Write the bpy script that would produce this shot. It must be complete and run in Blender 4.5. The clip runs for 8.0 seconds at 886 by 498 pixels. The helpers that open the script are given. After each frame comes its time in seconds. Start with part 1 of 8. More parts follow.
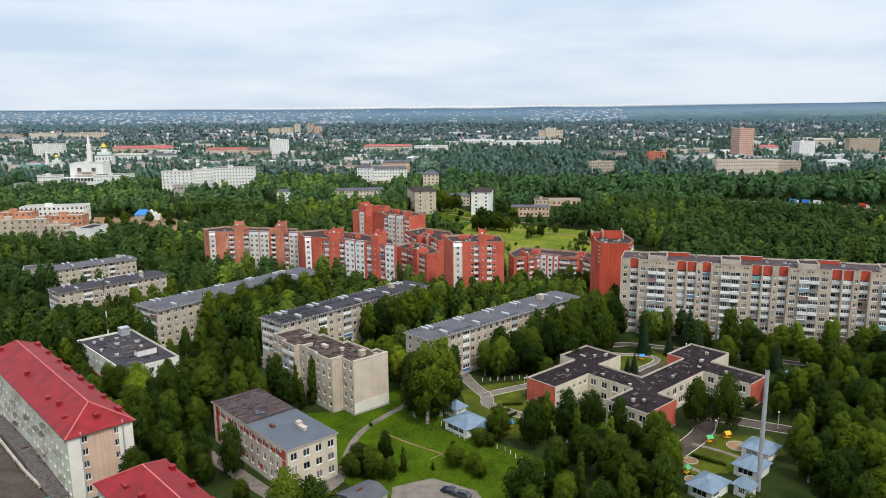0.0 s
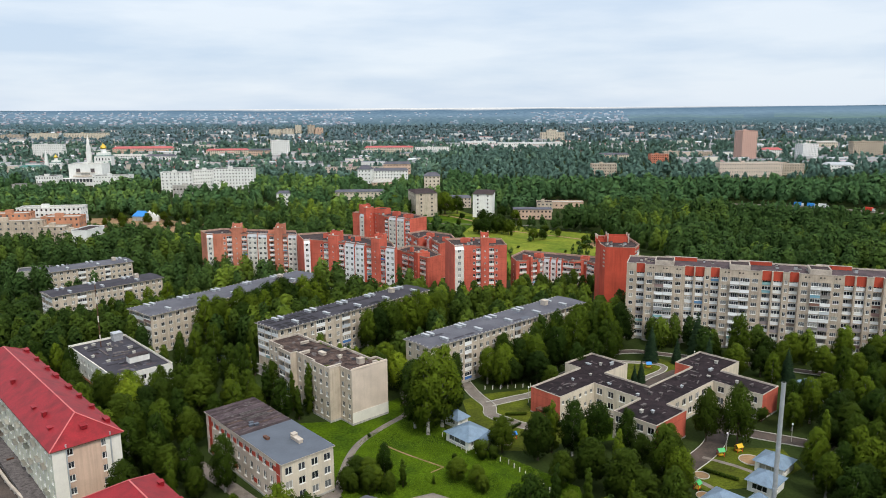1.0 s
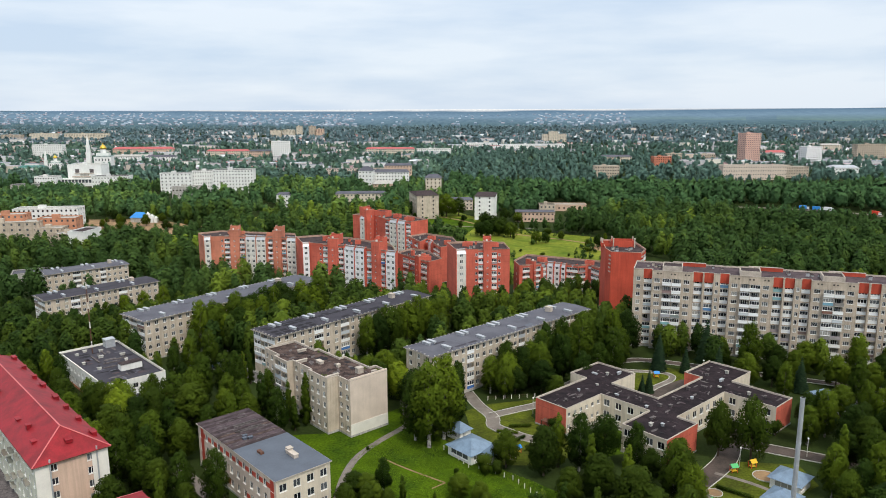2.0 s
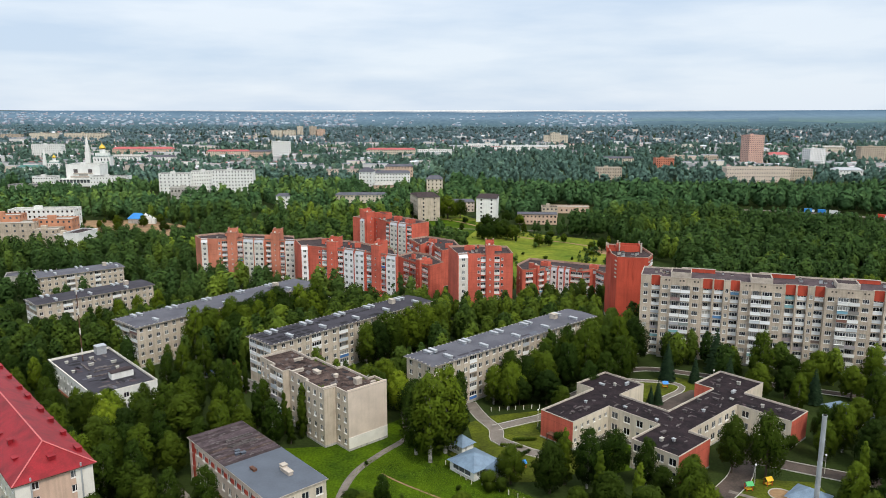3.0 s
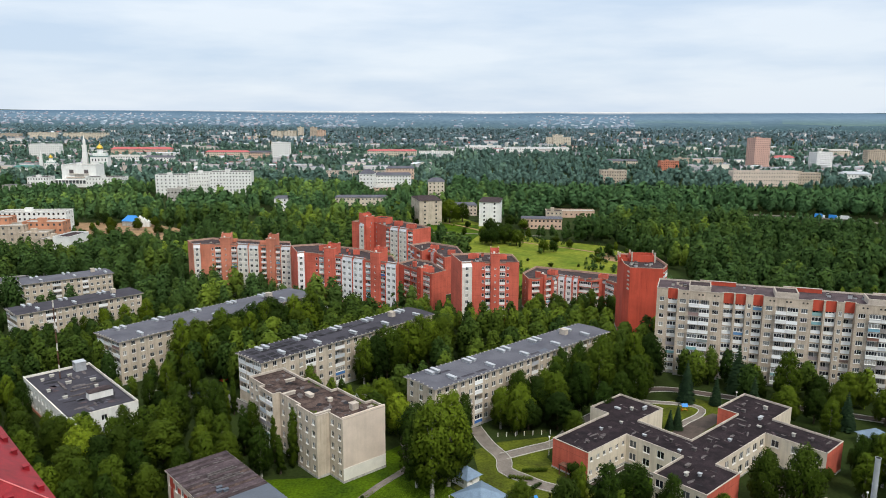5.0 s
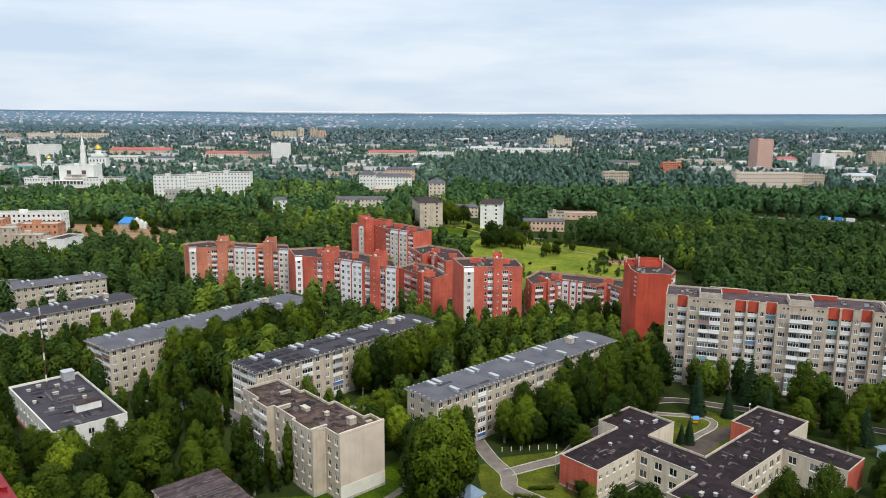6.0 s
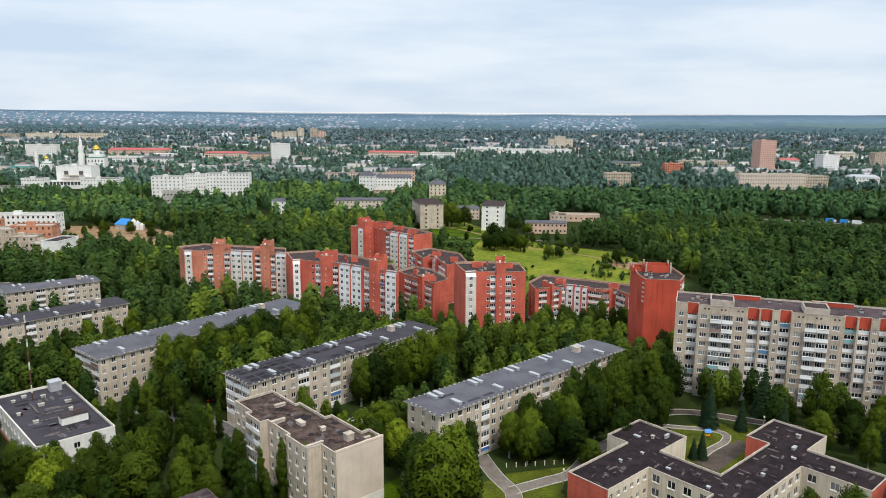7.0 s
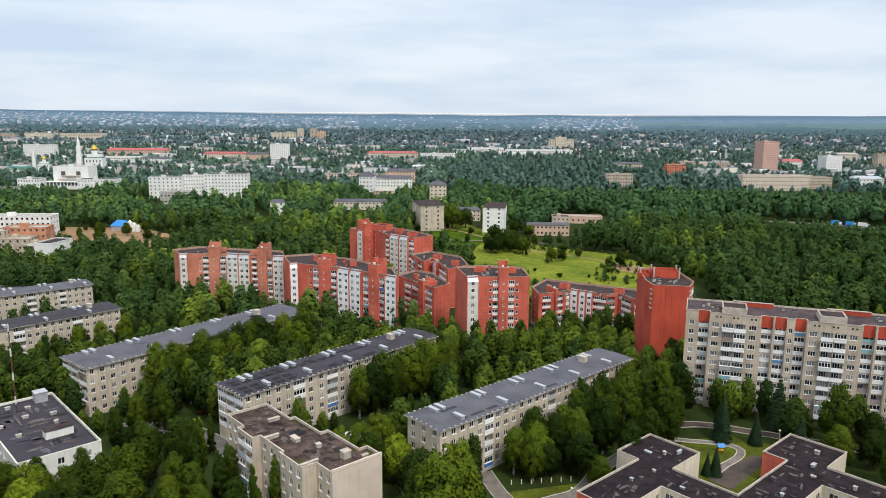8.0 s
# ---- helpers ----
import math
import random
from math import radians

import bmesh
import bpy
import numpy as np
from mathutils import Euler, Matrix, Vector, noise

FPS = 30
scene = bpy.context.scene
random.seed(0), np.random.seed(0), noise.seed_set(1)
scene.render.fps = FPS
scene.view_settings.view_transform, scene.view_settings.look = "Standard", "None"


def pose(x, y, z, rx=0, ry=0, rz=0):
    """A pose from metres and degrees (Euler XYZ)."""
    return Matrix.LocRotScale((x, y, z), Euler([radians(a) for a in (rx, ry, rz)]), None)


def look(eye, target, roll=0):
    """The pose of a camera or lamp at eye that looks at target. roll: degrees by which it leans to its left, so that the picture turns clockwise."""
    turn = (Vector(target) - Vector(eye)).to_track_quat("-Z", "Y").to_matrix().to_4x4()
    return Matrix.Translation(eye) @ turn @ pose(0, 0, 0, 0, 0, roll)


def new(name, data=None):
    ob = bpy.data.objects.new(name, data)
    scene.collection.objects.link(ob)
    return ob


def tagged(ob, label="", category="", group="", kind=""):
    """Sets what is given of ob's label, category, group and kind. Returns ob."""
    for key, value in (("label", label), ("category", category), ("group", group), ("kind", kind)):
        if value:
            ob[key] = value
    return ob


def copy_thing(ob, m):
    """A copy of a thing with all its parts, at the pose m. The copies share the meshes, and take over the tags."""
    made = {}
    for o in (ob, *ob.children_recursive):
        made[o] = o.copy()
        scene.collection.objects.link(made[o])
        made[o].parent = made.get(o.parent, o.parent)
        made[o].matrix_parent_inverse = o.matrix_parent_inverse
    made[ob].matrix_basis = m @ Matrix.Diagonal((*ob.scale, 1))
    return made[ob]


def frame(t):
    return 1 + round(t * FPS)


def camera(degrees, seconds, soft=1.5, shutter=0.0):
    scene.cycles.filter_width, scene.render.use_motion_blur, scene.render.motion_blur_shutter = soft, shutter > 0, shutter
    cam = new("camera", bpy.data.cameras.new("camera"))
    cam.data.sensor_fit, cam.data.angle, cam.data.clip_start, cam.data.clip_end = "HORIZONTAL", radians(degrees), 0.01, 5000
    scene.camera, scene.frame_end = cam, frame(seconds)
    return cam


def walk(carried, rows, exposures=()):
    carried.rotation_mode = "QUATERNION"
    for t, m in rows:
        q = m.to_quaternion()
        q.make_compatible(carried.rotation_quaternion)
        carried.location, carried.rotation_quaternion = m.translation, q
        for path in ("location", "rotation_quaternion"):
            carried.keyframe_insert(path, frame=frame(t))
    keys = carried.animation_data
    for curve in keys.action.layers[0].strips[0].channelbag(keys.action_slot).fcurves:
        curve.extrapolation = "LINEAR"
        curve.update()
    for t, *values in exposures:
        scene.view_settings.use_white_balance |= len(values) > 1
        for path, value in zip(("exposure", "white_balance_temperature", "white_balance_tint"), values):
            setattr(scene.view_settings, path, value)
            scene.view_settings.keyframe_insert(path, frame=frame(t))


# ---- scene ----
cam = camera(62.46, 8.0, soft=0.95)
PATH = [
    (0.0, pose(0.000, 0.000, 85.111, 78.791, 0.555, -0.110)),
    (0.5, pose(-0.106, 3.343, 84.864, 78.855, 0.472, -0.061)),
    (1.0, pose(-0.223, 6.726, 84.643, 78.920, 0.389, -0.012)),
    (1.5, pose(-0.364, 10.178, 84.471, 78.983, 0.301, 0.045)),
    (3.0, pose(-0.970, 21.292, 84.426, 79.083, 0.031, 0.182)),
    (3.5, pose(-1.188, 25.141, 84.442, 79.109, -0.046, 0.212)),
    (4.0, pose(-1.407, 29.008, 84.457, 79.135, -0.117, 0.241)),
    (4.5, pose(-1.613, 32.880, 84.463, 79.154, -0.184, 0.270)),
    (6.0, pose(-2.323, 44.774, 84.439, 79.226, -0.295, 0.325)),
    (6.5, pose(-2.574, 48.846, 84.389, 79.248, -0.329, 0.338)),
    (7.0, pose(-2.823, 52.926, 84.332, 79.265, -0.363, 0.352)),
    (7.5, pose(-3.077, 57.012, 84.278, 79.282, -0.396, 0.363)),
    (8.0, pose(-3.329, 61.107, 84.232, 79.297, -0.432, 0.365)),
]
walk(cam, PATH, exposures=[(0.0, 0.0)])

# ---- daylight: a bright overcast sky and a weak, wide sun ----
world = bpy.data.worlds.new("overcast_sky")
scene.world = world
world.use_nodes = True
wn, wl = world.node_tree.nodes, world.node_tree.links
bg = wn["Background"]
sky = wn.new("ShaderNodeTexSky")
sky.sky_type = "NISHITA"
sky.sun_disc = False
sky.sun_elevation, sky.sun_rotation = radians(53), radians(151)
wc = wn.new("ShaderNodeTexCoord")
wm = wn.new("ShaderNodeMapping")
wm.inputs["Scale"].default_value = (1.6, 1.6, 9.0)
wnz = wn.new("ShaderNodeTexNoise")
wnz.inputs["Scale"].default_value, wnz.inputs["Detail"].default_value = 2.2, 6.0
wr = wn.new("ShaderNodeValToRGB")
wr.color_ramp.elements[0].position, wr.color_ramp.elements[0].color = 0.36, (5.9, 7.15, 8.8, 1)
wr.color_ramp.elements[1].position, wr.color_ramp.elements[1].color = 0.62, (7.95, 8.75, 9.7, 1)
wx = wn.new("ShaderNodeMix")
wx.data_type = "RGBA"
wx.inputs["Factor"].default_value = 0.88
wl.new(wc.outputs["Generated"], wm.inputs["Vector"])
wl.new(wm.outputs["Vector"], wnz.inputs["Vector"])
wl.new(wnz.outputs["Fac"], wr.inputs["Fac"])
wl.new(sky.outputs["Color"], wx.inputs["A"])
wl.new(wr.outputs["Color"], wx.inputs["B"])
# an overcast sky is brighter overhead than at the horizon
wsep, wmr, wz, wg = wn.new("ShaderNodeSeparateXYZ"), wn.new("ShaderNodeMapRange"), wn.new("ShaderNodeMix"), wn.new("ShaderNodeMix")
wmr.inputs["From Min"].default_value, wmr.inputs["From Max"].default_value = 0.1, 1.0
wz.data_type = wg.data_type = "RGBA"
wz.inputs["A"].default_value, wz.inputs["B"].default_value = (1, 1, 1, 1), (1.85, 1.68, 1.48, 1)
wg.blend_type = "MULTIPLY"
wg.inputs["Factor"].default_value = 1.0
wl.new(wc.outputs["Generated"], wsep.inputs["Vector"])
wl.new(wsep.outputs["Z"], wmr.inputs["Value"])
wl.new(wmr.outputs["Result"], wz.inputs["Factor"])
wl.new(wx.outputs["Result"], wg.inputs["A"])
wl.new(wz.outputs["Result"], wg.inputs["B"])
wl.new(wg.outputs["Result"], bg.inputs["Color"])
bg.inputs["Strength"].default_value = 0.106
sun = new("sun", bpy.data.lights.new("sun", "SUN"))
sun.data.energy, sun.data.angle, sun.data.color = 2.3, radians(14), (1.0, 0.94, 0.83)
sun.matrix_world = look((45, -80, 122), (0, 0, 0))


# ---- materials ----
def surface(name, rgb, rough=0.85, var=0.18, scale=0.35, grain=5.0, bump=0.15, metal=0.0, streak=0.0, stain=None, spec=0.3, band=0.0):
    """A weathered surface: broad stains and fine grain in world metres, optional streaks that run down."""
    m = bpy.data.materials.new(name)
    m.use_nodes = True
    n, l = m.node_tree.nodes, m.node_tree.links
    b = n["Principled BSDF"]
    geo = n.new("ShaderNodeNewGeometry")
    big = n.new("ShaderNodeTexNoise")
    big.inputs["Scale"].default_value, big.inputs["Detail"].default_value, big.inputs["Roughness"].default_value = scale, 4.0, 0.6
    fine = n.new("ShaderNodeTexNoise")
    fine.inputs["Scale"].default_value, fine.inputs["Detail"].default_value = grain, 3.0
    l.new(geo.outputs["Position"], big.inputs["Vector"])
    l.new(geo.outputs["Position"], fine.inputs["Vector"])
    dark = stain or tuple(c * (1 - 2.2 * var) for c in rgb)
    r1 = n.new("ShaderNodeValToRGB")
    r1.color_ramp.elements[0].position, r1.color_ramp.elements[0].color = 0.3, (*dark, 1)
    r1.color_ramp.elements[1].position, r1.color_ramp.elements[1].color = 0.62, (*rgb, 1)
    l.new(big.outputs["Fac"], r1.inputs["Fac"])
    mul = n.new("ShaderNodeMix")
    mul.data_type, mul.blend_type = "RGBA", "MULTIPLY"
    mul.inputs["Factor"].default_value = 1.0
    r2 = n.new("ShaderNodeValToRGB")
    r2.color_ramp.elements[0].position, r2.color_ramp.elements[0].color = 0.3, (1 - var, 1 - var, 1 - var, 1)
    r2.color_ramp.elements[1].position, r2.color_ramp.elements[1].color = 0.7, (1 + var * 0.4, 1 + var * 0.4, 1 + var * 0.4, 1)
    l.new(fine.outputs["Fac"], r2.inputs["Fac"])
    l.new(r1.outputs["Color"], mul.inputs["A"])
    l.new(r2.outputs["Color"], mul.inputs["B"])
    out = mul.outputs["Result"]
    if streak:
        mp = n.new("ShaderNodeMapping")
        mp.inputs["Scale"].default_value = (1.6, 1.6, 0.09)
        st = n.new("ShaderNodeTexNoise")
        st.inputs["Scale"].default_value, st.inputs["Detail"].default_value = 1.0, 4.0
        l.new(geo.outputs["Position"], mp.inputs["Vector"])
        l.new(mp.outputs["Vector"], st.inputs["Vector"])
        r3 = n.new("ShaderNodeValToRGB")
        r3.color_ramp.elements[0].position, r3.color_ramp.elements[0].color = 0.35, (1 - streak, 1 - streak, 1 - streak, 1)
        r3.color_ramp.elements[1].position, r3.color_ramp.elements[1].color = 0.55, (1, 1, 1, 1)
        l.new(st.outputs["Fac"], r3.inputs["Fac"])
        m2 = n.new("ShaderNodeMix")
        m2.data_type, m2.blend_type = "RGBA", "MULTIPLY"
        m2.inputs["Factor"].default_value = 1.0
        l.new(out, m2.inputs["A"])
        l.new(r3.outputs["Color"], m2.inputs["B"])
        out = m2.outputs["Result"]
    if band:
        # faint floor joints, one a storey
        sx, md, cm, mb = n.new("ShaderNodeSeparateXYZ"), n.new("ShaderNodeMath"), n.new("ShaderNodeValToRGB"), n.new("ShaderNodeMix")
        l.new(geo.outputs["Position"], sx.inputs["Vector"])
        md.operation = "FLOORED_MODULO"
        md.inputs[1].default_value = band
        l.new(sx.outputs["Z"], md.inputs[0])
        cm.color_ramp.elements[0].position, cm.color_ramp.elements[0].color = 0.10, (0.78, 0.78, 0.78, 1)
        cm.color_ramp.elements[1].position, cm.color_ramp.elements[1].color = 0.16, (1, 1, 1, 1)
        l.new(md.outputs[0], cm.inputs["Fac"])
        mb.data_type, mb.blend_type = "RGBA", "MULTIPLY"
        mb.inputs["Factor"].default_value = 1.0
        l.new(out, mb.inputs["A"])
        l.new(cm.outputs["Color"], mb.inputs["B"])
        out = mb.outputs["Result"]
    l.new(out, b.inputs["Base Color"])
    b.inputs["Roughness"].default_value, b.inputs["Metallic"].default_value = rough, metal
    b.inputs["Specular IOR Level"].default_value = spec
    bp = n.new("ShaderNodeBump")
    bp.inputs["Strength"].default_value, bp.inputs["Distance"].default_value = bump, 0.05
    l.new(fine.outputs["Fac"], bp.inputs["Height"])
    l.new(bp.outputs["Normal"], b.inputs["Normal"])
    return m


def varied(name, stops, rough=0.4, spec=0.5, island=False):
    """A surface whose colour differs from one object (or island) to the next."""
    m = bpy.data.materials.new(name)
    m.use_nodes = True
    n, l = m.node_tree.nodes, m.node_tree.links
    b = n["Principled BSDF"]
    r = n.new("ShaderNodeValToRGB")
    while len(r.color_ramp.elements) < len(stops):
        r.color_ramp.elements.new(0.5)
    for e, (p, c) in zip(r.color_ramp.elements, stops):
        e.position, e.color = p, (*c, 1)
    src = n.new("ShaderNodeNewGeometry").outputs["Random Per Island"] if island else n.new("ShaderNodeObjectInfo").outputs["Random"]
    l.new(src, r.inputs["Fac"])
    l.new(r.outputs["Color"], b.inputs["Base Color"])
    b.inputs["Roughness"].default_value, b.inputs["Specular IOR Level"].default_value = rough, spec
    return m


def foliage(name, dark, light, yellow, shift=0.5, tone="", puff=True):
    """Leaf clumps: each clump has its own green, each tree leans to one tone, and light passes through."""
    m = bpy.data.materials.new(name)
    m.use_nodes = True
    n, l = m.node_tree.nodes, m.node_tree.links
    b = n["Principled BSDF"]
    isl = n.new("ShaderNodeNewGeometry").outputs["Random Per Island"]
    rnd = n.new("ShaderNodeObjectInfo").outputs["Random"]
    r = n.new("ShaderNodeValToRGB")
    r.color_ramp.elements[0].position, r.color_ramp.elements[0].color = 0.0, (*dark, 1)
    r.color_ramp.elements[1].position, r.color_ramp.elements[1].color = 1.0, (*light, 1)
    mid = r.color_ramp.elements.new(0.55)
    mid.color = (*(a * 0.62 + b * 0.38 for a, b in zip(dark, light)), 1)
    l.new(isl, r.inputs["Fac"])
    mx = n.new("ShaderNodeMix")
    mx.data_type = "RGBA"
    mx.inputs["B"].default_value = (*yellow, 1)
    if tone:
        at = n.new("ShaderNodeAttribute")
        at.attribute_name = tone
        rnd = at.outputs["Fac"]
    sq = n.new("ShaderNodeMath")
    sq.operation = "POWER"
    sq.inputs[1].default_value = 1.8
    l.new(rnd, sq.inputs[0])
    pw = n.new("ShaderNodeMath")
    pw.operation = "MULTIPLY"
    pw.inputs[1].default_value = shift
    l.new(sq.outputs[0], pw.inputs[0])
    l.new(pw.outputs[0], mx.inputs["Factor"])
    l.new(r.outputs["Color"], mx.inputs["A"])
    l.new(mx.outputs["Result"], b.inputs["Base Color"])
    b.inputs["Roughness"].default_value, b.inputs["Specular IOR Level"].default_value = 0.7, 0.04
    tr = n.new("ShaderNodeBsdfTranslucent")
    l.new(mx.outputs["Result"], tr.inputs["Color"])
    if puff:
        # leaves are lit by the way their bough faces
        pa, vt = n.new("ShaderNodeAttribute"), n.new("ShaderNodeVectorTransform")
        pa.attribute_name = "bough"
        vt.vector_type, vt.convert_from, vt.convert_to = "NORMAL", "OBJECT", "WORLD"
        l.new(pa.outputs["Vector"], vt.inputs["Vector"])
        l.new(vt.outputs["Vector"], b.inputs["Normal"])
    ms = n.new("ShaderNodeMixShader")
    ms.inputs["Fac"].default_value = 0.15
    l.new(b.outputs["BSDF"], ms.inputs[1])
    l.new(tr.outputs["BSDF"], ms.inputs[2])
    l.new(ms.outputs["Shader"], n["Material Output"].inputs["Surface"])
    return m


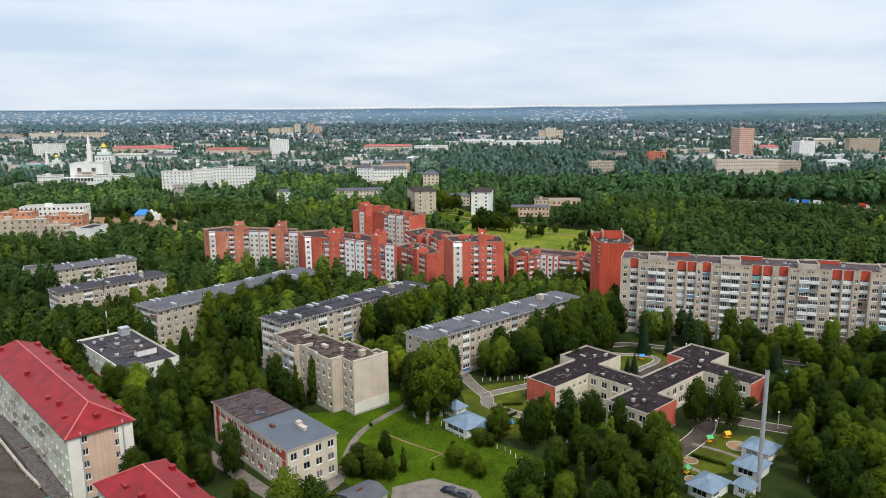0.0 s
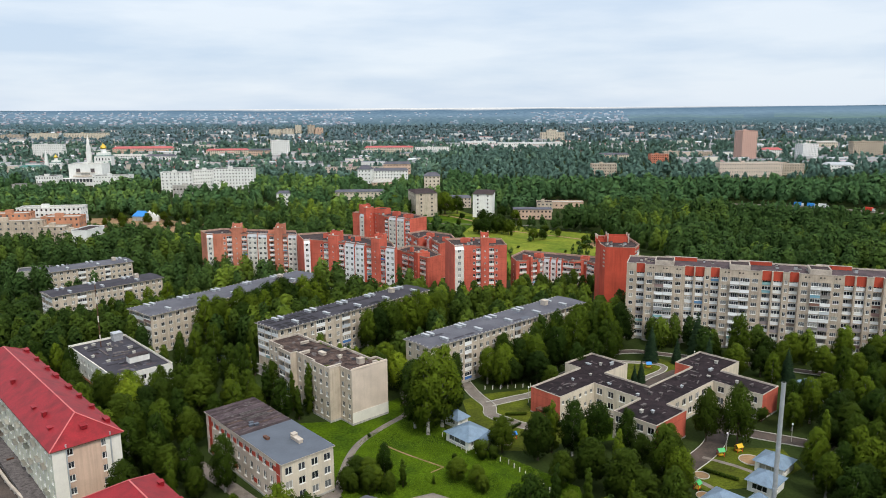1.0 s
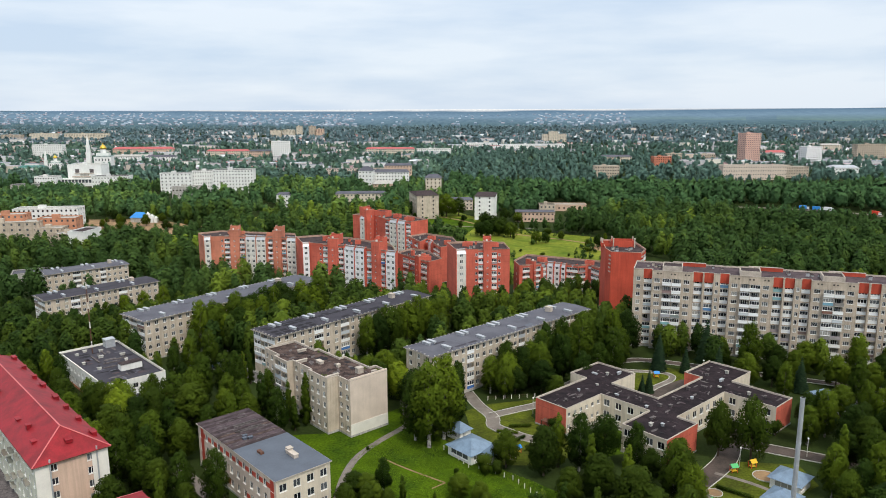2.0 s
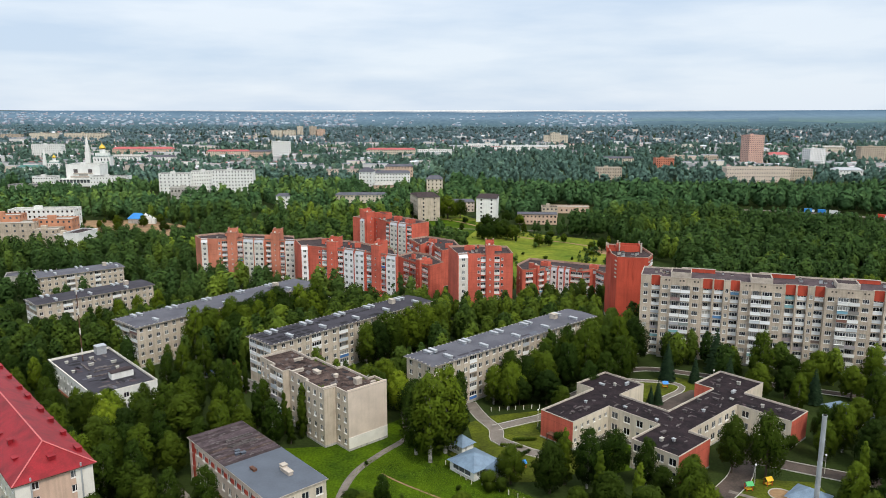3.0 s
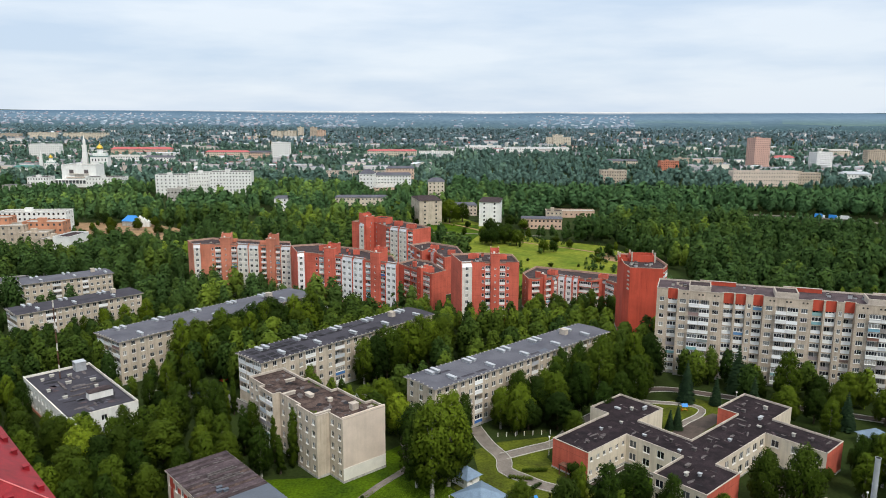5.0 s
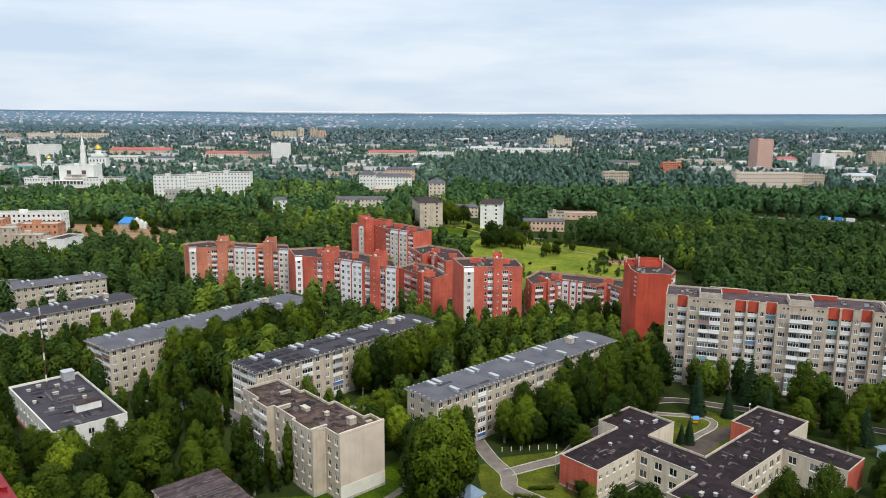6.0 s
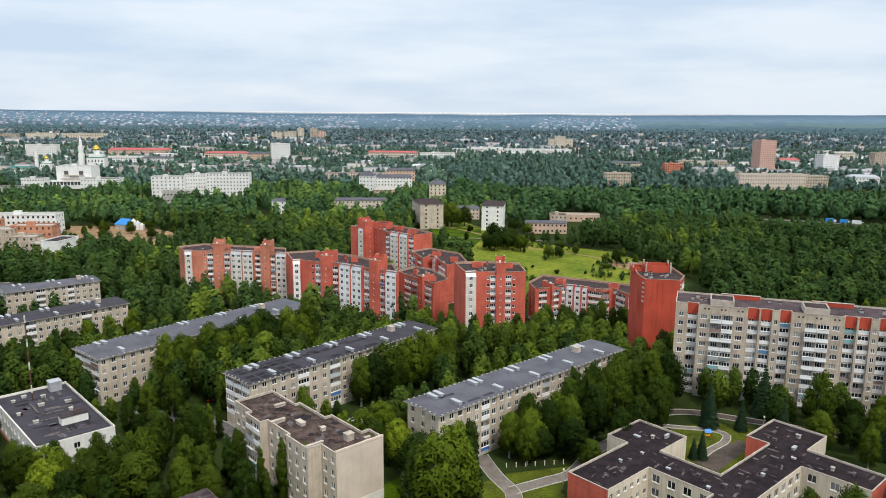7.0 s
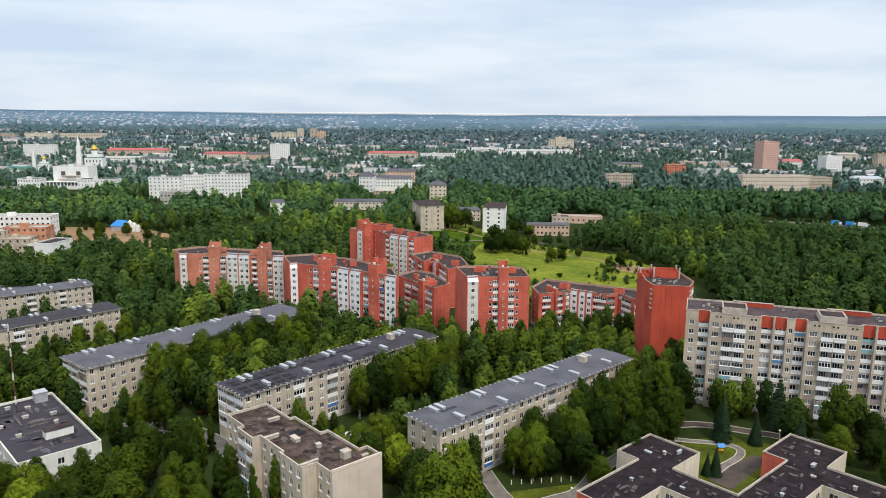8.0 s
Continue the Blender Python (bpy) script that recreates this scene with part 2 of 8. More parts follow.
M = {
    "red_brick": surface("red_brick", (0.67, 0.15, 0.098), 0.85, 0.16, 0.12, 9, 0.2, streak=0.16, band=2.8),
    "deep_red_brick": surface("deep_red_brick", (0.56, 0.088, 0.050), 0.85, 0.14, 0.10, 9, 0.2, streak=0.16),
    "orange_brick": surface("orange_brick", (0.66, 0.245, 0.155), 0.85, 0.16, 0.12, 9, 0.2, streak=0.14, band=2.8),
    "grey_panel": surface("grey_panel", (0.58, 0.485, 0.385), 0.85, 0.14, 0.2, 7, 0.15, streak=0.18, band=2.8),
    "beige_brick": surface("beige_brick", (0.61, 0.52, 0.415), 0.85, 0.12, 0.25, 9, 0.2, streak=0.2),
    "pale_plaster": surface("pale_plaster", (0.68, 0.57, 0.48), 0.8, 0.08, 0.2, 6, 0.08, streak=0.05),
    "pink_plaster": surface("pink_plaster", (0.66, 0.47, 0.36), 0.8, 0.07, 0.2, 6, 0.08, streak=0.12),
    "cream_plaster": surface("cream_plaster", (0.69, 0.61, 0.49), 0.8, 0.08, 0.2, 6, 0.08, streak=0.14),
    "white_wall": surface("white_wall", (0.84, 0.84, 0.81), 0.8, 0.06, 0.2, 6, 0.08, streak=0.1),
    "pale_panel": surface("pale_panel", (0.74, 0.71, 0.65), 0.7, 0.09, 0.4, 6, 0.06, streak=0.14),
    "white_panel": surface("white_panel", (0.88, 0.87, 0.87), 0.7, 0.07, 0.4, 6, 0.06, streak=0.1),
    "whitewash": surface("whitewash", (0.78, 0.75, 0.68), 0.8, 0.06, 0.4, 6, 0.06),
    "tower_brick": surface("tower_brick", (0.66, 0.42, 0.35), 0.85, 0.1, 0.12, 9, 0.2),
    "brick_cap": surface("brick_cap", (0.50, 0.33, 0.26), 0.85, 0.18, 0.6, 6, 0.15),
    "new_brick": surface("new_brick", (0.58, 0.27, 0.16), 0.85, 0.14, 0.2, 9, 0.2),
    "red_trim": surface("red_trim", (0.50, 0.07, 0.04), 0.7, 0.08, 0.4, 6, 0.06),
    "bitumen": surface("bitumen", (0.070, 0.052, 0.053), 0.9, 0.3, 0.6, 3, 0.35, stain=(0.030, 0.022, 0.024), spec=0.12),
    "old_bitumen": surface("old_bitumen", (0.115, 0.080, 0.070), 0.95, 0.36, 0.45, 3, 0.5, stain=(0.018, 0.013, 0.013), spec=0.1),
    "brown_felt": surface("brown_felt", (0.105, 0.078, 0.086), 0.9, 0.3, 0.3, 3, 0.3, stain=(0.05, 0.038, 0.043), spec=0.12),
    "black_felt": surface("black_felt", (0.034, 0.024, 0.028), 0.9, 0.34, 0.35, 3, 0.4, stain=(0.011, 0.009, 0.011), spec=0.12),
    "tar_patch": surface("tar_patch", (0.022, 0.021, 0.026), 0.8, 0.3, 0.8, 4, 0.2, spec=0.2),
    "slate_felt": surface("slate_felt", (0.112, 0.113, 0.135), 0.8, 0.14, 0.16, 3, 0.2, stain=(0.07, 0.07, 0.09)),
    "dark_felt": surface("dark_felt", (0.050, 0.046, 0.060), 0.85, 0.22, 0.22, 3, 0.25, stain=(0.028, 0.026, 0.035)),
    "blue_felt": surface("blue_felt", (0.105, 0.122, 0.155), 0.7, 0.1, 0.15, 3, 0.12),
    "red_roof": surface("red_roof", (0.30, 0.012, 0.020), 0.55, 0.2, 0.3, 4, 0.12, stain=(0.17, 0.008, 0.012), spec=0.3),
    "blue_roof": surface("blue_roof", (0.19, 0.27, 0.37), 0.5, 0.14, 0.6, 5, 0.12, spec=0.4),
    "green_roof": surface("green_roof", (0.06, 0.20, 0.17), 0.5, 0.12, 0.5, 5, 0.12),
    "concrete": surface("concrete", (0.52, 0.50, 0.46), 0.85, 0.16, 0.6, 6, 0.15, streak=0.2),
    "parapet": surface("parapet", (0.55, 0.48, 0.41), 0.85, 0.16, 0.6, 6, 0.15),
    "galvanised": surface("galvanised", (0.52, 0.54, 0.57), 0.45, 0.1, 0.9, 6, 0.05, metal=0.35, spec=0.5),
    "pvc": surface("pvc", (0.80, 0.80, 0.78), 0.5, 0.04, 1.0, 8, 0.02, spec=0.4),
    "old_felt": surface("old_felt", (0.15, 0.13, 0.13), 0.9, 0.3, 1.2, 5, 0.3),
    "asphalt": surface("asphalt", (0.15, 0.14, 0.135), 0.9, 0.2, 0.3, 4, 0.2),
    "path": surface("path", (0.225, 0.195, 0.17), 0.9, 0.18, 0.4, 4, 0.2),
    "kerb": surface("kerb", (0.55, 0.53, 0.48), 0.85, 0.12, 0.6, 6, 0.1),
    "lawn": surface("lawn", (0.074, 0.128, 0.005), 0.95, 0.42, 0.13, 1.6, 0.6, stain=(0.026, 0.056, 0.005), spec=0.05),
    "meadow": surface("meadow", (0.21, 0.235, 0.030), 0.95, 0.3, 0.035, 0.3, 0.5, stain=(0.075, 0.130, 0.014), spec=0.05),
    "worn_lawn": surface("worn_lawn", (0.105, 0.128, 0.014), 0.95, 0.4, 0.16, 1.6, 0.6, stain=(0.050, 0.060, 0.012), spec=0.05),
    "undergrowth": surface("undergrowth", (0.035, 0.055, 0.014), 0.95, 0.26, 0.06, 1.5, 0.5, stain=(0.020, 0.028, 0.008), spec=0.05),
    "yard_asphalt": surface("yard_asphalt", (0.105, 0.080, 0.068), 0.9, 0.3, 0.2, 3, 0.25, stain=(0.045, 0.038, 0.034)),
    "balcony_paint": varied("balcony_paint", [(0.0, (0.16, 0.16, 0.14)), (0.3, (0.46, 0.44, 0.38)), (0.5, (0.10, 0.06, 0.04)), (0.75, (0.55, 0.53, 0.46)), (1.0, (0.08, 0.10, 0.08))], 0.7, 0.3),
    "pale_green_plaster": surface("pale_green_plaster", (0.66, 0.66, 0.54), 0.8, 0.1, 0.25, 6, 0.08, streak=0.15),
    "sand": surface("sand", (0.34, 0.215, 0.115), 0.95, 0.2, 0.1, 1.5, 0.3, stain=(0.20, 0.13, 0.07)),
    "bark": surface("bark", (0.11, 0.085, 0.06), 0.9, 0.25, 1.2, 8, 0.4),
    "birch_bark": surface("birch_bark", (0.50, 0.48, 0.44), 0.85, 0.3, 2.0, 8, 0.3, stain=(0.10, 0.09, 0.08)),
    "rust": surface("rust", (0.16, 0.075, 0.05), 0.8, 0.25, 1.0, 6, 0.2),
    "gold": surface("gold", (0.80, 0.55, 0.10), 0.25, 0.06, 1.0, 6, 0.02, metal=0.9),
    "tyre": surface("tyre", (0.02, 0.02, 0.02), 0.8, 0.1, 3, 9, 0.1),
    "car_navy": surface("car_navy", (0.015, 0.018, 0.05), 0.25, 0.05, 1, 9, 0.0, spec=0.6),
    "car_grey": surface("car_grey", (0.06, 0.065, 0.075), 0.25, 0.05, 1, 9, 0.0, spec=0.6),
    "car_white": surface("car_white", (0.75, 0.76, 0.78), 0.3, 0.04, 1, 9, 0.0, spec=0.6),
    "car_blue": surface("car_blue", (0.08, 0.15, 0.35), 0.3, 0.04, 1, 9, 0.0, spec=0.6),
    "play_yellow": surface("play_yellow", (0.80, 0.50, 0.03), 0.5, 0.05, 2, 9, 0.0),
    "play_red": surface("play_red", (0.65, 0.06, 0.03), 0.5, 0.05, 2, 9, 0.0),
    "play_green": surface("play_green", (0.08, 0.45, 0.15), 0.5, 0.05, 2, 9, 0.0),
    "play_blue": surface("play_blue", (0.04, 0.25, 0.65), 0.5, 0.05, 2, 9, 0.0),
    "glass": varied("glass", [(0.0, (0.010, 0.012, 0.016)), (0.55, (0.03, 0.035, 0.045)), (0.8, (0.12, 0.13, 0.14)), (1.0, (0.36, 0.35, 0.32))], 0.08, 0.6),
    "loggia_paint": varied("loggia_paint", [(0.0, (0.87, 0.88, 0.89)), (0.68, (0.80, 0.79, 0.76)), (0.8, (0.45, 0.50, 0.55)), (0.88, (0.22, 0.10, 0.07)), (0.94, (0.25, 0.48, 0.50)), (1.0, (0.05, 0.16, 0.50))], 0.6, 0.3),
    "far_house": varied("far_house", [(0.0, (0.42, 0.43, 0.44)), (0.4, (0.66, 0.66, 0.66)), (0.7, (0.62, 0.52, 0.44)), (0.85, (0.84, 0.84, 0.83)), (1.0, (0.72, 0.66, 0.52))], 0.8, 0.2, True),
    # outskirts walls and roofs: blue haze is put into the base colours
    "hazed_house": varied("hazed_house", [(0.0, (0.18, 0.25, 0.32)), (0.6, (0.28, 0.35, 0.42)), (0.88, (0.33, 0.31, 0.35)), (1.0, (0.46, 0.54, 0.61))], 0.8, 0.2, True),
    "far_roof": varied("far_roof", [(0.0, (0.20, 0.21, 0.24)), (0.45, (0.32, 0.33, 0.37)), (0.62, (0.36, 0.13, 0.11)), (0.7, (0.30, 0.24, 0.22)), (0.85, (0.48, 0.51, 0.56)), (1.0, (0.66, 0.69, 0.73))], 0.7, 0.3, True),
    "leaf_linden": foliage("leaf_linden", (0.0135, 0.028, 0.005), (0.027, 0.051, 0.008), (0.11, 0.155, 0.013), 0.85),
    "leaf_birch": foliage("leaf_birch", (0.0185, 0.038, 0.006), (0.036, 0.068, 0.009), (0.135, 0.19, 0.014), 0.9),
    "leaf_willow": foliage("leaf_willow", (0.17, 0.24, 0.018), (0.27, 0.34, 0.025), (0.26, 0.33, 0.02), 0.4),
    "leaf_spruce": foliage("leaf_spruce", (0.016, 0.034, 0.018), (0.038, 0.070, 0.032), (0.04, 0.07, 0.025), 0.4),
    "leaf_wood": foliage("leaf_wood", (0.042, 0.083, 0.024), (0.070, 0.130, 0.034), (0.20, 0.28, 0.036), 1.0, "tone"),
    # the next three carry aerial haze in the leaf colour, stronger farther out
    "leaf_mid_hazed": foliage("leaf_mid_hazed", (0.066, 0.140, 0.056), (0.100, 0.195, 0.074), (0.20, 0.31, 0.07), 1.0, "tone"),
    "leaf_far_hazed": foliage("leaf_far_hazed", (0.110, 0.195, 0.165), (0.155, 0.255, 0.205), (0.21, 0.33, 0.22), 0.85, "tone"),
    "leaf_distant_hazed": foliage("leaf_distant_hazed", (0.175, 0.265, 0.295), (0.215, 0.315, 0.340), (0.24, 0.34, 0.33), 0.6, "tone"),
    "leaf_belt": foliage("leaf_belt", (0.024, 0.048, 0.011), (0.044, 0.083, 0.016), (0.15, 0.21, 0.022), 0.95, "tone"),
    "faded_red": surface("faded_red", (0.50, 0.13, 0.13), 0.7, 0.14, 0.2, 4, 0.1),
    "grass_blades": foliage("grass_blades", (0.055, 0.120, 0.007), (0.115, 0.215, 0.012), (0.22, 0.26, 0.03), 0.5, "", False),
}


# ---- building tools ----
class Shape:
    """Gathers faces with material slots and turns them into one mesh."""

    def __init__(self):
        self.v, self.f, self.m = [], [], []

    def face(self, pts, slot=0):
        k = len(self.v)
        self.v.extend(tuple(p) for p in pts)
        self.f.append(tuple(range(k, k + len(pts))))
        self.m.append(slot)

    def box(self, x0, x1, y0, y1, z0, z1, slot=0):
        k = len(self.v)
        self.v.extend([(x0, y0, z0), (x1, y0, z0), (x1, y1, z0), (x0, y1, z0), (x0, y0, z1), (x1, y0, z1), (x1, y1, z1), (x0, y1, z1)])
        for q in ((0, 3, 2, 1), (4, 5, 6, 7), (0, 1, 5, 4), (1, 2, 6, 5), (2, 3, 7, 6), (3, 0, 4, 7)):
            self.f.append(tuple(k + i for i in q))
            self.m.append(slot)

    def prism(self, poly, z0, z1, slot=0, top=None):
        n = len(poly)
        k = len(self.v)
        self.v.extend([(x, y, z0) for x, y in poly] + [(x, y, z1) for x, y in poly])
        for i in range(n):
            j = (i + 1) % n
            self.f.append((k + i, k + j, k + n + j, k + n + i))
            self.m.append(slot)
        self.f.append(tuple(range(k + n, k + 2 * n)))
        self.m.append(slot if top is None else top)

    def tube(self, rings, sides=8, slot=0):
        """rings: (x, y, z, radius) from the foot up."""
        k = len(self.v)
        for x, y, z, r in rings:
            self.v.extend((x + r * math.cos(2 * math.pi * i / sides), y + r * math.sin(2 * math.pi * i / sides), z) for i in range(sides))
        for a in range(len(rings) - 1):
            for i in range(sides):
                j = (i + 1) % sides
                self.f.append((k + a * sides + i, k + a * sides + j, k + (a + 1) * sides + j, k + (a + 1) * sides + i))
                self.m.append(slot)
        self.f.append(tuple(k + (len(rings) - 1) * sides + i for i in range(sides)))
        self.m.append(slot)

    def mesh(self, name, mats):
        me = bpy.data.meshes.new(name)
        me.from_pydata(self.v, [], self.f)
        for m in mats:
            me.materials.append(m)
        if len(mats) > 1:
            me.polygons.foreach_set("material_index", self.m)
        me.update()
        return me


def part(name, shape, mats, parent, label="", at=None):
    """Links a Shape (or a ready mesh) as one mesh object under a thing or a part."""
    me = shape if isinstance(shape, bpy.types.Mesh) else shape.mesh(name, mats if isinstance(mats, (list, tuple)) else [mats])
    ob = new(name, me)
    ob.parent = parent
    if at is not None:
        ob.matrix_basis = at
    return tagged(ob, label)


def thing(name, label, category, at, group="", kind=""):
    ob = new(name)
    ob.empty_display_size = 0.5
    ob.matrix_basis = at
    return tagged(ob, label, category, group, kind)


def land(x, y):
    """The height of the ground: level near by, a long fall to the north-west, a slow rise to the horizon."""
    u = min(max((y - 0.35 * x - 250) / 180, 0), 1)
    z = -10 * u * u * (3 - 2 * u)
    d = math.hypot(x, y)
    return z + (70 * (d - 1500) / 3400 if d > 1500 else 0)


def inset(poly, d):
    """The outline moved inwards by d (outwards: minus)."""
    n, out = len(poly), []
    for i in range(n):
        a, b, c = Vector(poly[i - 1]), Vector(poly[i]), Vector(poly[(i + 1) % n])
        e1, e2 = (b - a).normalized(), (c - b).normalized()
        n1, n2 = Vector((-e1.y, e1.x)), Vector((-e2.y, e2.x))
        s = n1 + n2
        k = 2 * d / max(s.length_squared, 0.3)
        out.append((b.x + s.x * k, b.y + s.y * k))
    return out


def wall_frame(p, q):
    """Pose of a wall from p to q: x along it, y into the building."""
    return pose(p[0], p[1], 0, 0, 0, math.degrees(math.atan2(q[1] - p[1], q[0] - p[0])))


PANES = {}


FAR_PANES = {}


def joined_pane(frame_mesh, w, h):
    """A far window: frame and pane in one mesh."""
    me = frame_mesh.copy()
    v = [tuple(a.co) for a in me.vertices]
    f = [tuple(p.vertices) for p in me.polygons]
    k = len(v)
    v += [(0.02, 0.07, 0.02), (w - 0.02, 0.07, 0.02), (w - 0.02, 0.07, h - 0.02), (0.02, 0.07, h - 0.02)]
    f.append((k, k + 1, k + 2, k + 3))
    out = bpy.data.meshes.new("window")
    out.from_pydata(v, [], f)
    out.materials.append(M["pvc"])
    out.materials.append(M["glass"])
    out.polygons[len(f) - 1].material_index = 1
    return out


def window(parent, at, w, h, bars=1, far=False):
    """A window: white frame with mullions, a sill, and its pane set back."""
    key = (round(w, 2), round(h, 2), bars)
    if key not in PANES:
        s = Shape()
        t = 0.09
        xs = [0.0, t]
        for i in range(bars):
            c = w * (i + 1) / (bars + 1)
            xs += [c - t / 2, c + t / 2]
        xs += [w - t, w]
        zs = [0.0, t, h - t, h]
        n = len(xs)
        s.v = [(x, y, z) for y in (0.0, 0.12) for z in zs for x in xs]
        for j in range(3):
            for i in range(n - 1):
                k = j * n + i
                if j != 1 or i % 2 == 0:
                    s.f.append((k, k + 1, k + n + 1, k + n))
                else:
                    o = 4 * n
                    s.f += [(k, k + 1, k + 1 + o, k + o), (k + n + 1, k + n, k + n + o, k + n + 1 + o), (k + n, k, k + o, k + n + o), (k + 1, k + n + 1, k + n + 1 + o, k + 1 + o)]
        # the sill hangs on the lower edge
        k = len(s.v)
        s.v += [(-0.05, -0.2, -0.03), (w + 0.05, -0.2, -0.03), (-0.05, -0.2, -0.1), (w + 0.05, -0.2, -0.1)]
        s.f += [(k, k + 1, n - 1, 0), (k + 2, k + 3, k + 1, k)]
        s.m = [0] * len(s.f)
        g = Shape()
        g.face([(0.02, 0.07, 0.02), (w - 0.02, 0.07, 0.02), (w - 0.02, 0.07, h - 0.02), (0.02, 0.07, h - 0.02)])
        PANES[key] = (s.mesh("window", [M["pvc"]]), g.mesh("pane", [M["glass"]]))
    f, g = PANES[key]
    ob = part("window", f, None, parent, at=at)
    if far:
        ob.data = FAR_PANES.setdefault(key, joined_pane(f, w, h))
    else:
        part("pane", g, None, ob)
    return ob


def wall(parent, p, q, z0, z1, mats, holes=(), deep=0.2, name="wall", label=""):
    """A wall from p to q with real openings: holes are (s0, s1, zlow, zhigh, depth, back). Rows share their heights."""
    length = math.hypot(q[0] - p[0], q[1] - p[1])
    s = Shape()
    rows = sorted({(h[2], h[3]) for h in holes})
    z = z0
    for lo, hi in rows:
        if lo > z + 1e-4:
            s.face([(0, 0, z), (length, 0, z), (length, 0, lo), (0, 0, lo)])
        x = 0
        for a, b, _, _, dp, back in sorted(h for h in holes if h[2] == lo and h[3] == hi):
            if a > x + 1e-4:
                s.face([(x, 0, lo), (a, 0, lo), (a, 0, hi), (x, 0, hi)])
            s.face([(a, 0, lo), (b, 0, lo), (b, dp, lo), (a, dp, lo)])
            s.face([(a, dp, hi), (b, dp, hi), (b, 0, hi), (a, 0, hi)])
            s.face([(a, 0, lo), (a, dp, lo), (a, dp, hi), (a, 0, hi)])
            s.face([(b, dp, lo), (b, 0, lo), (b, 0, hi), (b, dp, hi)])
            if back:
                s.face([(a, dp, lo), (b, dp, lo), (b, dp, hi), (a, dp, hi)], 1)
            x = b
        if length > x + 1e-4:
            s.face([(x, 0, lo), (length, 0, lo), (length, 0, hi), (x, 0, hi)])
        z = hi
    if z1 > z:
        s.face([(0, 0, z), (length, 0, z), (length, 0, z1), (0, 0, z1)])
    return part(name, s, mats, parent, label, wall_frame(p, q))


def even(length, n, w, margin=None):
    """n openings of width w spread evenly along a length."""
    gap = length / n
    return [(gap * (i + 0.5) - w / 2, gap * (i + 0.5) + w / 2) for i in range(n)]


LOGGIAS = {}


def loggia_front(parent, at, w, glazed, rise=1.0, far=False):
    """The parapet of a loggia or balcony; glazed ones carry a framed strip of windows above it."""
    key = ("p", round(w, 2), rise)
    if key not in LOGGIAS:
        s = Shape()
        s.box(0, w, -0.05, 0.06, 0.0, rise)
        s.box(-0.03, w + 0.03, -0.08, 0.08, rise, rise + 0.06)
        LOGGIAS[key] = s.mesh("loggia_parapet", [M["loggia_paint"]])
    ob = part("loggia_parapet", LOGGIAS[key], None, parent, at=at)
    if glazed:
        window(ob, pose(0.02, 0, rise + 0.07), w - 0.04, 1.3, max(2, round(w / 0.85) - 1), far)
    return ob


def side(parent, p, q, z0, storeys, sh, z1, mat, style="blank", n=0, w=1.4, h=1.45, sill=0.9, first=0, rng=None, back="concrete", bars=1, skip=(), far=False):
    """One side of a building in one of the usual dresses."""
    length = math.hypot(q[0] - p[0], q[1] - p[1])
    fr = wall_frame(p, q)
    rng = rng or random.Random(round(length * 100) + storeys)
    holes, puts = [], []
    if style in ("win", "small", "mixed"):
        ww, hh = (0.7, 0.7) if style == "small" else (w, h)
        for k in range(first, storeys):
            lo = z0 + k * sh + (1.2 if style == "small" else sill)
            for i, (a, b) in enumerate(even(length, n, ww)):
                if (k, i) in skip:
                    continue
                holes.append((a, b, lo, lo + hh, 0.22, False))
                puts.append(("w", a, lo, ww, hh))
    elif style == "loggia":
        for k in range(first, storeys):
            lo = z0 + k * sh + 0.15
            for a, b in even(length, n, length / n - 0.3):
                holes.append((a, b, lo, lo + 2.45, 1.1, True))
                puts.append(("l", a, lo, b - a, rng.random() < 0.6))
    m = M[mat]
    wall(parent, p, q, z0, z1, [m, M[back]], holes)
    for o in puts:
        if o[0] == "w":
            window(parent, fr @ pose(o[1], 0.10, o[2]), o[3], o[4], bars if o[3] > 0.9 else 0, far)
        else:
            loggia_front(parent, fr @ pose(o[1], 0.0, o[2]), o[3], o[4], far=far)
            if not o[4]:
                window(parent, fr @ pose(o[1] + 0.25, 1.0, o[2] + 0.55), min(1.5, o[3] - 0.5), 1.6, 1, far)


def flat_roof(parent, poly, z1, mat="bitumen", cap="parapet", drop=0.45, thick=0.24):
    """A felted roof below a parapet with a coping all round."""
    s = Shape()
    inner = inset(poly, thick)
    s.face([(x, y, z1 - drop) for x, y in inset(poly, 0.05)])
    part("roof", s, M[mat], parent)
    c = Shape()
    o = inset(poly, -0.07)
    n = len(poly)
    for i in range(n):
        j = (i + 1) % n
        c.face([(*o[i], z1), (*o[j], z1), (*o[j], z1 + 0.13), (*o[i], z1 + 0.13)])
        c.face([(*o[i], z1 + 0.13), (*o[j], z1 + 0.13), (*inner[j], z1 + 0.13), (*inner[i], z1 + 0.13)])
        c.face([(*inner[i], z1 + 0.13), (*inner[j], z1 + 0.13), (*inner[j], z1 - drop), (*inner[i], z1 - drop)])
    part("coping", c, M[cap], parent)


def felt_patch(parent, x, y, z, w, d, turn, rng):
    """A torn strip of paler felt that lies on a roof."""
    s = Shape()
    n = 9
    ring = []
    for i in range(n):
        a = 2 * math.pi * i / n
        k = rng.uniform(0.6, 1.1)
        ring.append((w / 2 * k * math.cos(a), d / 2 * k * math.sin(a)))
    s.prism(ring, 0.0, 0.03)
    return part("felt_patch", s, M["old_felt"], parent, at=pose(x, y, z + 0.004, 0, 0, turn))


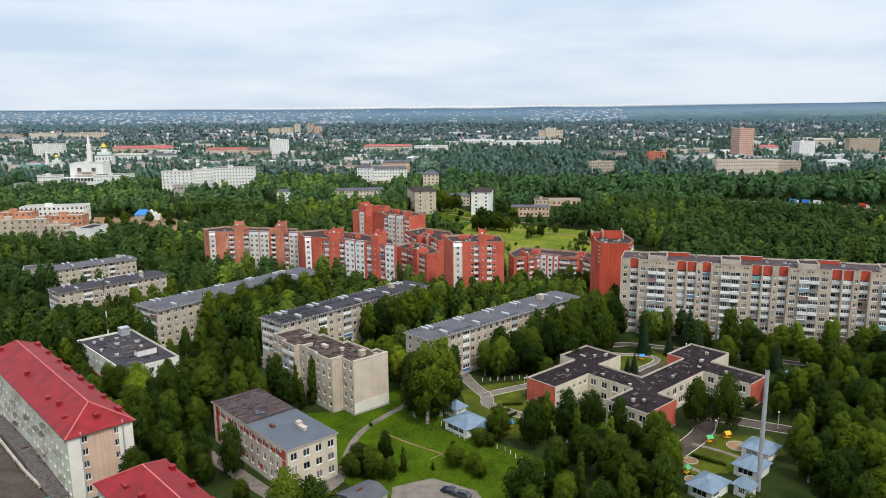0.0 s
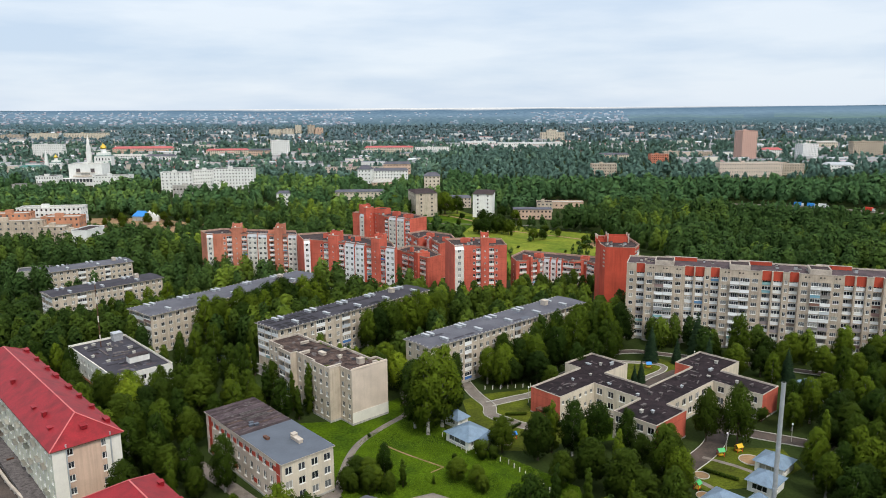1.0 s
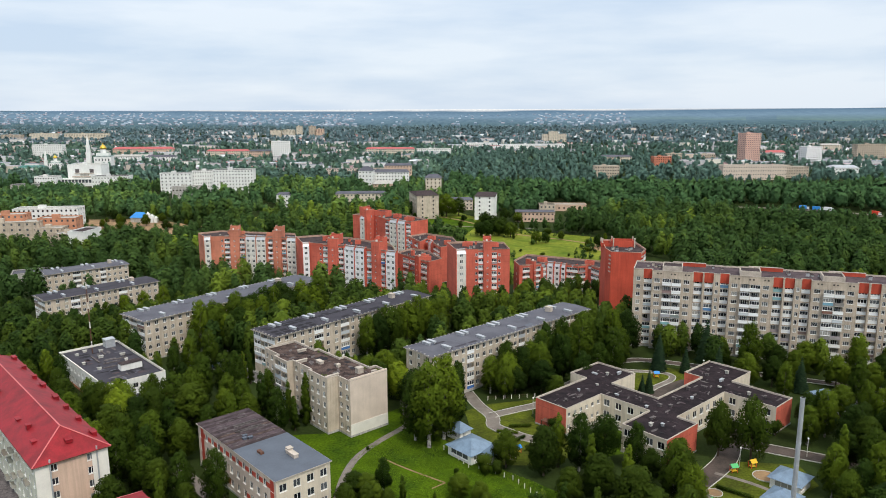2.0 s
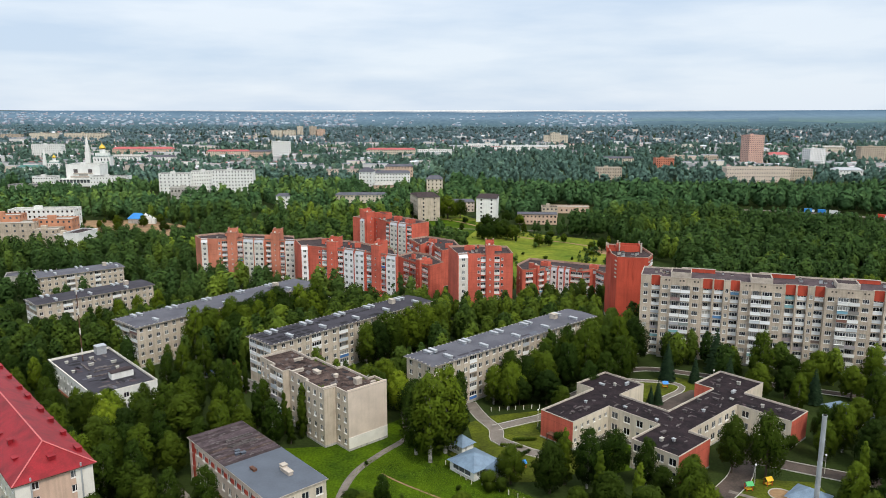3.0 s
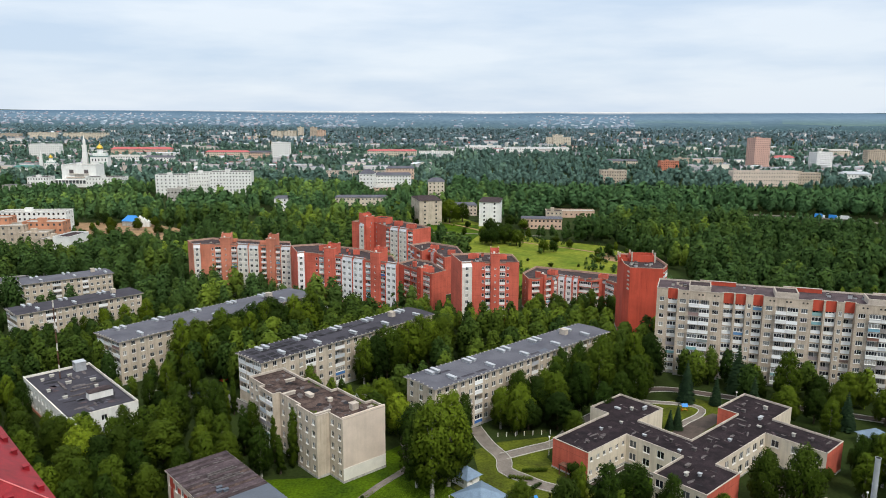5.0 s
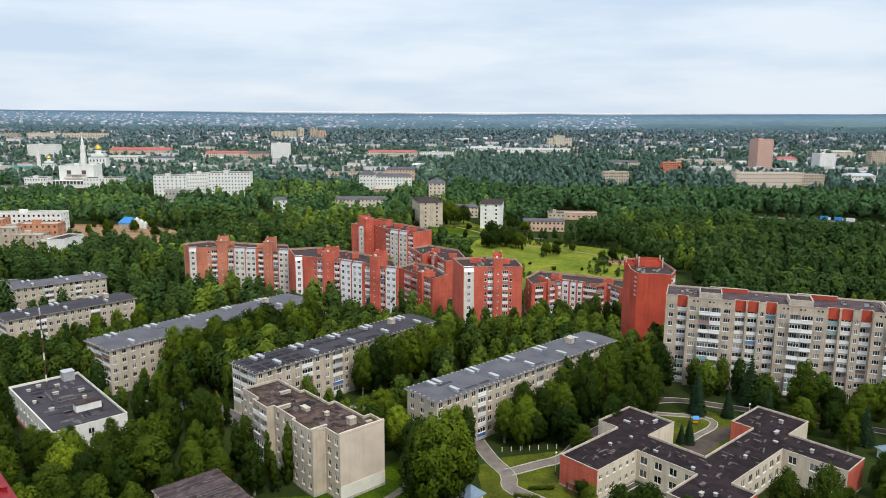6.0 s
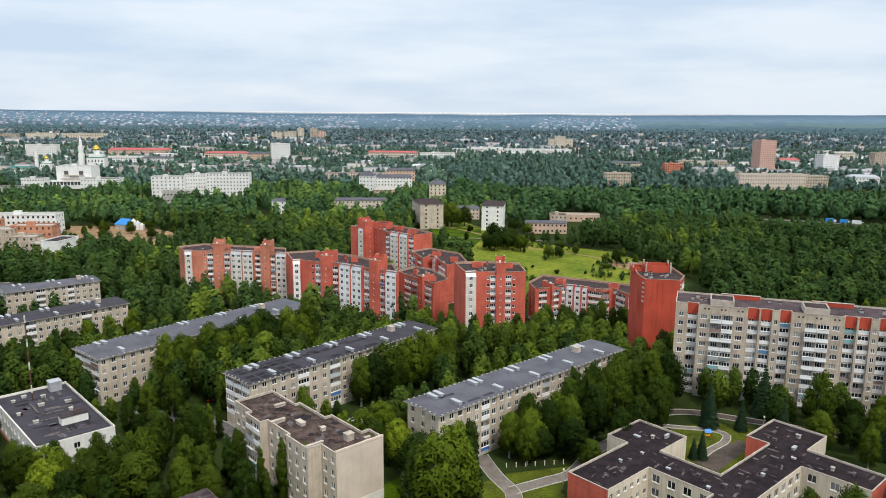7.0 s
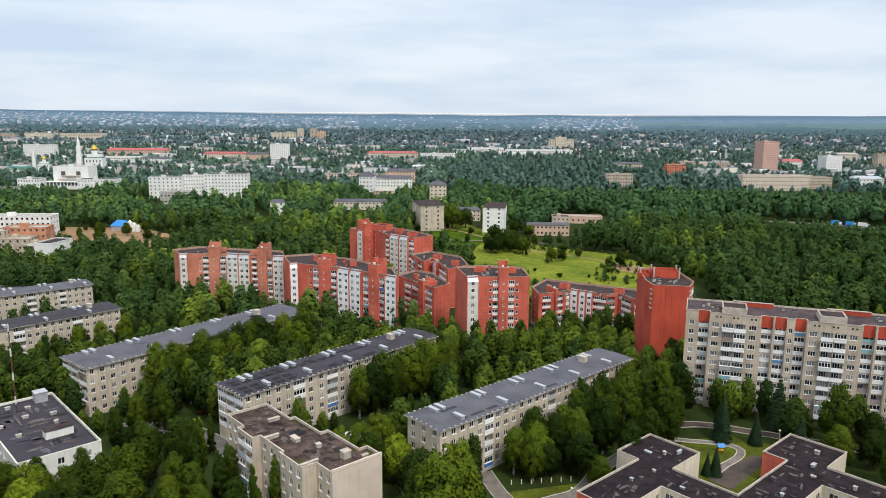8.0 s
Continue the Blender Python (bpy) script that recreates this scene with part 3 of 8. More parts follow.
def roof_box(parent, x, y, z, w, d, h, mat="concrete", name="roof_vent", lid=True, turn=0):
    """A small brick or sheet housing on a roof, with a lid that stands out."""
    s = Shape()
    s.box(-w / 2, w / 2, -d / 2, d / 2, -0.3, h)
    if lid:
        s.box(-w / 2 - 0.12, w / 2 + 0.12, -d / 2 - 0.12, d / 2 + 0.12, h, h + 0.12, 1)
    return part(name, s, [M[mat], M["galvanised"] if lid == 2 else M["bitumen"] if lid == 3 else M[mat]], parent, at=pose(x, y, z, 0, 0, turn))


def open_house(parent, x, y, z, w, d, h, mat, name, turn=0.0, label="", sunk=0.9):
    """A roof house: brick walls that stand up round a sunken felt roof."""
    s = Shape()
    t = 0.3
    s.box(-w / 2, w / 2, -d / 2, -d / 2 + t, -0.3, h)
    s.box(-w / 2, w / 2, d / 2 - t, d / 2, -0.3, h)
    s.box(-w / 2, -w / 2 + t, -d / 2 + t, d / 2 - t, -0.3, h)
    s.box(w / 2 - t, w / 2, -d / 2 + t, d / 2 - t, -0.3, h)
    s.face([(-w / 2 + t, -d / 2 + t, h - sunk), (w / 2 - t, -d / 2 + t, h - sunk), (w / 2 - t, d / 2 - t, h - sunk), (-w / 2 + t, d / 2 - t, h - sunk)], 1)
    return part(name, s, [M[mat], M["bitumen"]], parent, label, pose(x, y, z, 0, 0, turn))


# ---- ground: one sheet to the horizon ----
def sheet(name, xs, ys, lift, mat, label, category, kind="structure"):
    v = [(x, y, land(x, y) + lift) for y in ys for x in xs]
    n = len(xs)
    f = [(j * n + i, j * n + i + 1, (j + 1) * n + i + 1, (j + 1) * n + i) for j in range(len(ys) - 1) for i in range(n - 1)]
    me = bpy.data.meshes.new(name)
    me.from_pydata(v, [], f)
    me.materials.append(M[mat])
    return tagged(new(name, me), label, category, kind=kind)


AX = [-4800 + 300 * i for i in range(14)] + [-600 + 15 * i for i in range(81)] + [900 + 300 * i for i in range(14)]
AY = [-900, -600, -300, -100, 0] + [40 + 12 * i for i in range(60)] + [760 + 40 * i for i in range(20)] + [1600 + 150 * i for i in range(22)]
sheet("ground", AX, AY, 0.0, "undergrowth", "dark green undergrowth that covers the town's ground", "ground")


OPEN, LINES = [], []


def patch(name, poly, lift, mat, label, category):
    """A flat piece of ground laid on the land, cut into a fan so that it follows the fall."""
    OPEN.append(poly)
    cx, cy = sum(p[0] for p in poly) / len(poly), sum(p[1] for p in poly) / len(poly)
    s = Shape()
    n, rings = len(poly), 6
    for i in range(n):
        a, b = poly[i], poly[(i + 1) % n]
        for k in range(rings):
            t0, t1 = k / rings, (k + 1) / rings
            pts = [(cx + (a[0] - cx) * t0, cy + (a[1] - cy) * t0), (cx + (a[0] - cx) * t1, cy + (a[1] - cy) * t1),
                   (cx + (b[0] - cx) * t1, cy + (b[1] - cy) * t1), (cx + (b[0] - cx) * t0, cy + (b[1] - cy) * t0)]
            if k == 0:
                pts = pts[:3]
            s.face([(x, y, land(x, y) + lift) for x, y in pts])
    ob = new(name, s.mesh(name, [M[mat]]))
    return tagged(ob, label, category, kind="structure")


def smooth_line(pts, step=2.0):
    """A smooth line through points of the plan."""
    out = []
    for i in range(len(pts) - 1):
        p0, p1, p2, p3 = (Vector(pts[max(0, min(len(pts) - 1, j))]) for j in (i - 1, i, i + 1, i + 2))
        n = max(2, int((p2 - p1).length / step))
        for k in range(n):
            t = k / n
            out.append(0.5 * (2 * p1 + (p2 - p0) * t + (2 * p0 - 5 * p1 + 4 * p2 - p3) * t * t + (3 * p1 - p0 - 3 * p2 + p3) * t ** 3))
    out.append(Vector(pts[-1]))
    return out


def ribbon(name, pts, w, lift, mat, label, category, kerb=0.0):
    """A path or road of width w along a line, with raised kerbs where it has them."""
    line = smooth_line(pts)
    LINES.append((line, w / 2))
    s = Shape()
    rows = []
    for i, p in enumerate(line):
        d = (line[min(i + 1, len(line) - 1)] - line[max(i - 1, 0)]).normalized()
        rows.append((p, Vector((-d.y, d.x))))
    for (p, n), (q, m) in zip(rows, rows[1:]):
        c = [p - n * w / 2, q - m * w / 2, q + m * w / 2, p + n * w / 2]
        s.face([(a.x, a.y, land(a.x, a.y) + lift) for a in c])
    ob = tagged(new(name, s.mesh(name, [M[mat]])), label, category, kind="structure")
    if kerb:
        for sign in (-1, 1):
            k = Shape()
            for (p, n), (q, m) in zip(rows, rows[1:]):
                a, b = p + n * sign * w / 2, q + m * sign * w / 2
                c, d = p + n * sign * (w / 2 + kerb), q + m * sign * (w / 2 + kerb)
                za, zb = land(a.x, a.y) + lift, land(b.x, b.y) + lift
                k.face([(a.x, a.y, za), (b.x, b.y, zb), (b.x, b.y, zb + 0.14), (a.x, a.y, za + 0.14)])
                k.face([(a.x, a.y, za + 0.14), (b.x, b.y, zb + 0.14), (d.x, d.y, zb + 0.14), (c.x, c.y, za + 0.14)])
                k.face([(c.x, c.y, za + 0.14), (d.x, d.y, zb + 0.14), (d.x, d.y, zb - 0.05), (c.x, c.y, za - 0.05)])
            part("kerb", k, M["kerb"], ob)
    return ob


patch("lawn", [(-22.3, 181), (-17, 190.5), (-11.3, 199), (-4, 194), (2, 186), (9, 177), (20, 168), (30, 158), (30, 146), (-10, 142), (-20, 150), (-24, 156), (-24.2, 165), (-23.8, 173)], 0.05, "lawn", "bright green lawn with worn trails beside the path", "lawn")
patch("lawn", [(-50, 192), (-38, 177), (-27, 164), (-24.6, 158), (-24.4, 166), (-23.8, 173), (-22.3, 181), (-17, 190.5), (-11.3, 199), (-12, 212), (-17, 207), (-30, 194)], 0.045, "lawn", "mown green strip round the foot of the block of flats", "lawn")
patch("lawn", [(0, 190), (6, 198), (5, 208), (12, 213), (28, 217), (23, 204), (30, 191), (34, 184), (25, 176), (14, 176), (6, 181)], 0.03, "worn_lawn", "green beds and grass beside the kindergarten drive", "lawn")
patch("lawn", [(33, 186), (44, 199), (52, 190), (44, 182), (38, 180)], 0.05, "lawn", "small green lawn in the nook of the kindergarten", "lawn")
patch("lawn", [(55, 219), (52, 232), (60, 240), (72, 243), (81, 238), (72, 222), (62, 212)], 0.05, "worn_lawn", "green court behind the kindergarten with a curved walk", "lawn")
patch("lawn", [(56, 172), (66, 178), (84, 176), (84, 166), (72, 158), (58, 156), (52, 164)], 0.05, "worn_lawn", "green kindergarten play lawn with walks", "lawn")
patch("lawn", [(13.5, 200), (16, 205), (22, 207), (24, 203), (20, 199), (17.5, 197)], 0.07, "worn_lawn", "planted oval bed inside the turning loop", "flower bed")
patch("lawn", [(9, 199), (14, 193), (17, 196), (22, 190), (17, 185), (11, 188), (6, 193)], 0.05, "worn_lawn", "hedged garden plot beside the pavilions", "lawn")
patch("meadow", [(-14, 560), (-22, 600), (-16, 650), (10, 680), (30, 640), (48, 600), (70, 570), (110, 545), (128, 500), (126, 466), (112, 420), (92, 384), (34, 392), (16, 440), (8, 510)], 0.06, "meadow", "yellowish rough meadow between the flats and the wood", "meadow")
patch("lawn", [(-163, 588), (-171, 640), (-164, 660), (-156, 655), (-150, 582)], 0.06, "meadow", "narrow green clearing in the wood", "lawn")
patch("lawn", [(-132, 596), (-148, 680), (-141, 690), (-124, 600)], 0.06, "meadow", "narrow green ride through the wood", "lawn")
patch("sand_ground", [(-325, 640), (-319, 615), (-281, 571), (-233, 541), (-200, 560), (-205, 600), (-240, 632), (-275, 640)], 0.06, "sand", "bare brown sand of a building site", "sand")
ribbon("footpath", [(-13, 216), (-11.5, 206), (-11, 199), (-17, 190), (-22, 181), (-24, 172), (-24.4, 163), (-24.5, 155), (-29, 148), (-38, 141)], 1.9, 0.08, "path", "pale asphalt footpath that bends past the lawn", "path")
ribbon("footpath", [(-24.6, 156), (-34, 146.5), (-50, 160), (-64, 174)], 3.6, 0.07, "path", "paved strip along the foot of the school", "path")
ribbon("road", [(6, 222), (9, 212), (12.5, 204), (12.5, 198), (16, 194.5), (20, 191), (24, 189)], 3.6, 0.08, "path", "light asphalt drive to the kindergarten", "road", 0.15)
ribbon("road", [(12.5, 205), (20, 209), (27, 213), (33, 222), (40, 230), (52, 240)], 3.2, 0.085, "path", "light asphalt drive round the kindergarten", "road", 0.15)
ribbon("road", [(76, 197), (73, 189), (70.8, 184.3), (67.3, 178), (62.1, 172), (57, 167)], 5.0, 0.08, "yard_asphalt", "worn brownish asphalt drive with pale kerbs", "road", 0.15)
ribbon("road", [(74.5, 187.5), (84, 182.5), (95, 177), (106, 172)], 5.0, 0.076, "yard_asphalt", "worn brownish asphalt yard under trees", "road", 0.15)
ribbon("footpath", [(62.6, 172), (68.7, 167.6), (72.2, 163.8)], 1.3, 0.09, "path", "pale slab walk across the play lawn", "path")
ribbon("footpath", [(56.8, 161.8), (59, 158.6), (61.5, 154.5)], 1.3, 0.09, "path", "pale slab walk across the play lawn", "path")
ribbon("footpath", [(54, 241), (60, 239.6), (66, 238.6), (70.2, 237.2), (71.8, 234.3), (69.5, 230.3), (65, 226.5), (61.6, 223)], 1.8, 0.09, "path", "curved grey walk with white kerbs in the court", "path", 0.2)
ribbon("road", [(48, 244), (64, 250), (80, 245), (112, 231), (150, 214)], 3.4, 0.07, "yard_asphalt", "asphalt drive along the long apartment block", "road", 0.15)
ribbon("road", [(-28, 224), (-24, 236), (0, 260), (22, 282)], 4.0, 0.07, "asphalt", "asphalt drive between two apartment blocks", "road", 0.15)
ribbon("road", [(-92, 246), (-80, 246), (-70, 243), (-58, 232), (-49, 221), (-44, 213), (-36, 205)], 5.0, 0.07, "asphalt", "asphalt drive beside the flat-roofed building", "road", 0.15)
ribbon("road", [(-150, 250), (-128, 268), (-108, 290), (-84, 314), (-60, 340)], 4.5, 0.07, "asphalt", "asphalt drive north of the apartment block", "road", 0.15)
ribbon("road", [(-140, 382), (-108, 388), (-80, 384), (-60, 366), (-36, 348), (-8, 334), (30, 322)], 5.0, 0.07, "asphalt", "asphalt street at the foot of the red flats", "road", 0.15)
ribbon("footpath", [(-20, 600), (10, 596), (40, 590), (70, 585)], 2.6, 0.10, "path", "trodden pale path across the meadow", "path")
ribbon("footpath", [(-10, 655), (12, 630), (32, 596), (52, 560), (90, 530), (128, 492)], 2.6, 0.10, "sand", "sandy track along the meadow", "path")
ribbon("road", [(250, 712), (300, 700), (334, 685), (358, 669), (378, 648), (388, 632), (420, 600)], 8.0, 0.09, "path", "pale road along the edge of the wood", "road")
patch("bare_ground", [(96, 500), (104, 512), (116, 506), (126, 494), (122, 484), (110, 486)], 0.085, "sand", "bare sandy scar at the edge of the meadow", "sand")
ribbon("footpath", [(-16.2, 180), (-9.8, 174.5), (-0.6, 167.8)], 0.5, 0.075, "sand", "narrow trodden trail across the grass", "path")
ribbon("footpath", [(-3.6, 165.2), (-2.0, 166.6), (-0.6, 167.8)], 0.4, 0.075, "sand", "narrow trodden trail across the grass", "path")
patch("paving", [(58.5, 219), (61, 223), (66, 226.5), (74, 232), (77, 229.5), (66, 218.5), (62, 214.5)], 0.085, "yard_asphalt", "worn brownish paving in the kindergarten court", "paving")
patch("lawn", [(-17, 560), (-19, 600), (-16, 640), (6, 646), (24, 636), (26, 600), (16, 560), (2, 548)], 0.09, "lawn", "mown green lawn in front of the hostels", "lawn")
for pts in ([(31.8, 191.2), (36.9, 195.9), (42.0, 200.4)], [(43.2, 199.6), (47, 195), (50.8, 190.6)]):
    ribbon("footpath", pts, 1.3, 0.09, "yard_asphalt", "dark walk with white kerbs along the kindergarten wall", "path", 0.2)
patch("car_park", [(-12, 140), (-12, 152), (-3, 156), (7, 150), (10, 140)], 0.09, "path", "worn concrete yard with parked cars", "yard")
patch("yard", [(-150, 110), (-175, 190), (-136, 202), (-84, 147), (-78, 128), (-84, 104)], 0.06, "yard_asphalt", "brown asphalt yard beside the red-roofed flats", "yard")


# ---- block of flats with stepped plan and flat roof ----
def inside_plan(poly, x, y):
    c, n = False, len(poly)
    for i in range(n):
        (x0, y0), (x1, y1) = poly[i], poly[(i + 1) % n]
        if (y0 > y) != (y1 > y) and x < (x1 - x0) * (y - y0) / (y1 - y0) + x0:
            c = not c
    return c


def stepped_block():
    b = thing("apartment_block", "five-storey beige brick flats with a dark, patched flat roof", "apartment building", pose(-25, 191.2, 0, 0, 0, 42))
    sh, z1 = 2.85, 15.5
    poly = [(0, 0), (12, 0), (12, 5.2), (10, 5.2), (10, 17), (8.2, 17), (8.2, 28), (7, 28), (7, 39), (-3, 39), (-3, 31), (-4.4, 31), (-4.4, 24), (-2.5, 24), (-2.5, 14.5), (-3.3, 14.5), (-3.3, 5.7), (0, 5.7)]
    n = len(poly)
    dress = {0: ("blank", 0), 9: ("win", 3), 11: ("loggia", 2), 13: ("win", 3), 15: ("win", 3), 17: ("win", 2), 3: ("win", 4), 5: ("win", 4), 7: ("win", 4)}
    for i in range(n):
        style, k = dress.get(i, ("blank", 0))
        side(b, poly[i], poly[(i + 1) % n], 0.6, 5, sh, z1, "pale_plaster" if i == 0 else "beige_brick", style, k, 1.25, 1.4)
    s = Shape()
    s.prism(inset(poly, -0.08), -0.6, 0.62)
    part("plinth", s, M["concrete"], b)
    w = Shape()
    w.box(-0.03, 12.03, -0.05, 0.0, 0.62, 3.5)
    w.box(-0.05, 12.05, -0.09, 0.0, 3.5, 3.58)
    part("painted_band", w, M["whitewash"], b, "whitewashed band at the foot of the gable")
    flat_roof(b, poly, z1, "old_bitumen")
    for x, y, ww, d, h in ((6.2, 4.5, 1.7, 1.5, 1.5), (2.5, 18, 1.1, 2.4, 0.7), (-1, 22, 3.4, 0.6, 0.7), (4.5, 12, 0.9, 0.9, 0.8), (4, 30, 2.6, 0.7, 0.6), (-1.2, 6.4, 4.0, 0.5, 0.7), (9.2, 2.0, 1.3, 0.6, 0.6)):
        roof_box(b, x, y, z1 - 0.45, ww, d, h, "parapet")
    prng = random.Random(2)
    for x, y in ((2, 9), (5, 14), (7, 10), (1, 20), (4, 24), (-1, 27), (2, 33), (5, 35), (8, 7), (3, 3)):
        felt_patch(b, x, y, z1 - 0.45, prng.uniform(1, 3.6), prng.uniform(0.6, 1.8), prng.uniform(0, 90), prng)
    for x, y, w, d in ((4.5, 21, 3.4, 4.6), (7.0, 8.5, 2.4, 2.2), (1.5, 12.0, 2.0, 1.6), (3.0, 29, 2.6, 1.4), (8.6, 13.5, 1.6, 2.4)):
        o = felt_patch(b, x, y, z1 - 0.446, w, d, prng.uniform(0, 90), prng)
        o.data.materials[0] = M["tar_patch"]
    for k in range(46):
        x, y = prng.uniform(-2.0, 9.0), prng.uniform(1.0, 37)
        if not inside_plan(poly, x, y):
            continue
        s = Shape()
        t, u = prng.uniform(0.2, 0.9), prng.uniform(0.1, 0.3)
        s.face([(-t, -u, 0), (t * 0.6, -u, 0), (t, u, 0), (-t * 0.5, u * 1.4, 0)])
        s.face([(-t, -u, 0), (t * 0.6, -u, 0), (0, 0, prng.uniform(0.05, 0.2))])
        part("rubble", s, M[prng.choice(("old_felt", "tar_patch"))], b, at=pose(x, y, z1 - 0.436, 0, 0, prng.uniform(0, 180)))
    # weeds that root in the felt along the parapet
    wr = np.random.default_rng(3)
    for x, y in ((10.6, 8.0), (9.4, 6.0), (8.0, 22.0), (7.5, 26.0), (11.0, 3.0), (-2.2, 9.0)):
        s = Shape()
        for k in range(26):
            px, py, ph = wr.normal() * 0.5, wr.normal() * 0.6, wr.uniform(0.1, 0.6)
            if inside_plan(poly, x + px - 0.4, y + py) and inside_plan(poly, x + px + 0.4, y + py):
                s.face([(px - 0.1, py, 0), (px + 0.1, py + 0.05, 0), (px + wr.normal() * 0.1, py, ph)])
        if s.f:
            part("weeds", s, M["grass_blades"], b, "green weeds rooted in the roof", pose(x, y, z1 - 0.44))
    g = Shape()
    g.box(0, 12, 0, 0.35, z1 + 0.13, z1 + 0.55)
    part("gable_parapet", g, M["pale_plaster"], b)
    return b


stepped_block()


# ---- three-storey school with red stripes ----
def school_block():
    b = thing("school_building", "three-storey cream school with red stripes and a grey roof", "school", pose(-34.7, 149, 0, 0, 0, 42))
    z1, d, w = 10.6, 37.0, 12.9
    poly = [(0, 0), (w, 0), (w, d), (0, d)]
    side(b, poly[0], poly[1], 0.5, 3, 3.2, z1, "cream_plaster", "win", 4, 1.7, 1.7, 0.95)
    side(b, poly[1], poly[2], 0.5, 3, 3.2, z1, "cream_plaster", "win", 10, 1.6, 1.7, 0.95)
    side(b, poly[2], poly[3], 0.5, 3, 3.2, z1, "cream_plaster", "blank")
    side(b, poly[3], poly[0], 0.5, 3, 3.2, z1, "pale_plaster", "win", 12, 1.4, 1.7, 0.95)
    s = Shape()
    s.prism(inset(poly, -0.1), -0.6, 0.5)
    part("plinth", s, M["concrete"], b)
    for y0 in (0.9, d - 3.0):
        r = Shape()
        r.box(-0.05, 0.01, y0, y0 + 1.5, 0.5, z1 - 0.1)
        part("stripe", r, M["red_trim"], b, "brick-red painted stripe")
    for k in (0, 2):
        for i in range(11):
            y = d - d / 12 * (i + 1)
            if k == 2 or i % 3 == 1:
                r = Shape()
                r.box(-0.05, 0.01, y - 0.75, y + 0.75, 0.55 + 3.2 * k + 1.2, 0.5 + 3.2 * k + 2.3)
                part("spandrel", r, M["red_trim"], b, "brick-red panel between windows")
    c = Shape()
    e = inset(poly, -0.35)
    c.prism(e, z1, z1 + 0.22)
    part("eave", c, M["parapet"], b)
    f = Shape()
    f.face([(-0.3, -0.3, z1 + 0.226), (w + 0.3, -0.3, z1 + 0.226), (w + 0.3, 18.3, z1 + 0.30), (-0.3, 18.3, z1 + 0.30)])
    part("roof", f, M["blue_felt"], b, "newer blue-grey roofing felt")
    f = Shape()
    f.face([(-0.3, 18.3, z1 + 0.26), (w + 0.3, 18.3, z1 + 0.26), (w + 0.3, d + 0.3, z1 + 0.24), (-0.3, d + 0.3, z1 + 0.24)])
    part("roof", f, M["bitumen"], b, "old dark patched roofing felt")
    roof_box(b, 8.2, 7.5, z1 + 0.3, 1.0, 3.6, 0.7, "parapet")
    roof_box(b, 8.4, 9.0, z1 + 0.3, 1.1, 1.2, 1.1, "parapet")
    roof_box(b, 3.6, 13.0, z1 + 0.3, 0.8, 1.8, 0.5, "rust", lid=False)
    srng = random.Random(6)
    for i in range(18):
        f = Shape()
        y0 = 18.5 + i * 1.02
        f.box(-0.28, w + 0.28, y0, y0 + 0.96, z1 + 0.24, z1 + 0.272 + 0.012 * srng.random())
        part("felt_strip", f, M[srng.choice(("bitumen", "brown_felt", "brown_felt", "old_bitumen"))], b)
    for i in range(46):
        felt_patch(b, srng.uniform(0.5, w - 0.5), srng.uniform(19.5, 36), z1 + 0.285, srng.uniform(0.5, 2.6), srng.uniform(0.2, 0.5), srng.uniform(-8, 8), srng)
    for y, x0, x1 in ((25.2, 4.6, 11.2), (26.0, 4.2, 10.8), (28.4, 5.0, 11.4), (29.3, 5.2, 11.0)):
        roof_box(b, (x0 + x1) / 2, y, z1 + 0.3, x1 - x0, 0.24, 0.28, "old_felt", "roof_batten", False)
    for x, y in ((4.2, 21.4), (5.4, 21.0), (4.8, 22.6)):
        roof_box(b, x, y, z1 + 0.3, 0.9, 0.6, 0.4, "blue_felt")
    return b


school_block()


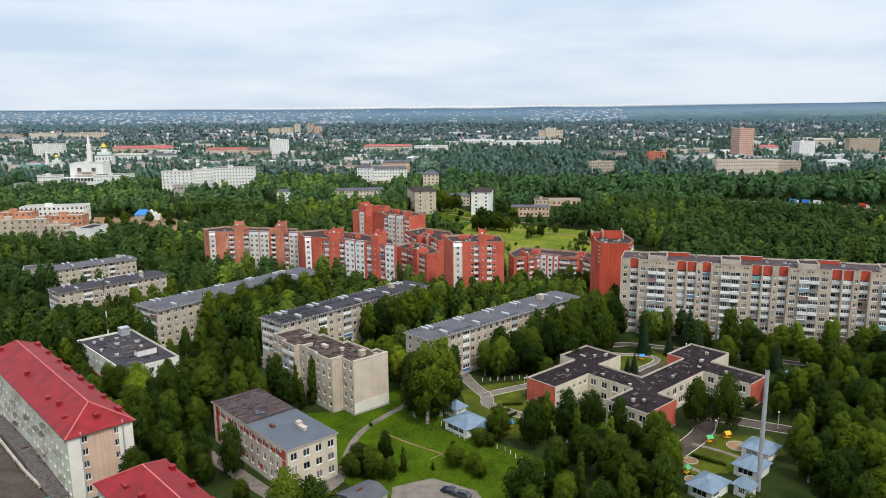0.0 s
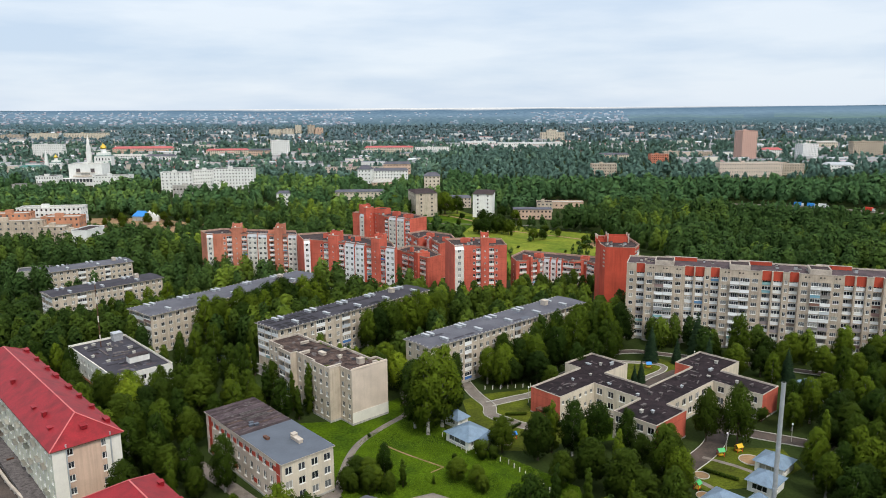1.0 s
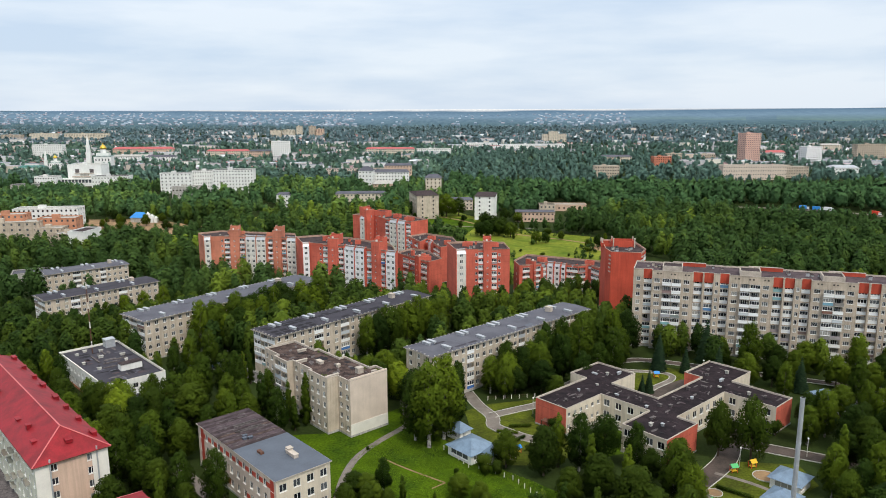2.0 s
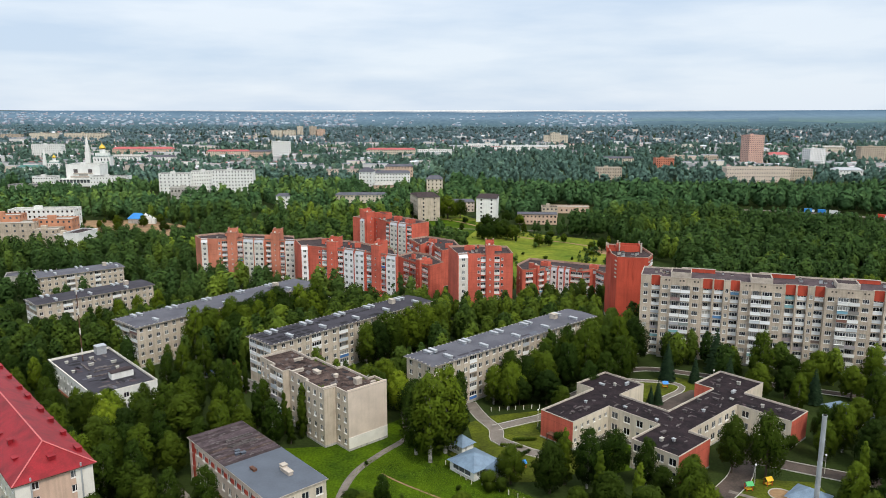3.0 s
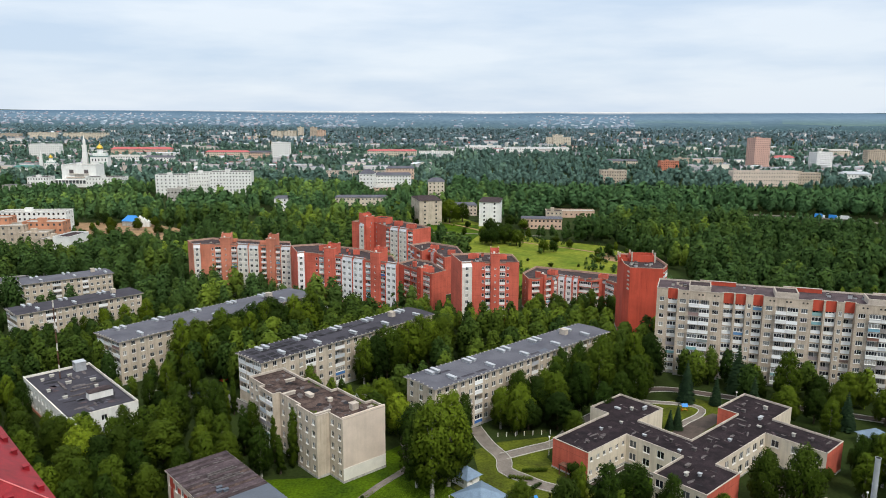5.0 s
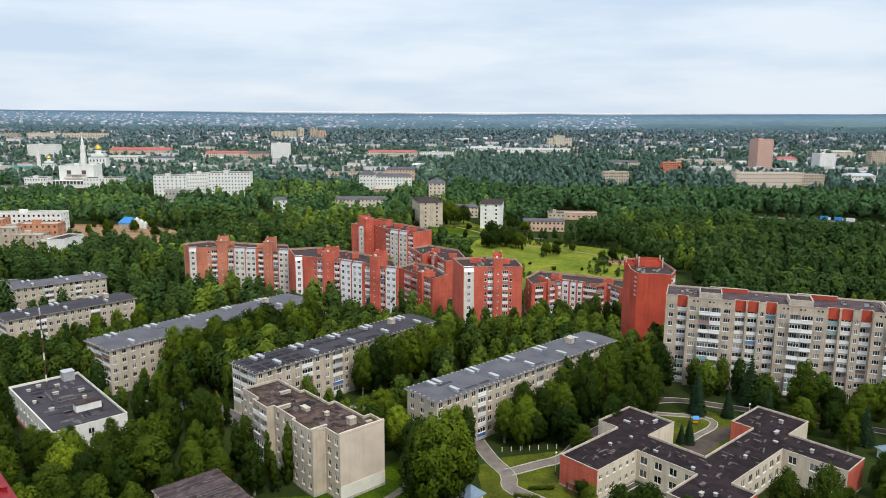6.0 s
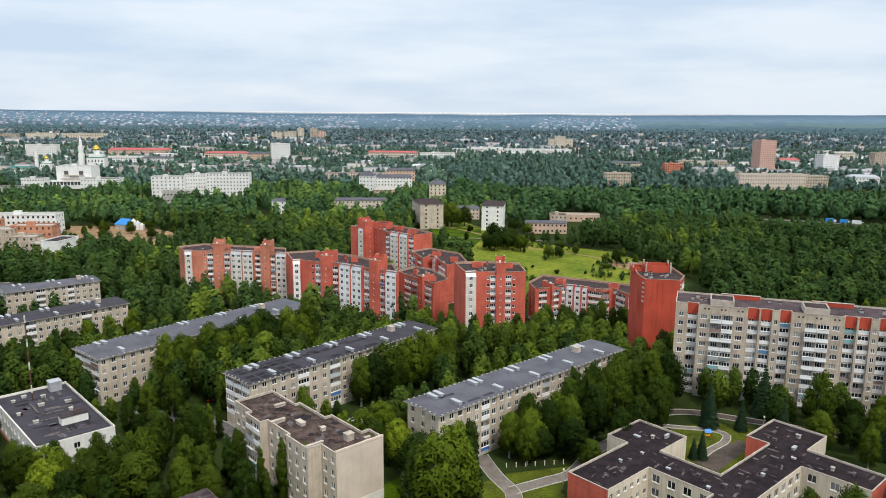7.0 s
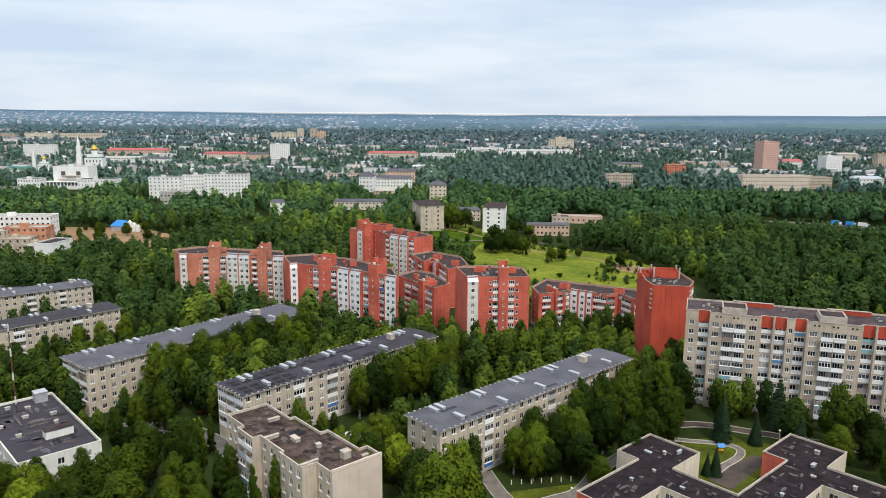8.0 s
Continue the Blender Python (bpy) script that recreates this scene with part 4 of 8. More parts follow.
# ---- kindergarten ----
def kindergarten():
    b = thing("kindergarten", "two-storey cream and red brick kindergarten with a black felt roof", "kindergarten", pose(30.9, 192.2, 0, 0, 0, 42))
    poly = [(0, 0), (15, 0), (15, -15), (3, -15), (3, -27.5), (17, -27.5), (17, -22), (41, -22), (41, -36.3), (50.5, -36.3), (50.5, -19.5), (61.5, -19.5),
            (61.5, -6.5), (47, -6.5), (47, -12), (24, -12), (24, 2.7), (35.4, 2.7), (35.4, 16), (22, 16), (22, 10.4), (0, 10.4)]
    n = len(poly)
    dress = {0: ("cream_plaster", 6), 1: ("cream_plaster", 4), 3: ("cream_plaster", 4), 4: ("red_brick", 0), 5: ("red_brick", 0), 6: ("cream_plaster", 7), 7: ("cream_plaster", 3), 8: ("red_brick", 0),
             12: ("cream_plaster", 0), 13: ("red_brick", 0), 14: ("cream_plaster", 6), 15: ("cream_plaster", 4), 16: ("cream_plaster", 0), 21: ("red_brick", 0), 19: ("cream_plaster", 0)}
    for i in range(n):
        m, k = dress.get(i, ("cream_plaster", 0))
        side(b, poly[i], poly[(i + 1) % n], 0.4, 2, 3.25, 7.4, m, "win" if k else "blank", k, 1.1 if i == 0 else 1.9, 1.1 if i == 0 else 1.8, 1.3 if i == 0 else 0.95)
    s = Shape()
    s.prism(inset(poly, -0.1), -0.6, 0.4)
    part("plinth", s, M["concrete"], b)
    flat_roof(b, poly, 7.4, "black_felt", "parapet", 0.35, 0.18)
    rng = random.Random(4)
    spots = [(5, 4), (9, 3), (13, 6), (20, 5), (18, -3), (20, -9), (17, -13), (20, -15), (22, -17), (8, -20), (10, -22), (12, -18), (27, -15), (31, -18), (36, -14), (41, -16), (44, -19), (27, 11), (29, 8), (32, 6), (50, -12), (54, -10), (56, -15), (45, -27), (46, -31), (49, -17)]
    for x, y in spots:
        roof_box(b, x, y, 7.05, rng.choice((0.6, 0.9, 1.6)), rng.choice((0.4, 0.6)), rng.uniform(0.3, 0.8), rng.choice(("concrete", "old_felt", "galvanised", "old_felt")), turn=rng.choice((0, 90)))
    for x, y in ((6, 5), (8, 4), (9.5, 5.5), (11, 4), (16, 5.5), (21, -2), (19, -6), (16.5, -16), (19, -18), (9, -19), (6.5, -22), (12, -24), (26, -17), (30, -14.5), (34, -17), (38, -19), (40, -14), (43, -17), (45, -14), (51, -10), (55, -13), (58, -9), (44, -25), (47, -30), (48, -34), (27, 8), (30, 12)):
        felt_patch(b, x, y, 7.05, rng.uniform(0.8, 3.4), rng.uniform(0.4, 1.3), rng.choice((0, 0, 90, 20)), rng)
    for k in range(210):
        x, y = rng.uniform(0.6, 61), rng.uniform(-36, 15.6)
        if all(inside_plan(poly, x + a, y + c) for a in (-1.4, 1.4) for c in (-0.9, 0.9)):
            o = felt_patch(b, x, y, 7.05 + 0.004 * (k % 3), rng.uniform(0.4, 2.6), rng.uniform(0.2, 0.9), rng.choice((0, 90, 12, 80)), rng)
            o.data.materials[0] = M[("brown_felt", "old_felt", "brown_felt", "tar_patch", "bitumen")[k % 5]]
    d = Shape()
    d.box(-1.9, 0.0, 4.6, 7.0, 2.5, 2.7)
    d.box(-1.8, -1.6, 4.7, 4.9, -0.3, 2.5)
    d.box(-1.8, -1.6, 6.7, 6.9, -0.3, 2.5)
    part("porch", d, M["rust"], b, "small dark entrance porch")
    return b


kindergarten()


# ---- five-storey slab blocks with low-pitched felt roofs ----
def slab_block(origin, turn, length, width, z, roof_mat, label, loggias, seed, storeys=5, wallm="beige_brick", far=False, end="loggia"):
    b = thing("apartment_block", label, "apartment building", pose(*origin, z, 0, 0, turn), "five-storey flats")
    sh, rng = 2.75, random.Random(seed)
    z1 = 0.7 + sh * storeys
    # the long side, split where loggia stacks stand
    x = 0
    for a, e in list(loggias) + [(length, length)]:
        if a > x:
            side(b, (x, 0), (a, 0), 0.7, storeys, sh, z1, wallm, "win", max(1, round((a - x) / 2.9)), 1.35, 1.4, 0.85, rng=rng, far=far)
        if e > a:
            side(b, (a, 0), (e, 0), 0.7, storeys, sh, z1, wallm, "loggia", 1 if e - a < 5 else 2, rng=rng, far=far)
        x = e
    side(b, (length, 0), (length, width), 0.7, storeys, sh, z1, wallm, "win", 2, 1.2, 1.4, rng=rng, far=far)
    side(b, (length, width), (0, width), 0.7, storeys, sh, z1, wallm, "blank")
    side(b, (0, width), (0, 0), 0.7, storeys, sh, z1, wallm, end, 3, 1.35, 1.4, 0.85, first=1 if end == "loggia" else 0, rng=rng, far=far)
    s = Shape()
    s.prism(inset([(0, 0), (length, 0), (length, width), (0, width)], -0.1), -4, 0.7)
    part("plinth", s, M["concrete"], b)
    r = Shape()
    o, h = 0.7, 0.28
    m = width / 2
    r.face([(-o, -o, z1 + 0.2), (length + o, -o, z1 + 0.2), (length + o, m, z1 + 0.2 + h), (-o, m, z1 + 0.2 + h)])
    r.face([(-o, m, z1 + 0.2 + h), (length + o, m, z1 + 0.2 + h), (length + o, width + o, z1 + 0.2), (-o, width + o, z1 + 0.2)])
    part("roof", r, M[roof_mat], b)
    e = Shape()
    for x0, x1, y0, y1 in ((-o, length + o, -o, 0.0), (-o, length + o, width, width + o), (-o, 0.0, 0.0, width), (length, length + o, 0.0, width)):
        e.box(x0, x1, y0, y1, z1, z1 + 0.19)
    e.face([(-o, -o, z1 + 0.19), (-o, m, z1 + 0.17 + h), (-o, width + o, z1 + 0.19)])
    e.face([(length + o, -o, z1 + 0.19), (length + o, width + o, z1 + 0.19), (length + o, m, z1 + 0.17 + h)])
    part("eave", e, M["parapet"], b)
    # pale gutter blocks along the eaves
    k = Shape()
    k.box(-0.16, 0.16, -0.22, 0.22, 0, 0.16)
    km = k.mesh("gutter_block", [M["concrete"]])
    for i in range(0 if far else int(length / 1.7)):
        for y, t in ((-0.5, 0), (width + 0.5, 0)):
            part("gutter_block", km, None, b, at=pose(0.8 + i * 1.7, y, z1 + 0.2, 0, 0, t))
    for i in range(int(width / 1.7)):
        part("gutter_block", km, None, b, at=pose(-0.5, 0.8 + i * 1.7, z1 + 0.24 + h * (1 - abs(0.8 + i * 1.7 - m) / (m + o)), 0, 0, 90))
    # tarred squares and odd patches on the felt
    def on_roof(px, py):
        return z1 + 0.2 + h * (1 - abs(py - m) / (m + o)) + 0.02
    if not far:
        spots = [(1.2 + 3.3 * i, 0.6 + 2.3 * j, 2.5, 1.7) for i in range(5) for j in range(2)] + [(1.2 + 3.3 * i, 6.4 + 2.3 * j, 2.5, 1.7) for i in range(5) for j in range(2)] + [(19 + 3.3 * i, 6.6, 2.5, 1.8) for i in range(5)] if roof_mat == "dark_felt" else []
        for k in range(9):
            spots.append((rng.uniform(4, length - 8), rng.choice((0.8, m + 0.8, m + 2.4)), rng.uniform(1, 5), rng.uniform(0.6, 1.6)))
        for k, (px, py, pw, pd) in enumerate(spots):
            f = Shape()
            f.face([(px, py, on_roof(px, py)), (px + pw, py, on_roof(px, py)), (px + pw, py + pd, on_roof(px, py + pd)), (px, py + pd, on_roof(px, py + pd))])
            part("roof_patch", f, M["tar_patch" if roof_mat == "dark_felt" else ("dark_felt", "blue_felt")[k % 2]], b)
    # ventilation ducts across the roof
    x = 5.5
    while x < length - 3:
        for dx, y in ((0, width - 2.6), (2.2, width - 2.4), (2.6, 2.3)):
            dx += rng.uniform(-0.3, 0.3)
            roof_box(b, x + dx, y, z1 + 0.5, 0.85, 3.1, 0.5, "galvanised", "roof_duct", 2)
        x += 14.4 + rng.uniform(-1, 1)
    roof_box(b, length * 0.82, width * 0.62, z1 + 0.6, 1.6, 2.2, 1.4, "parapet", "roof_hatch")
    return b


slab_block((-4.4, 212.7), 42.3, 73.5, 11.4, 0.0, "slate_felt", "five-storey beige flats under a smooth slate-grey felt roof", ((14, 17.2), (37, 40.2), (60, 63.2)), 11, end="win")
slab_block((-53.6, 232.0), 47.0, 69.0, 12.0, -0.2, "dark_felt", "five-storey beige flats under a dark, patched felt roof with pale ducts", ((15, 19), (26, 30), (48, 52)), 12)
slab_block((-103.4, 254.0), 50.5, 78.0, 15.0, -1.6, "slate_felt", "five-storey beige flats under a long blue-grey felt roof", ((18, 22), (34, 38), (56, 60)), 13)
slab_block((-196.0, 362.0), 40.0, 39.0, 13.0, -10.0, "slate_felt", "five-storey cream flats with painted balconies among trees", ((12, 16), (25, 28)), 14, far=True)
slab_block((-165.0, 304.0), 46.0, 48.0, 13.0, -7.6, "dark_felt", "five-storey grey flats with rusty roof hatches among trees", ((10, 14), (30, 34)), 15, far=True)


# ---- long nine-storey panel block ----
def panel_block():
    b = thing("apartment_tower_block", "long nine-storey grey panel block with white balconies and red brick insets", "apartment building", pose(66.2, 265.8, 0, 0, 0, -19.0))
    sh, n, z0 = 2.8, 9, 0.9
    top, low = 28.4, 26.6
    rng = random.Random(9)
    # along the front: width, set forward, dress
    seg = [(3.4, 0.0, "win1"), (3.0, -0.9, "inset")]
    for _ in range(4):
        seg += [(13.2, 0.9, "bay"), (0.5, 0.5, "fin"), (3.0, -0.5, "inset"), (0.5, 0.5, "fin"), (3.0, -0.5, "inset"), (2.1, 0.3, "pier"), (2.9, -1.0, "inset")]
    x, front = 0.0, []
    for w, f, _ in seg:
        front += [(x, -f), (x + w, -f)]
        x += w
    depth = 14.0
    poly = front + [(x, depth), (0, depth)]
    k = 0
    for w, f, style in seg:
        p, q = poly[2 * k], poly[2 * k + 1]
        if style == "bay":
            a, e = (p[0] + 3.4, p[1]), (p[0] + 9.8, p[1])
            side(b, p, a, z0, n, sh, top, "grey_panel", "win", 1, 1.9, 1.4, rng=rng, bars=2)
            side(b, e, q, z0, n, sh, top, "grey_panel", "win", 1, 1.9, 1.4, rng=rng, bars=2)
            wall(b, a, e, z0, top, [M["grey_panel"], M["concrete"]], [(0.2, 3.1, z0 + i * sh + 0.2, z0 + i * sh + 2.4, 0.8, True) for i in range(n)] + [(3.4, 6.2, z0 + i * sh + 0.2, z0 + i * sh + 2.4, 0.8, True) for i in range(n)])
            for i in range(n):
                for s0 in (0.1, 3.25):
                    z = z0 + i * sh + 0.1
                    s = Shape()
                    s.box(0, 3.05, -1.0, 0.0, -0.12, 0.06)
                    o = part("balcony", s, M["concrete"], b, at=wall_frame(a, e) @ pose(s0, 0, z))
                    loggia_front(o, pose(0, -0.95, 0.06), 3.05, rng.random() < 0.55)
                    window(b, wall_frame(a, e) @ pose(s0 + 0.5, 0.72, z + 0.6), 1.9, 1.6, 2)
            # attic vents
            for v in range(3):
                for dx in (0, 1.1):
                    o = Shape()
                    o.box(0, 0.5, -0.02, 0.1, 0, 0.5)
                    part("attic_vent", o, M["tyre"], b, at=pose(p[0] + 1.6 + v * 4.6 + dx, p[1], z0 + n * sh + 1.0))
            # lift house
            open_house(b, p[0] + 6.6, p[1] + 5.4, top - 0.45, 6.6, 7.4, 1.9, "parapet", "lift_house", 0, "pale lift house with a sunken dark roof", 0.35)
        elif style == "inset":
            side(b, p, q, z0, n - 0, sh, low - 1.6, "grey_panel", "loggia", 1, rng=rng)
            s = Shape()
            s.box(0, q[0] - p[0], -0.02, 0.3, low - 1.6, top)
            part("brick_panel", s, M["deep_red_brick"], b, "red brick attic panel", at=pose(p[0], p[1], 0))
        elif style == "fin":
            side(b, p, q, z0, n, sh, top, "grey_panel")
        elif style == "win1":
            side(b, p, q, z0, n, sh, top, "grey_panel", "win", 1, 1.4, 1.4, rng=rng)
        else:
            side(b, p, q, z0, n, sh, top, "grey_panel", "win", 1, 1.0, 1.4, rng=rng)
        if 2 * k + 2 < len(front):
            side(b, q, poly[2 * k + 2], z0, n, sh, top, "grey_panel")
        k += 1
    m = len(front)
    for i in (m - 1, m, m + 1):
        side(b, poly[i], poly[(i + 1) % len(poly)], z0, n, sh, top, "grey_panel")
    s = Shape()
    s.prism(inset(poly, -0.05), -4, z0)
    part("plinth", s, M["concrete"], b)
    flat_roof(b, poly, top, "brown_felt", "parapet", 0.4, 0.16)
    for i in range(5):
        s = Shape()
        s.box(-5.0, 6.0, -0.25, 0.25, -0.3, 1.35)
        s.box(-5.1, 6.1, -0.35, 0.35, 1.35, 1.5, 1)
        part("roof_wall", s, [M["deep_red_brick"], M["parapet"]], b, "low red brick wall on the roof", at=pose(18 + i * 25.2, 11.5, top - 0.45))
    for i in range(26):
        roof_box(b, rng.uniform(3, 108), rng.uniform(5.5, 10.5), top - 0.45, rng.uniform(0.4, 1.2), rng.uniform(0.4, 0.9), rng.uniform(0.4, 1.3), rng.choice(("parapet", "concrete", "galvanised")), "roof_vent", 3, rng.uniform(0, 40))
    return b


panel_block()


# ---- red brick flats: outline and the dress of every side ----
def red_block(poly, base, top, storeys, dress, label, huts=(), wallm="red_brick", panelm="white_panel"):
    """poly in the plan, counter-clockwise; dress: for each side a row of (share, style)."""
    cx, cy = poly[0]
    b = thing("apartment_block", label, "apartment building", pose(cx, cy, base), "red brick flats")
    loc = [(x - cx, y - cy) for x, y in poly]
    n = len(loc)
    sh = (top - base - 2.0) / storeys
    h1 = top - base
    rng = random.Random(round(cx * 7 + cy))
    for i in range(n):
        p, q = Vector(loc[i]), Vector(loc[(i + 1) % n])
        row = dress.get(i, [(1, "blank")])
        tot, t = sum(r[0] for r in row), 0
        for share, style in row:
            a, e = p.lerp(q, t / tot), p.lerp(q, (t + share) / tot)
            t += share
            w = (e - a).length
            if style in ("white", "stair"):
                d = (e - a).normalized()
                out = 0.8 if style == "white" else 1.1
                nn = Vector((d.y, -d.x)) * out
                a2, e2 = a + nn, e + nn
            if style == "white":
                side(b, a2, e2, 0.8, storeys, sh, h1 - 1.9, panelm, "win", max(1, round(w / 3.0)), 1.4, 1.45, rng=rng, far=True)
                side(b, a, a2, 0.8, storeys, sh, h1 - 1.9, wallm)
                side(b, e2, e, 0.8, storeys, sh, h1 - 1.9, wallm)
                s = Shape()
                s.face([(-0.1, -0.15, h1 - 1.9), (w + 0.1, -0.15, h1 - 1.9), (w + 0.1, 1.5, h1 + 0.2), (-0.1, 1.5, h1 + 0.2)])
                s.face([(-0.1, -0.15, h1 - 1.9), (-0.1, 1.5, h1 + 0.2), (-0.1, 1.5, h1 - 1.9)])
                s.face([(w + 0.1, -0.15, h1 - 1.9), (w + 0.1, 1.5, h1 - 1.9), (w + 0.1, 1.5, h1 + 0.2)])
                s.box(-0.1, w + 0.1, 1.5, 1.7, h1 - 0.4, h1 + 0.25)
                part("sloped_cap", s, M["galvanised"], b, "sloped grey sheet cap", at=wall_frame(a2, e2))
                for xs in (-0.35, w + 0.05):
                    f = Shape()
                    f.box(xs, xs + 0.3, -0.14, 1.6, 0.2, h1 - 0.5)
                    f.box(xs, xs + 0.3, 0.7, 1.6, h1 - 0.5, h1 + 0.45)
                    part("pilaster", f, M[wallm], b, at=wall_frame(a2, e2))
            elif style == "loggia":
                side(b, a, e, 0.8, storeys, sh, h1 - 0.6, wallm, "loggia", max(1, round(w / 4.5)), rng=rng, far=True)
            elif style == "stair":
                up = 3.0 + 0.9 * rng.random() if storeys > 6 else 1.6
                side(b, a2, e2, 0.8, storeys, sh, h1 + up, wallm, "small", 1, rng=rng, far=True)
                side(b, a, a2, 0.8, storeys, sh, h1 + up, wallm)
                side(b, e2, e, 0.8, storeys, sh, h1 + up, wallm)
                # the stair head: three brick walls round a sunken roof
                rear = h1 + up + (1.9 if storeys > 6 else 0.5)
                pieces = [("head_wall", x0, x0 + 0.35, y0, y1, h1 - 0.9, zt, wallm) for x0 in (0.0, w - 0.35) for y0, y1, zt in ((out, 2.6, h1 + up), (2.6, 4.0, rear - 0.7), (4.0, 6.4, rear))]
                pieces += [("head_wall", 0.35, w - 0.35, 6.05, 6.4, h1 - 0.9, rear - 0.5, wallm), ("head_wall", 0.35, w - 0.35, 3.4, 3.7, h1 + up - 1.7, rear - 0.9, wallm),
                           ("head_roof", 0.35, w - 0.35, 0.05, 6.05, h1 - 0.9, h1 + up - 1.7, "bitumen"), ("roof_vent", w * 0.3, w * 0.3 + 0.7, 1.6, 2.3, h1 + up - 1.7, h1 + up + 0.6, "whitewash")]
                for pn, *dims, pm in pieces:
                    s = Shape()
                    s.box(*dims)
                    part(pn, s, M[pm], b, at=wall_frame(a2, e2))
                c = Shape()
                c.box(-0.1, w + 0.1, -0.1, 0.3, h1 + up, h1 + up + 0.14)
                c.box(-0.1, 0.4, 0.31, 2.6, h1 + up, h1 + up + 0.14)
                c.box(w - 0.4, w + 0.1, 0.31, 2.6, h1 + up, h1 + up + 0.14)
                for x0 in (-0.06, w - 0.4):
                    c.box(x0, x0 + 0.46, 3.95, 6.45, rear, rear + 0.14)
                part("coping", c, M["brick_cap"], b, at=wall_frame(a2, e2))
                # the white porch of the entrance
                p2 = Shape()
                p2.box(0.4, w - 0.4, -1.6, 0.0, -0.4, 3.4)
                p2.box(w * 0.35, w * 0.65, -1.66, -1.58, 0.0, 2.4, 1)
                part("porch", p2, [M["white_wall"], M["glass"]], b, "white entrance porch", at=wall_frame(a2, e2))
            elif style == "col":
                side(b, a, e, 0.8, storeys, sh, h1, wallm, "win", 1, 1.0, 1.2, rng=rng, bars=0, far=True)
            else:
                side(b, a, e, 0.8, storeys, sh, h1, wallm)
    s = Shape()
    s.prism(inset(loc, -0.06), -4, 0.8)
    part("plinth", s, M["concrete"], b)
    flat_roof(b, loc, h1, "bitumen", "brick_cap", 0.8, 0.2)
    mid = Vector((sum(p[0] for p in loc) / n, sum(p[1] for p in loc) / n))
    for k in range(9):
        p = Vector(loc[k % n]).lerp(mid, rng.uniform(0.35, 0.9))
        roof_box(b, p.x, p.y, h1 - 0.8, rng.uniform(0.5, 1.4), rng.uniform(0.5, 1.0), rng.uniform(0.6, 1.5), rng.choice(("concrete", wallm, "galvanised")), "roof_vent", 3, rng.uniform(0, 60))
    for x, y, w, d, h in huts:
        open_house(b, x - cx, y - cy, h1 - 0.8, w, d, h + 0.3, wallm, "roof_house", rng.uniform(-40, 10), "open-topped brick roof house", 0.5)
    return b


FRONT9 = [(5, "blank"), (2.4, "col"), (3.2, "loggia"), (5, "stair"), (3.6, "loggia")]
TAIL9 = [(5.6, "white"), (0.5, "blank"), (5.2, "white"), (0.8, "blank"), (3.4, "loggia"), (4.4, "stair"), (3.2, "loggia"), (5.0, "white")]
red_block([(-78.3, 391), (-71.6, 372.6), (-68.6, 373.4), (-49.5, 366), (-23.3, 349), (-26.5, 366), (-45, 384), (-66, 396)], -9.0, 18.2, 9,
          {0: [(2.6, "blank"), (1, "blank")], 1: [(1, "white")], 2: FRONT9, 3: TAIL9}, "nine-storey red brick and white flats with stepped roof houses", ((-60, 383, 5, 4, 2.0), (-44, 374, 3, 3, 1.6)))
red_block([(-136.3, 410), (-129.3, 398.5), (-126.2, 399.2), (-107.5, 400.5), (-79.4, 395), (-82.5, 408), (-106, 413), (-126, 418)], -10.0, 17.0, 9,
          {0: [(1, "blank")], 1: [(1, "white")], 2: FRONT9, 3: TAIL9}, "nine-storey orange-red brick and white flats behind trees", ((-112, 408, 4, 3, 1.8), (-95, 404, 4, 3, 1.6)), "orange_brick", "pale_panel")
red_block([(0.4, 349.5), (4.6, 330.6), (8.7, 331.8), (28.4, 332.2), (27.0, 349), (14, 352)], -5.0, 22.6, 9,
          {0: [(1, "blank")], 1: [(1, "white")], 2: [(4.4, "blank"), (1.6, "col"), (2.6, "loggia"), (3.8, "stair"), (2.8, "loggia"), (2.0, "col"), (4.0, "blank")]}, "nine-storey bright red brick tower flats with white loggias", ((10, 344, 4, 3, 1.6), (22, 343, 4, 3, 1.4)), "red_brick", "pale_panel")
red_block([(-59.2, 476), (-50.5, 469), (-46, 474), (-37.2, 459), (-20.8, 446), (-10.8, 455), (-22, 470), (-48, 492)], -10.0, 17.4, 9,
          {0: [(2, "blank"), (1.2, "white")], 1: [(1, "stair")], 2: [(1, "col"), (1, "blank")], 3: [(1, "loggia"), (1.6, "white"), (1.6, "white"), (1, "loggia")], 4: [(1, "blank")]}, "nine-storey red brick flats with a stepped roofline", ((-40, 474, 9, 7, 3.4), (-30, 466, 4, 4, 2.2), (-22, 456, 5, 4, 1.8)), "red_brick", "pale_panel")
red_block([(-25.6, 387), (-24.4, 384.6), (-8.4, 362.8), (-1.8, 371), (-10, 392), (-18, 398)], -8.5, 10.4, 6,
          {1: [(3.2, "blank"), (4.6, "loggia"), (0.6, "blank"), (4.6, "loggia"), (0.8, "blank"), (3.0, "stair"), (4.6, "loggia"), (1.2, "blank")]}, "six-storey red brick flats with white loggias", ((-17, 383, 1.6, 1.4, 2.2), (-9, 371, 3.4, 2.6, 1.6)))
